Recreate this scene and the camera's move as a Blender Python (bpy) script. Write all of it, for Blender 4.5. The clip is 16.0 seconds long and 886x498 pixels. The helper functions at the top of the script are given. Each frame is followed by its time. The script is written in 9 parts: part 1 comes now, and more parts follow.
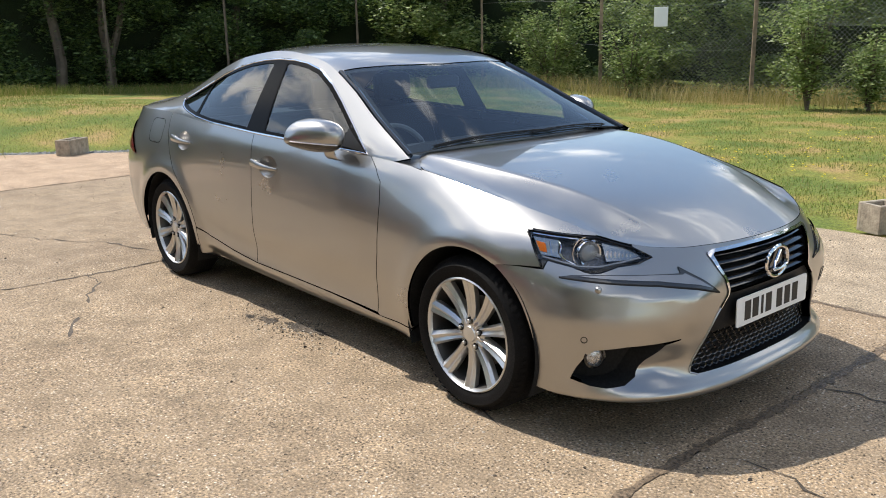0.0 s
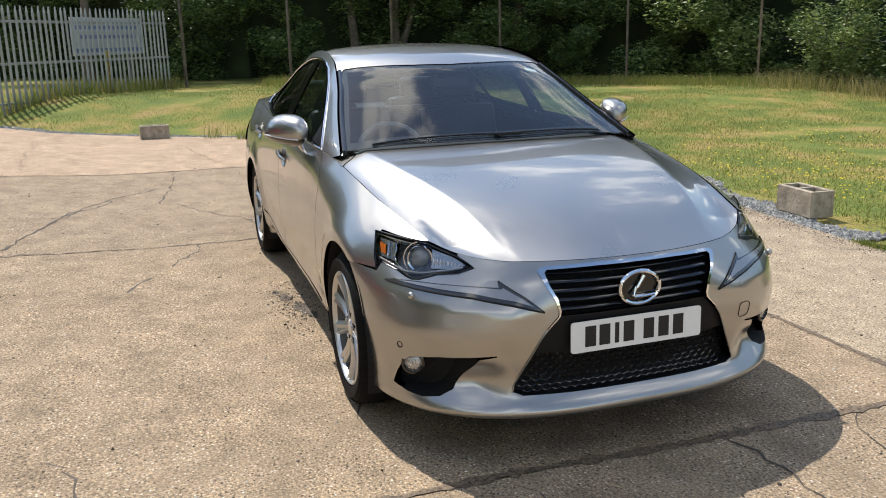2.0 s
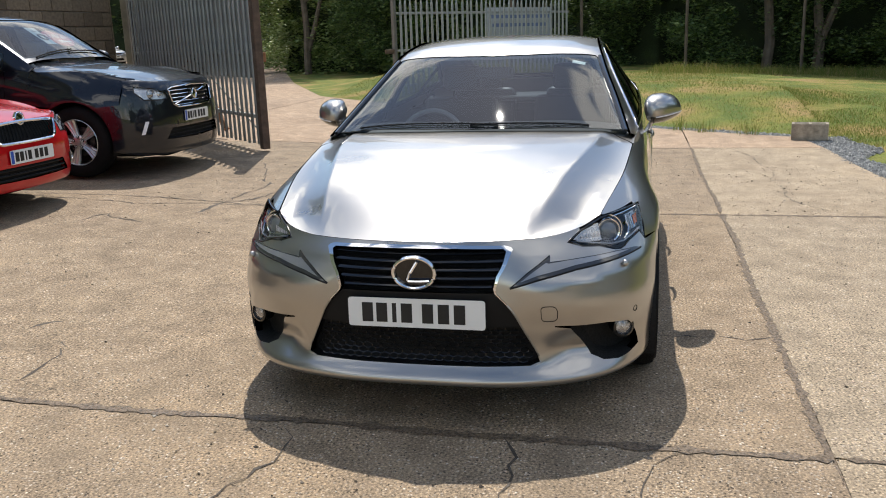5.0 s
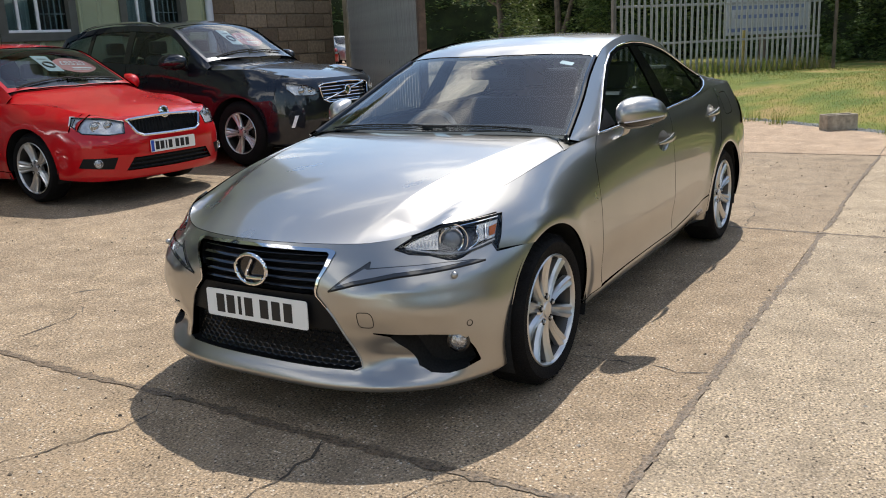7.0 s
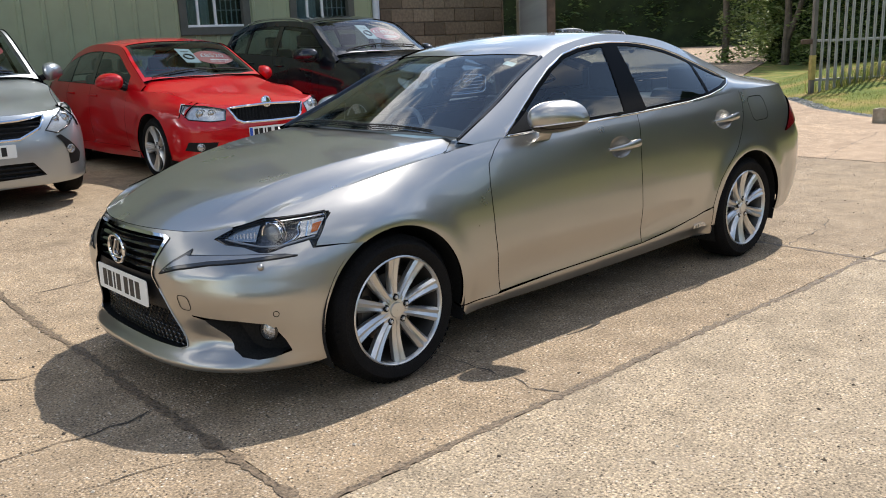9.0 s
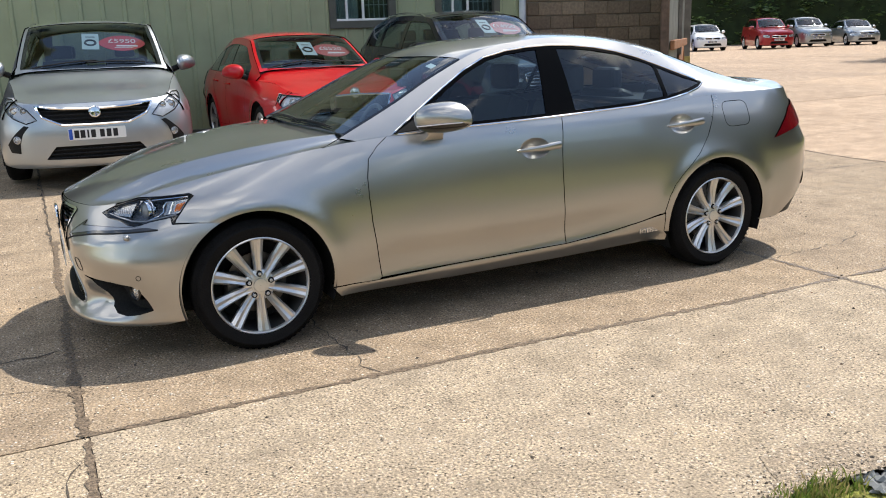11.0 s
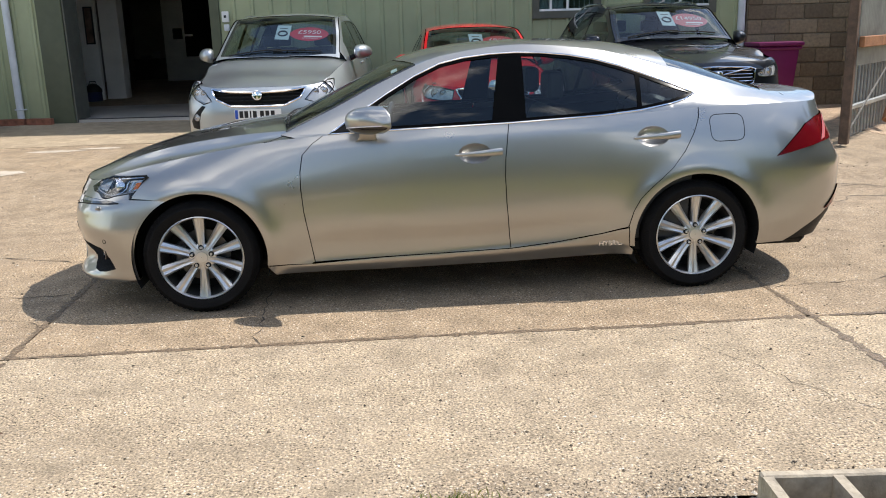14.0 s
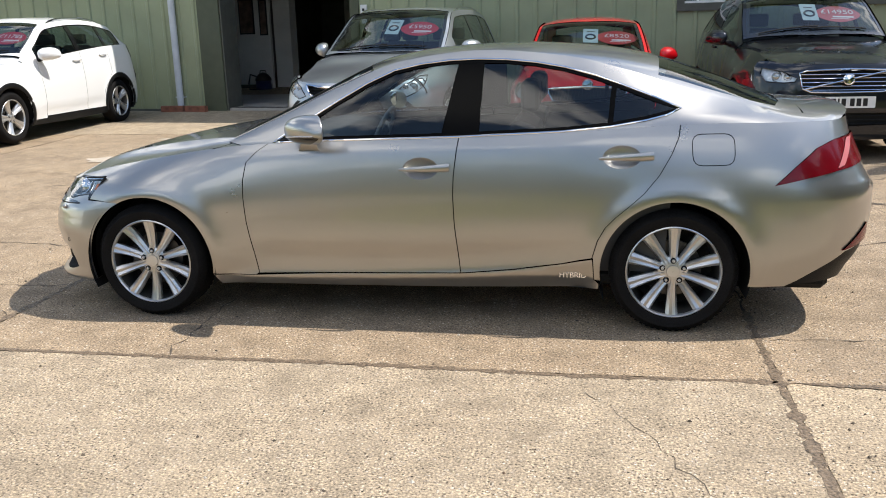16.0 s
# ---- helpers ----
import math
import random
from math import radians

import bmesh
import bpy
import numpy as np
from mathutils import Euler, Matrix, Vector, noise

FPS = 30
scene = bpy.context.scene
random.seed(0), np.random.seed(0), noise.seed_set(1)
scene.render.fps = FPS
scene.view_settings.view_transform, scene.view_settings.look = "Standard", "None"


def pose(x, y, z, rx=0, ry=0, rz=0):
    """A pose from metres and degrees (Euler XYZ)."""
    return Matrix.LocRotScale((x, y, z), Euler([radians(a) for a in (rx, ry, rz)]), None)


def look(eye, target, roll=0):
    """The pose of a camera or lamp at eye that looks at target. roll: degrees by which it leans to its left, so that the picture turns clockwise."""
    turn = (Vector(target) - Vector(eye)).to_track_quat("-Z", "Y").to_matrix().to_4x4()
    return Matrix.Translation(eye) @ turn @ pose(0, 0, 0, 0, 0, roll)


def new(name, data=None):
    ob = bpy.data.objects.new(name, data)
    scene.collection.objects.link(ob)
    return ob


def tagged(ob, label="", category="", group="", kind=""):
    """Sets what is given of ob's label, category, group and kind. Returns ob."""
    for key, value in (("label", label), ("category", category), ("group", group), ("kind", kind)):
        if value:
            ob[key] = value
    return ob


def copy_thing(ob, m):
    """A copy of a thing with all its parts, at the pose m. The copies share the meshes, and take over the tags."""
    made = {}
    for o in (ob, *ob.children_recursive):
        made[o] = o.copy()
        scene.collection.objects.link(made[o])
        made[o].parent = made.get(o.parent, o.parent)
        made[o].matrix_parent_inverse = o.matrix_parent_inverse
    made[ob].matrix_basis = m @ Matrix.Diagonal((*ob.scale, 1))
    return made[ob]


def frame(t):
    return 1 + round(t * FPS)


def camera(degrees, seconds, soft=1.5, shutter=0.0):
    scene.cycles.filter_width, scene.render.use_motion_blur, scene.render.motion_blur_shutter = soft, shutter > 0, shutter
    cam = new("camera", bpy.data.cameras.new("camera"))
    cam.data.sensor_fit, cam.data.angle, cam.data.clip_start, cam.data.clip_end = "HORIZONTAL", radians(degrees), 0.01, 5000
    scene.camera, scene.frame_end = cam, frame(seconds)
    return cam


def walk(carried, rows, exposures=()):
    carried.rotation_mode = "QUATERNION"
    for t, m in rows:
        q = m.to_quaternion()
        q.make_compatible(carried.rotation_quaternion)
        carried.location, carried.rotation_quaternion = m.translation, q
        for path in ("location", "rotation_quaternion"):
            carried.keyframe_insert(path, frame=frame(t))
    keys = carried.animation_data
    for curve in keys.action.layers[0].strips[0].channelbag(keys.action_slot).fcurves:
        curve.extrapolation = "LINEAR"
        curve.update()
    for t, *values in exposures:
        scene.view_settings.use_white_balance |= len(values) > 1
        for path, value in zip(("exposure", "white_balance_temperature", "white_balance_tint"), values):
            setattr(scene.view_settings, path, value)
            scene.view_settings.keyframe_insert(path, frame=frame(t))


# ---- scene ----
from mathutils.geometry import delaunay_2d_cdt

cam = camera(55.0, 16.0, soft=1.0)
PATH = [
    (0, (3.775, -3.0, 1.471), (2.297, -1.744, 0.984), -1.3),
    (0.5, (4.053, -2.679, 1.478), (2.456, -1.576, 0.995), -1.4),
    (1, (4.268, -2.338, 1.477), (2.569, -1.398, 0.997), -1.3),
    (1.5, (4.452, -1.953, 1.481), (2.674, -1.174, 0.998), -1.4),
    (2, (4.674, -1.545, 1.462), (2.835, -0.925, 0.981), -1.4),
    (2.5, (4.817, -1.164, 1.447), (2.932, -0.705, 0.964), -1.3),
    (3, (4.983, -0.804, 1.459), (3.064, -0.508, 0.978), -1.3),
    (3.5, (5.113, -0.412, 1.458), (3.174, -0.319, 0.977), -1.4),
    (4, (5.142, -0.018, 1.447), (3.204, -0.109, 0.962), -1.4),
    (4.2, (5.161, 0.134, 1.444), (3.227, -0.028, 0.96), -1.4),
    (6.3, (4.738, 1.774, 1.415), (2.988, 0.931, 0.939), -2.7),
    (6.5, (4.659, 1.911, 1.408), (2.939, 1.007, 0.935), -2.6),
    (7, (4.476, 2.287, 1.411), (2.829, 1.253, 0.94), -2.7),
    (7.5, (4.194, 2.601, 1.391), (2.619, 1.463, 0.917), -2.6),
    (8, (3.931, 2.882, 1.4), (2.427, 1.653, 0.924), -2.5),
    (8.5, (3.713, 3.251, 1.401), (2.317, 1.897, 0.934), -2.5),
    (9, (3.498, 3.543, 1.384), (2.212, 2.083, 0.919), -2.4),
    (9.5, (3.203, 3.805, 1.396), (1.989, 2.287, 0.924), -2.5),
    (9.7, (3.099, 3.938, 1.393), (1.919, 2.393, 0.923), -2.3),
    (11.8, (1.779, 5.037, 1.414), (1.151, 3.199, 0.938), -2.1),
    (12, (1.661, 5.093, 1.424), (1.076, 3.241, 0.947), -2.0),
    (12.5, (1.369, 5.299, 1.437), (0.919, 3.408, 0.964), -1.9),
    (13, (1.084, 5.451, 1.453), (0.76, 3.536, 0.978), -1.8),
    (13.5, (0.774, 5.49, 1.451), (0.535, 3.564, 0.967), -1.7),
    (14, (0.43, 5.503, 1.476), (0.277, 3.57, 0.987), -1.6),
    (14.5, (0.111, 5.465, 1.519), (0.064, 3.528, 1.024), -1.4),
    (15, (-0.214, 5.311, 1.512), (-0.135, 3.377, 1.011), -1.5),
    (15.5, (-0.618, 5.199, 1.519), (-0.413, 3.274, 1.017), -1.5),
    (16, (-0.975, 5.071, 1.523), (-0.641, 3.164, 1.021), -1.5),
]
walk(cam, [(t, look(eye, target, roll)) for t, eye, target, roll in PATH],
     exposures=[(0.0, 0.24), (1.5, 0.17), (3.0, 0.11), (4.0, -0.02), (6.5, 0.02), (7.5, 0.08), (9.0, 0.21), (12.5, 0.40), (16.0, 0.37)])

# world, sun and light
SUN = Vector((-0.62, -0.16, 1.0)).normalized()          # towards the sun
sun = new("sun", bpy.data.lights.new("sun", "SUN"))
sun.data.energy, sun.data.angle, sun.data.color = 4.6, radians(0.53), (1.0, 0.955, 0.89)
sun.matrix_world = look(SUN * 60, (0, 0, 0))
world = bpy.data.worlds.new("sky")
scene.world = world
world.use_nodes = True
wn, wl = world.node_tree.nodes, world.node_tree.links
wn.clear()
sky = wn.new("ShaderNodeTexSky")
sky.sky_type, sky.sun_disc = "NISHITA", False
sky.sun_elevation, sky.sun_rotation = math.asin(SUN.z), math.atan2(SUN.x, SUN.y)
sky.air_density, sky.dust_density = 1.15, 0.35
tc = wn.new("ShaderNodeTexCoord")
mp = wn.new("ShaderNodeMapping")
mp.inputs["Scale"].default_value = (1.0, 1.0, 2.2)
mp.inputs["Location"].default_value = (7.3, 2.2, 1.9)
wl.new(tc.outputs["Generated"], mp.inputs["Vector"])
cl = wn.new("ShaderNodeTexNoise")
cl.inputs["Scale"].default_value, cl.inputs["Detail"].default_value, cl.inputs["Roughness"].default_value = 2.8, 12.0, 0.60
wl.new(mp.outputs["Vector"], cl.inputs["Vector"])
cr = wn.new("ShaderNodeValToRGB")
cr.color_ramp.elements[0].position, cr.color_ramp.elements[1].position = 0.545, 0.625
wl.new(cl.outputs["Fac"], cr.inputs["Fac"])
cm = wn.new("ShaderNodeMixRGB")
cm.inputs["Color2"].default_value = (13.3, 13.1, 12.8, 1)
wl.new(cr.outputs["Color"], cm.inputs["Fac"])
wl.new(sky.outputs["Color"], cm.inputs["Color1"])
bg = wn.new("ShaderNodeBackground")
bg.inputs["Strength"].default_value = 0.15
wl.new(cm.outputs["Color"], bg.inputs["Color"])
wo = wn.new("ShaderNodeOutputWorld")
wl.new(bg.outputs["Background"], wo.inputs["Surface"])
scene.view_settings.exposure = 0.0

# ---- materials ----
def nodes_of(name):
    m = bpy.data.materials.new(name)
    m.use_nodes = True
    return m, m.node_tree.nodes, m.node_tree.links, m.node_tree.nodes["Principled BSDF"]


def ramp(nodes, stops):
    r = nodes.new("ShaderNodeValToRGB")
    r.color_ramp.elements[0].position, r.color_ramp.elements[1].position = stops[0][0], stops[-1][0]
    for p, _ in stops[1:-1]:
        r.color_ramp.elements.new(p)
    for e, (_, c) in zip(r.color_ramp.elements, stops):
        e.color = (*c, 1) if not isinstance(c, (int, float)) else (c, c, c, 1)
    return r


def noise_of(nodes, links, scale, detail=4, rough=0.55, coord="Object", stretch=(1, 1, 1), kind="ShaderNodeTexNoise"):
    t, m, n = nodes.new("ShaderNodeTexCoord"), nodes.new("ShaderNodeMapping"), nodes.new(kind)
    m.inputs["Scale"].default_value = stretch
    links.new(t.outputs[coord], m.inputs["Vector"])
    links.new(m.outputs["Vector"], n.inputs["Vector"])
    n.inputs["Scale"].default_value = scale
    if kind == "ShaderNodeTexNoise":
        n.inputs["Detail"].default_value, n.inputs["Roughness"].default_value = detail, rough
    return n


def plain(name, color, rough=0.5, metal=0.0, coat=0.0, vary=0.12, scale=6.0, grain=0.0, grain_scale=120.0, ior=1.45, coord="Object"):
    """A surface with soft stains at one scale and grain at another."""
    m, n, l, b = nodes_of(name)
    big = noise_of(n, l, scale, coord=coord)
    fine = noise_of(n, l, grain_scale, 2, coord=coord)
    lo = tuple(c * (1 - vary) for c in color)
    hi = tuple(min(1, c * (1 + vary)) for c in color)
    r = ramp(n, [(0.3, lo), (0.7, hi)])
    l.new(big.outputs["Fac"], r.inputs["Fac"])
    l.new(r.outputs["Color"], b.inputs["Base Color"])
    rr = ramp(n, [(0.3, max(0.02, rough * (1 - vary))), (0.7, min(1, rough * (1 + vary)))])
    l.new(fine.outputs["Fac"], rr.inputs["Fac"])
    l.new(rr.outputs["Color"], b.inputs["Roughness"])
    b.inputs["Metallic"].default_value, b.inputs["Coat Weight"].default_value, b.inputs["Coat Roughness"].default_value = metal, coat, 0.03
    b.inputs["IOR"].default_value = ior
    if grain:
        k = n.new("ShaderNodeBump")
        k.inputs["Strength"].default_value, k.inputs["Distance"].default_value = grain, 0.004
        l.new(fine.outputs["Fac"], k.inputs["Height"])
        l.new(k.outputs["Normal"], b.inputs["Normal"])
    return m


def paint(name, color, metal=0.85, rough=0.32):
    """Car paint: flakes under a clear coat, with a little dust."""
    m, n, l, b = nodes_of(name)
    fl = noise_of(n, l, 900, 1)
    r = ramp(n, [(0.35, tuple(c * 0.985 for c in color)), (0.65, tuple(min(1, c * 1.015) for c in color))])
    l.new(fl.outputs["Fac"], r.inputs["Fac"])
    l.new(r.outputs["Color"], b.inputs["Base Color"])
    d = noise_of(n, l, 3.0, 5)
    rr = ramp(n, [(0.3, rough * 0.9), (0.75, rough * 1.15)])
    l.new(d.outputs["Fac"], rr.inputs["Fac"])
    l.new(rr.outputs["Color"], b.inputs["Roughness"])
    b.inputs["Metallic"].default_value = metal
    b.inputs["Specular IOR Level"].default_value = 0.15
    b.inputs["Coat Weight"].default_value, b.inputs["Coat Roughness"].default_value = 1.0, 0.025
    return m


def glass_of(name, tint, gloss=1.0):
    """Thin pane: tinted clear with a Fresnel gloss."""
    m, n, l, b = nodes_of(name)
    n.remove(b)
    tr, gl, lw, mx = n.new("ShaderNodeBsdfTransparent"), n.new("ShaderNodeBsdfGlossy"), n.new("ShaderNodeLayerWeight"), n.new("ShaderNodeMixShader")
    tr.inputs["Color"].default_value = (*tint, 1)
    gl.inputs["Roughness"].default_value = 0.01
    lw.inputs["Blend"].default_value = 0.5
    pw, ml = n.new("ShaderNodeMath"), n.new("ShaderNodeMath")
    pw.operation, ml.operation = "POWER", "MULTIPLY_ADD"
    pw.inputs[1].default_value, ml.inputs[1].default_value, ml.inputs[2].default_value = 3.7, 0.9, 0.04 + 0.02 * gloss
    l.new(lw.outputs["Facing"], pw.inputs[0])
    l.new(pw.outputs["Value"], ml.inputs[0])
    l.new(ml.outputs["Value"], mx.inputs["Fac"])
    l.new(tr.outputs["BSDF"], mx.inputs[1])
    l.new(gl.outputs["BSDF"], mx.inputs[2])
    l.new(mx.outputs["Shader"], n["Material Output"].inputs["Surface"])
    return m


def lamp_glass(name, color):
    m, n, l, b = nodes_of(name)
    b.inputs["Base Color"].default_value = (*color, 1)
    b.inputs["Roughness"].default_value, b.inputs["Coat Weight"].default_value, b.inputs["Specular IOR Level"].default_value = 0.15, 0.35, 0.2
    v = noise_of(n, l, 160, kind="ShaderNodeTexVoronoi")
    k = n.new("ShaderNodeBump")
    k.inputs["Strength"].default_value, k.inputs["Distance"].default_value = 0.12, 0.002
    l.new(v.outputs["Distance"], k.inputs["Height"])
    l.new(k.outputs["Normal"], b.inputs["Normal"])
    return m


M = {}
M["silver"] = paint("grey_silver_paint", (0.41, 0.397, 0.378), 0.94, 0.30)
M["black_plastic"] = plain("black_plastic", (0.010, 0.010, 0.0105), 0.45, grain=0.15, grain_scale=300, ior=1.25)
M["gloss_black"] = plain("gloss_black", (0.006, 0.006, 0.007), 0.10, coat=0.6)
M["rubber"] = plain("tyre_rubber", (0.011, 0.0105, 0.0105), 0.8, vary=0.25, ior=1.2, grain=0.2, grain_scale=160)
M["chrome"] = plain("chrome", (0.80, 0.80, 0.82), 0.06, metal=1.0, vary=0.02, grain_scale=12)
M["alloy"] = plain("alloy_silver", (0.62, 0.615, 0.60), 0.30, metal=0.8, coat=0.4, vary=0.025, scale=4, grain_scale=20)
M["dark_metal"] = plain("dark_metal", (0.10, 0.095, 0.09), 0.45, metal=0.8)
M["disc"] = plain("brake_disc", (0.11, 0.105, 0.10), 0.45, metal=1.0, vary=0.2, scale=30)
M["glass"] = glass_of("clear_tinted_glass", (0.60, 0.69, 0.70))
M["screen"] = glass_of("windscreen_glass", (0.66, 0.74, 0.78))
M["privacy"] = glass_of("dark_tinted_glass", (0.57, 0.64, 0.65))
M["lens"] = glass_of("lamp_lens", (0.94, 0.95, 0.96), 0.3)
M["red_lens"] = lamp_glass("red_lamp", (0.115, 0.002, 0.006))
M["white_lens"] = lamp_glass("white_lamp", (0.85, 0.82, 0.84))
M["fog"] = plain("fog_reflector", (0.42, 0.42, 0.43), 0.18, metal=0.7, coat=1.0, vary=0.6, scale=90, grain=0.8, grain_scale=120)
M["pale_red"] = lamp_glass("pale_red_lamp", (0.50, 0.16, 0.17))
M["amber"] = lamp_glass("amber_lamp", (0.62, 0.14, 0.012))
M["white_plate"] = plain("white_plate", (0.80, 0.80, 0.78), 0.35, vary=0.03)
M["ink"] = plain("black_ink", (0.012, 0.012, 0.013), 0.5)
M["seat"] = plain("dark_leather", (0.028, 0.028, 0.030), 0.5, grain=0.3, grain_scale=200)
M["trim_grey"] = plain("pale_grey_trim", (0.25, 0.25, 0.24), 0.6)
M["dash"] = plain("dashboard_plastic", (0.035, 0.038, 0.042), 0.55, grain=0.3, grain_scale=250)
M["gap"] = plain("shut_line_black", (0.006, 0.006, 0.006), 0.8)

# ---- mesh helpers ----
def part(name, bm, material, parent=None, label="", flat=False):
    """Links a bmesh as one mesh object under a thing or a part."""
    me = bpy.data.meshes.new(name)
    bm.to_mesh(me)
    bm.free()
    if not flat:
        me.polygons.foreach_set("use_smooth", [True] * len(me.polygons))
        me.set_sharp_from_angle(angle=radians(35))
    me.materials.append(material)
    ob = new(name, me)
    ob.parent = parent
    return tagged(ob, label)


def raw(name, verts, faces, material, parent=None, label="", flat=False, sharp=35):
    me = bpy.data.meshes.new(name)
    me.from_pydata([tuple(v) for v in verts], [], faces)
    if not flat:
        me.polygons.foreach_set("use_smooth", [True] * len(me.polygons))
        me.set_sharp_from_angle(angle=radians(sharp))
    me.materials.append(material)
    ob = new(name, me)
    ob.parent = parent
    return tagged(ob, label)


def thing(name, label, category, m=None, group="", kind=""):
    ob = new(name)
    ob.empty_display_size = 0.1
    if m is not None:
        ob.matrix_basis = m
    return tagged(ob, label, category, group, kind)


def box(bm, x0, x1, y0, y1, z0, z1, bevel=0.0, seg=1):
    """A box with softened edges, added to bm."""
    r = bmesh.ops.create_cube(bm, size=1.0)
    vs = r["verts"]
    for v in vs:
        v.co = Vector(((x0 + x1) / 2 + v.co.x * (x1 - x0), (y0 + y1) / 2 + v.co.y * (y1 - y0), (z0 + z1) / 2 + v.co.z * (z1 - z0)))
    if bevel:
        es = list({e for v in vs for e in v.link_edges})
        bmesh.ops.bevel(bm, geom=es, offset=bevel, segments=seg, affect="EDGES", profile=0.6)
    return bm


def boxed(*a, **k):
    return box(bmesh.new(), *a, **k)


def tube(points, radius, n=8, closed=False, flat=1.0):
    """Verts and faces of a round bar along points. radius: a number or one for each point."""
    p = np.array(points, float)
    k = len(p)
    rad = np.full(k, radius) if np.isscalar(radius) else np.array(radius, float)
    t = np.roll(p, -1, 0) - np.roll(p, 1, 0) if closed else np.gradient(p, axis=0)
    t /= np.maximum(np.linalg.norm(t, axis=1, keepdims=True), 1e-9)
    up = np.where(np.abs(t[:, 2:3]) > 0.9, np.array([[1.0, 0, 0]]), np.array([[0, 0, 1.0]]))
    a = np.cross(t, up)
    a /= np.linalg.norm(a, axis=1, keepdims=True)
    b = np.cross(t, a)
    ang = np.linspace(0, 2 * math.pi, n, endpoint=False)
    v = (p[:, None] + rad[:, None, None] * (np.cos(ang)[None, :, None] * a[:, None] * flat + np.sin(ang)[None, :, None] * b[:, None])).reshape(-1, 3)
    f = []
    for i in range(k if closed else k - 1):
        j = (i + 1) % k
        for q in range(n):
            f.append((i * n + q, i * n + (q + 1) % n, j * n + (q + 1) % n, j * n + q))
    if not closed:
        f += [tuple(range(n))[::-1], tuple(range((k - 1) * n, k * n))]
    return v, f


def lathe(profile, n=48):
    """Verts and faces of (r, y) turned about the y axis."""
    ang = np.linspace(0, 2 * math.pi, n, endpoint=False)
    v = [(r * math.cos(a), y, r * math.sin(a)) for r, y in profile for a in ang]
    f = []
    for i in range(len(profile) - 1):
        for q in range(n):
            f.append((i * n + q, i * n + (q + 1) % n, (i + 1) * n + (q + 1) % n, (i + 1) * n + q))
    return v, f


def merge(*pairs):
    vs, fs = [], []
    for v, f in pairs:
        o = len(vs)
        vs += [tuple(q) for q in v]
        fs += [tuple(i + o for i in q) for q in f]
    return vs, fs


def inside(poly, pts):
    poly, pts = np.asarray(poly), np.asarray(pts)
    x, y = pts[:, 0], pts[:, 1]
    res = np.zeros(len(pts), bool)
    for (x0, y0), (x1, y1) in zip(poly, np.roll(poly, -1, 0)):
        c = (y0 > y) != (y1 > y)
        if y1 != y0:
            res ^= c & (x < (x1 - x0) * (y - y0) / (y1 - y0) + x0)
    return res


def dense(poly, step, closed=True):
    out = []
    n = len(poly)
    for i in range(n if closed else n - 1):
        a, b = np.array(poly[i], float), np.array(poly[(i + 1) % n], float)
        k = max(1, int(math.ceil(np.linalg.norm(b - a) / step)))
        out += [tuple(a + (b - a) * j / k) for j in range(k)]
    if not closed:
        out.append(tuple(poly[-1]))
    return out


def round_poly(poly, r, n=5):
    """Cuts the corners of a polygon round."""
    out = []
    for i in range(len(poly)):
        p, q, s = np.array(poly[i - 1], float), np.array(poly[i], float), np.array(poly[(i + 1) % len(poly)], float)
        a, b = p - q, s - q
        la, lb = np.linalg.norm(a), np.linalg.norm(b)
        k = min(r, la * 0.45, lb * 0.45)
        u, w = q + a / la * k, q + b / lb * k
        out += [tuple((1 - t) ** 2 * u + 2 * t * (1 - t) * q + t * t * w) for t in np.linspace(0, 1, n)]
    return out


def shrink(poly, d):
    """The polygon moved inwards by d."""
    p = np.array(poly, float)
    area = 0.5 * np.sum(p[:, 0] * np.roll(p[:, 1], -1) - np.roll(p[:, 0], -1) * p[:, 1])
    e = np.roll(p, -1, 0) - p
    e /= np.maximum(np.linalg.norm(e, axis=1, keepdims=True), 1e-9)
    nrm = np.stack([-e[:, 1], e[:, 0]], 1) * np.sign(area)
    m = nrm + np.roll(nrm, 1, 0)
    m /= np.maximum(np.linalg.norm(m, axis=1, keepdims=True), 0.3)
    return [tuple(q) for q in p + m * d]


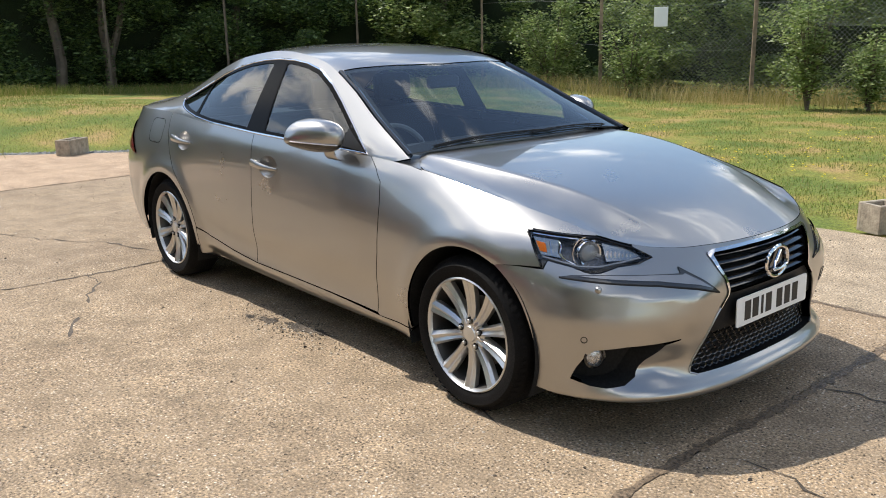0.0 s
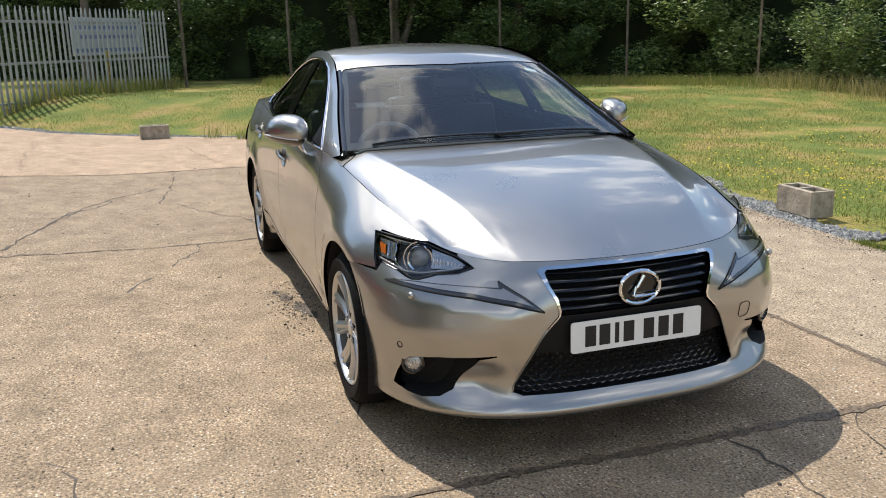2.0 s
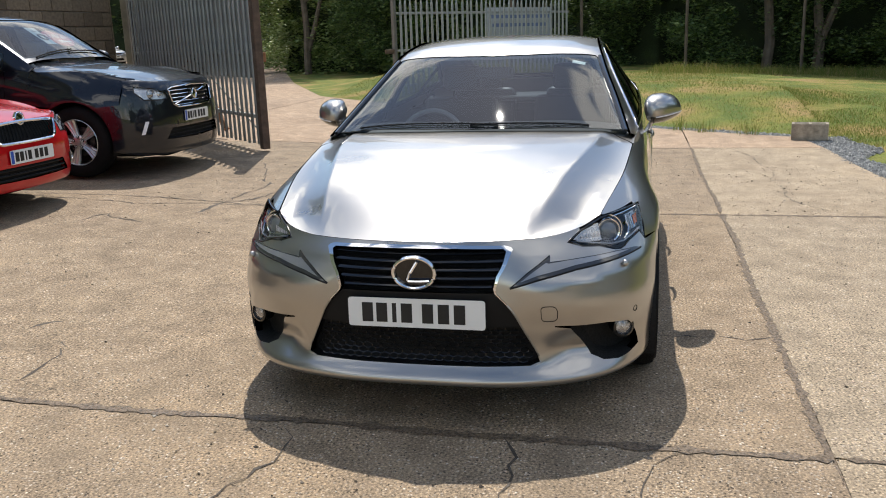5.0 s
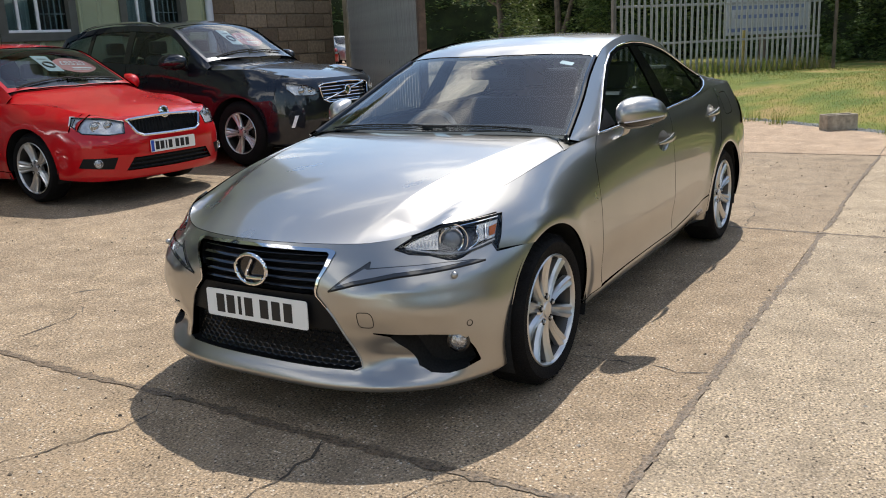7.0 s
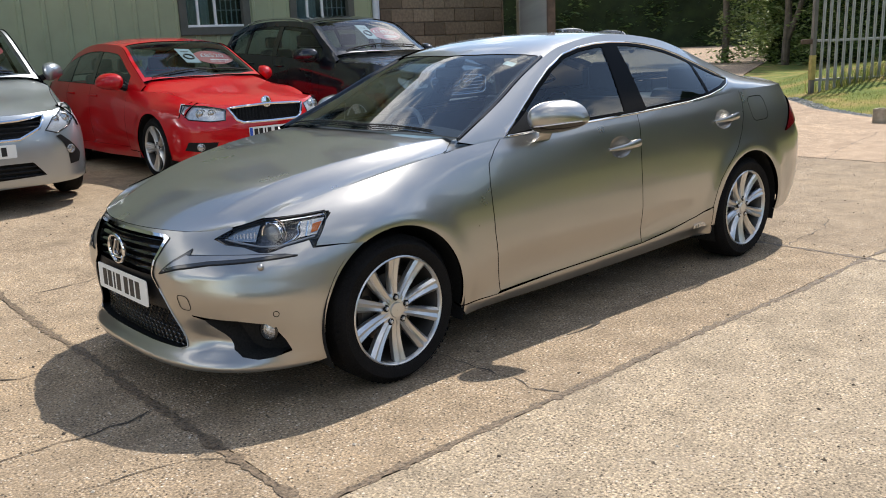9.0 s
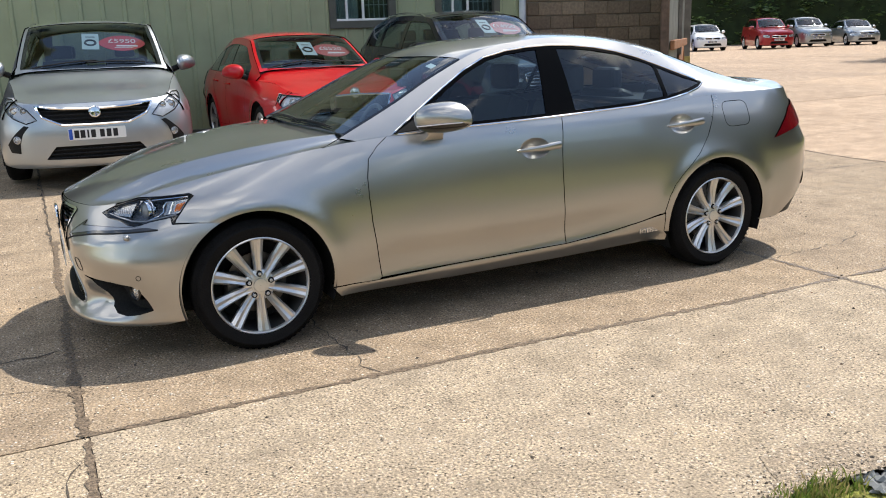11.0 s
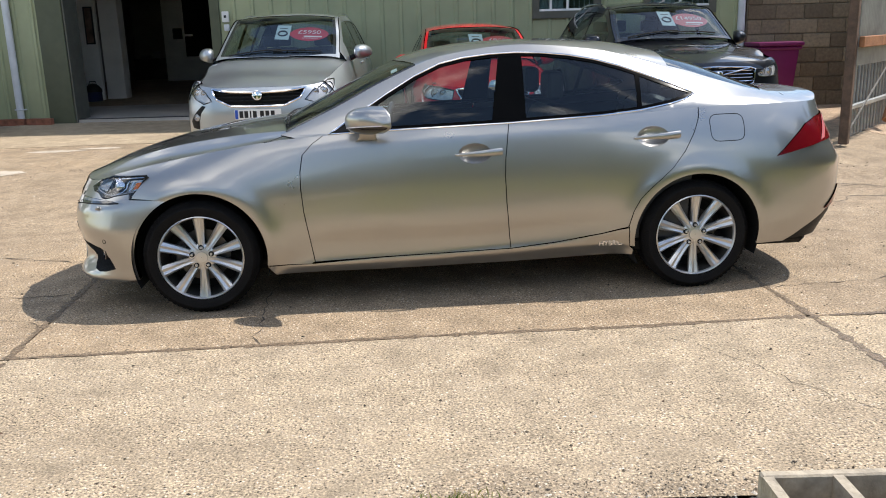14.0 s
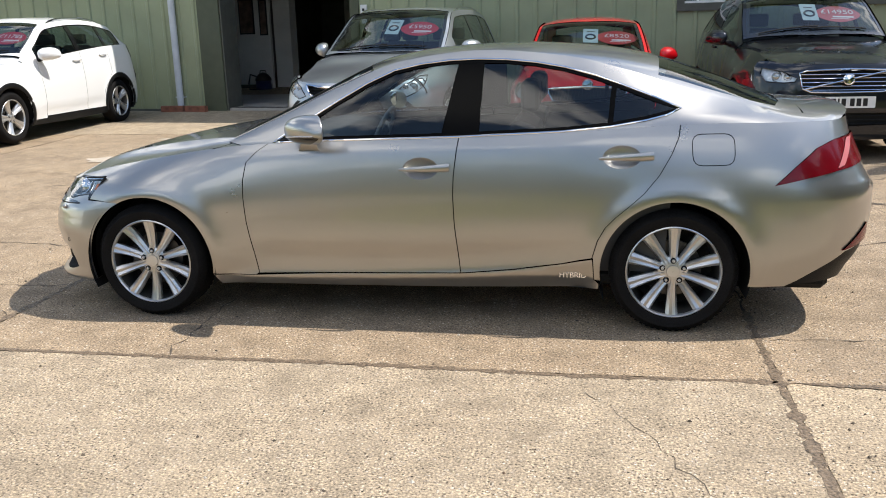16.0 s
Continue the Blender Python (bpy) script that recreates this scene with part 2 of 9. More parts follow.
def patch(name, surf, outline, material, parent, holes=(), step=0.05, flange=0.012, off=0.0, label="", out=None):
    """A panel cut from a curved surface: surf maps two numbers to a point, outline and holes are polygons in those numbers."""
    rings = [dense(outline, step * 0.6)] + [dense(h, step * 0.6) for h in holes]
    pts, edges, base = [], [], []
    for r in rings:
        o = len(pts)
        base.append((o, len(r)))
        pts += r
        edges += [(o + i, o + (i + 1) % len(r)) for i in range(len(r))]
    bd = np.array(pts)
    lo, hi = bd.min(0), bd.max(0)
    gx, gy = np.meshgrid(np.arange(lo[0] + step / 2, hi[0], step), np.arange(lo[1] + step / 2, hi[1], step))
    g = np.stack([gx.ravel(), gy.ravel()], 1)
    if len(g):
        keep = inside(rings[0], g)
        for r in rings[1:]:
            keep &= ~inside(r, g)
        g = g[keep]
    if len(g):
        d = np.min(np.hypot(g[:, None, 0] - bd[None, :, 0], g[:, None, 1] - bd[None, :, 1]), 1)
        g = g[d > step * 0.33]
    allp = [Vector((float(a), float(b))) for a, b in pts] + [Vector((float(a), float(b))) for a, b in g]
    vs, _, fs, *_ = delaunay_2d_cdt(allp, edges, [], 0, 1e-6)
    q = np.array([(v.x, v.y) for v in vs])
    tri = np.array([f for f in fs if len(f) == 3])
    c = q[tri].mean(1)
    keep = inside(rings[0], c)
    for r in rings[1:]:
        keep &= ~inside(r, c)
    tri = tri[keep]
    e = 4e-3 if step < 0.05 else 2e-3

    def at(ab):
        return np.stack(np.broadcast_arrays(*surf(ab[:, 0], ab[:, 1])), 1).astype(float)

    def normals(ab, p):
        n = np.cross((at(ab + [e, 0]) - at(ab - [e, 0])), (at(ab + [0, e]) - at(ab - [0, e])))
        n /= np.maximum(np.linalg.norm(n, axis=1, keepdims=True), 1e-12)
        ref = p - (np.array([np.clip(p[:, 0], -1.2, 1.2), 0 * p[:, 0], 0 * p[:, 0] + 0.6]).T if out is None else np.array(out))
        n[np.sum(n * ref, 1) < 0] *= -1
        return n
    p = at(q)
    n = normals(q, p)
    p = p + n * off
    tv = p[tri]
    fl = np.sum(np.cross(tv[:, 1] - tv[:, 0], tv[:, 2] - tv[:, 0]) * n[tri].mean(1), 1) < 0
    tri[fl] = tri[fl][:, ::-1]
    verts, norms, faces = list(map(tuple, p)), list(map(tuple, n)), [tuple(map(int, t)) for t in tri]
    if flange:
        for r in rings:
            ab = np.array(r, float)
            pb = at(ab)
            nb = normals(ab, pb)
            pb = pb + nb * off
            tg = np.roll(pb, -1, 0) - np.roll(pb, 1, 0)
            sd = np.cross(tg, nb)
            sd /= np.maximum(np.linalg.norm(sd, axis=1, keepdims=True), 1e-9)
            o, k = len(verts), len(r)
            verts += list(map(tuple, pb)) + list(map(tuple, pb - nb * flange))
            norms += list(map(tuple, sd)) * 2
            faces += [(o + i, o + (i + 1) % k, o + k + (i + 1) % k, o + k + i) for i in range(k)]
    me = bpy.data.meshes.new(name)
    me.from_pydata(verts, [], faces)
    me.polygons.foreach_set("use_smooth", [True] * len(me.polygons))
    me.normals_split_custom_set_from_vertices(norms)
    me.materials.append(material)
    ob = new(name, me)
    ob.parent = parent
    return tagged(ob, label)


def text_mesh(name, s, size, material, parent, m, depth=0.001, label=""):
    """Letters as a mesh."""
    cu = bpy.data.curves.new("letters", "FONT")
    cu.body, cu.size, cu.extrude, cu.align_x, cu.align_y = s, size, depth, "CENTER", "CENTER"
    tmp = bpy.data.objects.new("letters", cu)
    me = bpy.data.meshes.new_from_object(tmp)
    bpy.data.objects.remove(tmp)
    me.materials.clear()
    me.materials.append(material)
    ob = new(name, me)
    ob.parent = parent
    ob.matrix_basis = m
    return tagged(ob, label)

# ---- car surfaces ----
def spline(xs, ys):
    """A smooth curve through a few points, with no overshoot."""
    xs, ys = np.array(xs, float), np.array(ys, float)
    if xs[0] > xs[-1]:
        xs, ys = xs[::-1], ys[::-1]
    h, d = np.diff(xs), np.diff(ys) / np.diff(xs)
    m = np.zeros(len(xs))
    for i in range(1, len(xs) - 1):
        if d[i - 1] * d[i] > 0:
            a, b = 2 * h[i] + h[i - 1], h[i] + 2 * h[i - 1]
            m[i] = (a + b) / (a / d[i - 1] + b / d[i])
    m[0], m[-1] = d[0], d[-1]

    def f(x):
        x = np.clip(np.asarray(x, float), xs[0], xs[-1])
        i = np.clip(np.searchsorted(xs, x) - 1, 0, len(h) - 1)
        t = (x - xs[i]) / h[i]
        return ((1 + 2 * t) * (1 - t) ** 2 * ys[i] + t * (1 - t) ** 2 * h[i] * m[i]
                + t * t * (3 - 2 * t) * ys[i + 1] + t * t * (t - 1) * h[i] * m[i + 1])
    return f


def fair(f, lo, hi, s=0.09):
    """The same curve with its bends evened out, as a stylist would draw it."""
    g = np.arange(lo - 0.4, hi + 0.4, 0.005)
    y = np.where(g < lo, f(lo) + (g - lo) * (f(lo + 0.01) - f(lo)) / 0.01, np.where(g > hi, f(hi) + (g - hi) * (f(hi) - f(hi - 0.01)) / 0.01, f(g)))
    k = np.exp(-(np.arange(-0.3, 0.3001, 0.005) / s) ** 2 / 2)
    y = np.convolve(y, k / k.sum(), "same")
    return lambda x: np.interp(np.clip(np.asarray(x, float), lo, hi), g, y)


def ease(a, b, x):
    t = np.clip((np.asarray(x, float) - a) / (b - a), 0, 1)
    return t * t * (3 - 2 * t)


def bell(x, c, w):
    return np.exp(-((np.asarray(x, float) - c) / w) ** 2)


class Shape:
    """The skin of a car: x forwards, y to its left, z up, from the ground under the middle of the wheelbase."""

    def __init__(self, **k):
        for a in ("side_w", "top_y", "top_z", "rail_y", "rail_z", "mid_z", "nose_x", "nose_w", "nose_n", "bon_z", "ridge_y", "lip_z", "tail_x"):
            q = k[a][0]
            k[a] = spline(*k[a])
            if a in ("side_w", "top_y", "top_z", "bon_z", "ridge_y"):
                k[a] = fair(k[a], min(q), max(q))
        self.side_w, self.top_y, self.top_z = k["side_w"], k["top_y"], k["top_z"]
        self.rail_y, self.rail_z, self.mid_z = k["rail_y"], k["rail_z"], k["mid_z"]
        self.nose_x, self.nose_w, self.nose_n, self.nose_b = k["nose_x"], k["nose_w"], k["nose_n"], k["nose_b"]
        self.bon_z, self.ridge_y, self.lip_z, self.tail_x, self.tail_b = k["bon_z"], k["ridge_y"], k["lip_z"], k["tail_x"], k["tail_b"]
        self.axle_f, self.axle_r, self.r, self.arch, self.zw = k["axle_f"], k["axle_r"], k["r"], k["arch"], k.get("zw", 0.58)
        self.hollow, self.drop, self.tail_n, self.zlow = k.get("hollow", 0.016), k.get("drop", 0.026), k.get("tail_n", 2.6), k.get("zlow", 0.50)
        self.round_f, self.sill_out, self.lip_run, self.crease = k.get("round_f", 0.0), k.get("sill_out", 0.0), k.get("lip_run", 0.16), k.get("crease", 0.0)
        self.phi = np.linspace(0, math.pi / 2, 400)
        self.arc_f = self.ring(float(self.nose_x(0.5)) - self.nose_b, float(self.nose_w(0.5)), 2.9)
        self.arc_t = self.ring(self.tail_b - float(self.tail_x(0.5)), float(self.side(self.tail_b, 0.5)), self.tail_n)

    def ring(self, a, b, n):
        x, y = a * np.cos(self.phi) ** (2 / n), b * np.sin(self.phi) ** (2 / n)
        return np.concatenate([[0], np.cumsum(np.hypot(np.diff(x), np.diff(y)))])

    def side(self, x, z):
        """Half-width of the lower body."""
        x, z = np.asarray(x, float), np.asarray(z, float)
        xc = np.maximum(x, self.tail_b)
        w, yt, zt = self.side_w(xc), self.top_y(xc), self.top_z(xc)
        q = np.clip((z - self.zw) / (zt - self.zw), 0, 1.3)
        f = q ** (2.3 + self.round_f * ease(0.9, 1.6, x))
        if self.crease:
            c = self.crease * ease(1.15, 0.75, x) * ease(-1.5, -0.8, x)
            f = f * (1 - c) + c * (0.734 * q ** 2 + 1.895 * 0.03 * np.log1p(np.exp(np.minimum((q - 0.86) / 0.03, 30))))
        y = w - (w - yt) * f
        if self.crease:
            y = y - 0.38 * np.clip(np.interp(xc, [-1.0, -0.6, 0.0, 0.8], [0.360, 0.300, 0.268, 0.245]) - z, 0, 0.12) * ease(self.axle_f - 0.36, self.axle_f - 0.6, xc) * ease(self.axle_r + 0.30, self.axle_r + 0.5, xc)
        y = y - 0.045 * np.clip((self.zlow - z) / 0.32, 0, 1.3) ** 2
        y = y - self.hollow * bell(z, self.zlow - 0.14 + 0.05 * ease(0, -1, xc), 0.09) * ease(self.axle_f - 0.4, self.axle_f - 0.8, xc) * ease(self.axle_r + 0.15, self.axle_r + 0.7, xc)
        y = y + self.sill_out * bell(z, 0.232 + 0.05 * ease(0.4, -1.0, xc), 0.035) * ease(self.axle_f - 0.36, self.axle_f - 0.6, xc) * ease(self.axle_r + 0.30, self.axle_r + 0.5, xc)
        for cx in (self.axle_f, self.axle_r):
            y = y + 0.014 * bell(np.hypot(x - cx, z - self.r), self.arch + 0.025, 0.06)
        t = np.clip((self.tail_b - x) / (self.tail_b - self.tail_x(z)), 0, 1)
        return y * (1 - t ** self.tail_n) ** (1 / self.tail_n)

    def cabin(self, x, z):
        """Half-width of the glasshouse."""
        zt, yr, zr = self.top_z(x), self.rail_y(x), self.rail_z(x)
        yt = self.side(x, zt)
        s = np.clip((z - zt) / np.maximum(zr - zt, 0.02), 0, 1.2)
        return yt - 0.002 + (yr - yt + 0.002) * s + 0.045 * s * (1 - s) * np.clip((zr - zt) / 0.3, 0, 1)

    def upper(self, x, y):
        """Height of windscreen, roof and rear window."""
        yr, zr, zc = self.rail_y(x), self.rail_z(x), self.mid_z(x)
        t = np.abs(y) / yr
        return zr + (zc - zr) * (1 - t ** 2.2) - 0.012 * t ** 8

    def nose(self, s, z):
        s = np.asarray(s, float)
        p = np.interp(np.abs(s), self.arc_f, self.phi)
        n = self.nose_n(z)
        x = self.nose_b + (self.nose_x(z) - self.nose_b) * np.cos(p) ** (2 / n)
        return x, np.sign(s) * self.nose_w(z) * np.sin(p) ** (2 / n)

    def nose_at(self, y, z):
        """The arc at which the nose is y from the middle."""
        p = np.arcsin(np.clip(np.abs(y) / self.nose_w(z), 0, 1) ** (self.nose_n(z) / 2))
        return np.sign(y) * np.interp(p, self.phi, self.arc_f)

    def nose_back(self, x, z):
        """The arc at which the nose has come back to x."""
        p = np.arccos(np.clip((x - self.nose_b) / (self.nose_x(z) - self.nose_b), 0, 1) ** (self.nose_n(z) / 2))
        return np.interp(p, self.phi, self.arc_f)

    def tail(self, s, z):
        s = np.asarray(s, float)
        p = np.interp(np.abs(s), self.arc_t, self.phi)
        x = self.tail_b - (self.tail_b - self.tail_x(z)) * np.cos(p) ** (2 / self.tail_n)
        return x, np.sign(s) * self.side(self.tail_b, z) * np.sin(p) ** (2 / self.tail_n)

    def tail_back(self, x, z):
        p = np.arccos(np.clip((self.tail_b - x) / (self.tail_b - self.tail_x(z)), 0, 1) ** (self.tail_n / 2))
        return np.interp(p, self.phi, self.arc_t)

    def lip_x(self, y):
        z = self.lip_z(np.abs(y))
        return self.nose(self.nose_at(np.abs(y), z), z)[0]

    def bonnet0(self, x, y):
        a = np.abs(y)
        ry, zt, yt, zc = self.ridge_y(x), self.top_z(x), self.top_y(x), self.bon_z(x)
        zr = zc - self.drop
        mid = zc - self.drop * (a / ry) ** 2
        t = np.clip((a - ry) / np.maximum(yt - ry, 0.03), 0, 1.4)
        if self.crease:                                                      # falls off the ridge, then flattens
            rim = zr + (zt - zr) * (1 - np.clip(1 - t, 0, 1) ** (1.9 - 0.6 * ease(1.6, 1.9, x)))
            k = ease(-0.022, 0.022, a - ry)
            return mid * (1 - k) + rim * k
        rim = zr + (zt - zr) * (0.75 * t + 0.25 * t * t) - 0.003 * np.sin(np.clip(t, 0, 1) * math.pi)
        k = ease(-0.04, 0.04, a - ry)
        return mid * (1 - k) + rim * k

    def bonnet(self, x, y):
        a = np.abs(y)
        xe = self.lip_x(a)
        d = np.clip(xe - x, 0, 1)
        return self.bonnet0(x, y) + (self.lip_z(a) - self.bonnet0(xe, y)) * np.exp(-(d / self.lip_run) ** 2)

    def arch_line(self, cx, a0, a1, n=24, gap=0.0):
        """Points (x, z) of a wheel arch's edge between two angles in degrees."""
        return [(cx + (self.arch + gap) * math.cos(radians(a)), self.r + (self.arch + gap) * math.sin(radians(a))) for a in np.linspace(a0, a1, n)]


SALOON = Shape(
    side_w=([1.9, 1.76, 1.65, 1.55, 1.4, 1.0, 0.5, 0, -0.6, -1.0, -1.4, -1.75], [0.77, 0.826, 0.856, 0.874, 0.886, 0.876, 0.872, 0.873, 0.878, 0.885, 0.896, 0.896]),
    top_y=([1.9, 1.65, 1.5, 1.3, 1.1, 0.95, 0.67, 0, -0.8, -1.4, -1.75], [0.65, 0.70, 0.73, 0.75, 0.765, 0.775, 0.795, 0.815, 0.81, 0.785, 0.77]),
    top_z=([1.9, 1.65, 1.5, 1.3, 1.1, 0.95, 0.67, 0.37, -0.32, -1.08, -1.41, -1.7, -2.3], [0.76, 0.82, 0.85, 0.885, 0.918, 0.938, 0.957, 0.967, 0.985, 1.02, 1.04, 1.045, 1.045]),
    rail_y=([0.95, 0.6, 0.33, 0, -0.42, -0.85, -1.13, -1.41, -1.7, -2.0, -2.3], [0.762, 0.692, 0.628, 0.575, 0.55, 0.55, 0.553, 0.560, 0.570, 0.582, 0.575]),
    rail_z=([0.95, 0.6, 0.33, 0, -0.42, -0.85, -1.13, -1.41, -1.7, -2.0, -2.3], [0.955, 1.11, 1.24, 1.362, 1.408, 1.372, 1.305, 1.215, 1.132, 1.074, 1.055]),
    mid_z=([1.08, 0.8, 0.5, 0.25, 0.1, -0.2, -0.6, -1.0, -1.3, -1.6, -1.9, -2.0, -2.3], [0.94, 1.08, 1.225, 1.34, 1.385, 1.424, 1.436, 1.412, 1.36, 1.265, 1.147, 1.112, 1.085]),
    nose_x=([0.165, 0.18, 0.20, 0.225, 0.26, 0.30, 0.40, 0.50, 0.56, 0.64, 0.72, 0.80, 0.86], [2.195, 2.222, 2.218, 2.205, 2.186, 2.180, 2.195, 2.205, 2.205, 2.195, 2.165, 2.06, 1.93]),
    nose_w=([0.16, 0.20, 0.26, 0.35, 0.50, 0.60, 0.70, 0.78, 0.86], [0.83, 0.865, 0.875, 0.883, 0.888, 0.886, 0.868, 0.838, 0.78]),
    nose_n=([0.2, 0.45, 0.55, 0.62, 0.72, 0.86], [2.9, 2.9, 2.6, 2.35, 2.0, 1.95]), nose_b=1.45,
    bon_z=([0.85, 1.0, 1.2, 1.4, 1.6, 1.8, 2.0, 2.12, 2.2], [0.985, 0.98, 0.963, 0.937, 0.90, 0.853, 0.793, 0.745, 0.715]),
    ridge_y=([0.85, 1.2, 1.6, 2.0, 2.2], [0.64, 0.60, 0.51, 0.42, 0.37]),
    lip_z=([0, 0.2, 0.41, 0.5, 0.58, 0.66, 0.74], [0.714, 0.713, 0.712, 0.718, 0.733, 0.765, 0.79]),
    tail_x=([0.22, 0.30, 0.40, 0.60, 0.70, 0.76, 0.85, 0.98, 1.06, 1.12], [-2.30, -2.34, -2.40, -2.435, -2.435, -2.40, -2.35, -2.30, -2.285, -2.28]), tail_b=-1.55, tail_n=3.6,
    axle_f=1.4, axle_r=-1.4, r=0.317, arch=0.362, round_f=1.0, drop=0.011, sill_out=0.012, lip_run=0.20, crease=0.85)

# ---- wheels ----
def wheel(parent, x, y, r, rim_r, width, sg, spokes=10, style="straight", tyre=None, alloy=None, ob_name="wheel"):
    """A wheel at (x, y, r) under a car: tyre, rim with spokes, hub, disc. sg: 1 on the car's left."""
    w = new(ob_name)
    w.empty_display_size = 0.05
    w.parent = parent
    w.matrix_basis = pose(x, y, r, 0, 0, 0 if sg > 0 else 180)
    h = width / 2
    k = r - rim_r
    tv, tf = lathe([(rim_r - 0.012, -h + 0.02), (rim_r + 0.002, -h + 0.004), (rim_r + k * 0.5, -h), (r - 0.022, -h + 0.012), (r - 0.003, -h + 0.035), (r, -h * 0.5), (r, h * 0.5), (r - 0.003, h - 0.035),
                    (r - 0.022, h - 0.012), (rim_r + k * 0.62, h - 0.001), (rim_r + k * 0.58, h + 0.0015), (rim_r + k * 0.3, h - 0.001), (rim_r + 0.004, h - 0.006), (rim_r - 0.012, h - 0.02)], 72)
    grooves = []
    for i in range(64):                        # shoulder blocks of the tread
        a = 2 * math.pi * i / 64
        for s in (-1, 1):
            p = [(r - 0.0015) * math.cos(a), s * (h - 0.03), (r - 0.0015) * math.sin(a)]
            q = [(r - 0.016) * math.cos(a + 0.02), s * (h - 0.0085), (r - 0.016) * math.sin(a + 0.02)]
            d = np.array([-math.sin(a), 0, math.cos(a)]) * 0.008
            u = np.array([math.cos(a), 0, math.sin(a)]) * 0.0004
            p, q = np.array(p), np.array(q)
            base = [p - d, p + d, q + d, q - d]
            grooves.append(([*base, *[b + u for b in base]], [(4, 5, 6, 7), (0, 1, 5, 4), (1, 2, 6, 5), (2, 3, 7, 6), (3, 0, 4, 7)]))
    raw("tyre", *merge((tv, tf), *grooves), tyre or M["rubber"], w, "black rubber road tyre")
    al = alloy or M["alloy"]
    yo = h - 0.012
    lip = lathe([(rim_r - 0.004, yo - 0.004), (rim_r, yo + 0.004), (rim_r - 0.005, yo + 0.008), (rim_r - 0.010, yo + 0.003), (rim_r - 0.013, yo - 0.012)], 72)
    # dark metal here paints in the shadow inside the barrel
    raw("rim_barrel", *lathe([(rim_r - 0.012, yo - 0.012), (rim_r - 0.018, yo - 0.03), (rim_r - 0.035, -h + 0.03), (rim_r, -h + 0.01)], 72), M["dark_metal"], w, "dark inside of the rim")
    pieces = [lip]
    hub_r = 0.062 * rim_r / 0.235
    for i in range(spokes):
        a = 2 * math.pi * (i + 0.5) / spokes
        if style == "pairs":
            a = 2 * math.pi * (i // 2) / (spokes / 2) + (0.13 if i % 2 else -0.13)
        ca, sa = math.cos(a), math.sin(a)
        v, f = [], []
        st = np.linspace(0, 1, 6)
        for t in st:
            rr = hub_r * 0.7 + (rim_r - 0.009 - hub_r * 0.7) * t
            hw = (0.0145 + 0.0165 * t) * rim_r / 0.235 * (10 / spokes) ** 0.5
            hw *= 1 + 0.25 * (1 - t) ** 3
            yy = yo - 0.022 + 0.020 * t - 0.02 * math.sin(math.pi * t) * 0.5
            for o, dy in ((-1, -0.03), (-1, -0.008), (-0.62, 0.004), (-0.1, -0.003), (0.45, 0.005), (1, -0.008), (1, -0.03)):
                v.append((rr * ca - o * hw * sa, yy + dy, rr * sa + o * hw * ca))
        for j in range(5):
            for q in range(6):
                f.append((j * 7 + q, j * 7 + q + 1, (j + 1) * 7 + q + 1, (j + 1) * 7 + q))
        pieces.append((v, f))
    pieces.append(lathe([(hub_r + 0.012, yo - 0.06), (hub_r + 0.012, yo - 0.03), (hub_r, yo - 0.022), (hub_r * 0.55, yo - 0.02), (hub_r * 0.5, yo - 0.014), (hub_r * 0.1, yo - 0.012), (0.001, yo - 0.012)], 40))
    raw("rim", *merge(*pieces), al, w, "bright silver alloy rim with many spokes")
    for i in range(5):
        a = 2 * math.pi * i / 5 + math.pi / 2
        c = np.array([0.055 * math.cos(a), 0, 0.055 * math.sin(a)]) * rim_r / 0.235
        v, f = lathe([(0.015, yo - 0.03), (0.015, yo - 0.0185), (0.012, yo - 0.0183), (0.001, yo - 0.0183)], 14)
        raw("nut_well", [np.array(q) + c for q in v], f, M["gap"], w)
        v, f = lathe([(0.008, yo - 0.02), (0.008, yo - 0.012), (0.006, yo - 0.010), (0.001, yo - 0.010)], 6)
        raw("wheel_nut", [np.array(q) + c for q in v], f, M["alloy"], w)
    raw("brake_disc", *lathe([(0.06, yo - 0.09), (0.145 * rim_r / 0.235, yo - 0.09), (0.145 * rim_r / 0.235, yo - 0.115), (0.06, yo - 0.115)], 40), M["disc"], w)
    # black disc stands in for the shade behind the spokes
    raw("wheel_back", *lathe([(rim_r - 0.03, -h + 0.06), (0.02, -h + 0.05)], 40), M["gap"], w)
    part("brake_caliper", boxed(0.08, 0.155, yo - 0.15, yo - 0.07, -0.06, 0.07, bevel=0.012), M["dark_metal"], w)
    return w


def plate(parent, m, blue=True, bars=7, label="white number plate with plain dark bars"):
    """A number plate, its characters as plain bars."""
    p = new("number_plate")
    p.parent, p.matrix_basis = parent, m
    tagged(p, label)
    ol = round_poly([(-0.26, -0.0555), (0.26, -0.0555), (0.26, 0.0555), (-0.26, 0.0555)], 0.012, 4)
    n = len(ol)
    v = [(0, a, b) for a, b in ol] + [(0.004, a, b) for a, b in ol]
    f = [tuple(range(n, 2 * n))] + [(i, (i + 1) % n, n + (i + 1) % n, n + i) for i in range(n)]
    raw("plate_board", v, f, M["white_plate"], p, flat=True)
    xs = [-0.185, -0.13, -0.082, -0.035, 0.045, 0.105, 0.165] if bars == 7 else [-0.2, -0.14, -0.085, -0.03, 0.055, 0.115, 0.175]
    for i, a in enumerate(xs):
        hw = 0.021 if i != 2 else 0.008
        part("plate_bar", boxed(0.004, 0.0052, a - hw, a + hw, -0.037, 0.037), M["ink"], p, flat=True)
    if blue:
        part("plate_band", boxed(0.004, 0.005, -0.255, -0.222, -0.05, 0.05), M["blue"], p, flat=True)
    return p


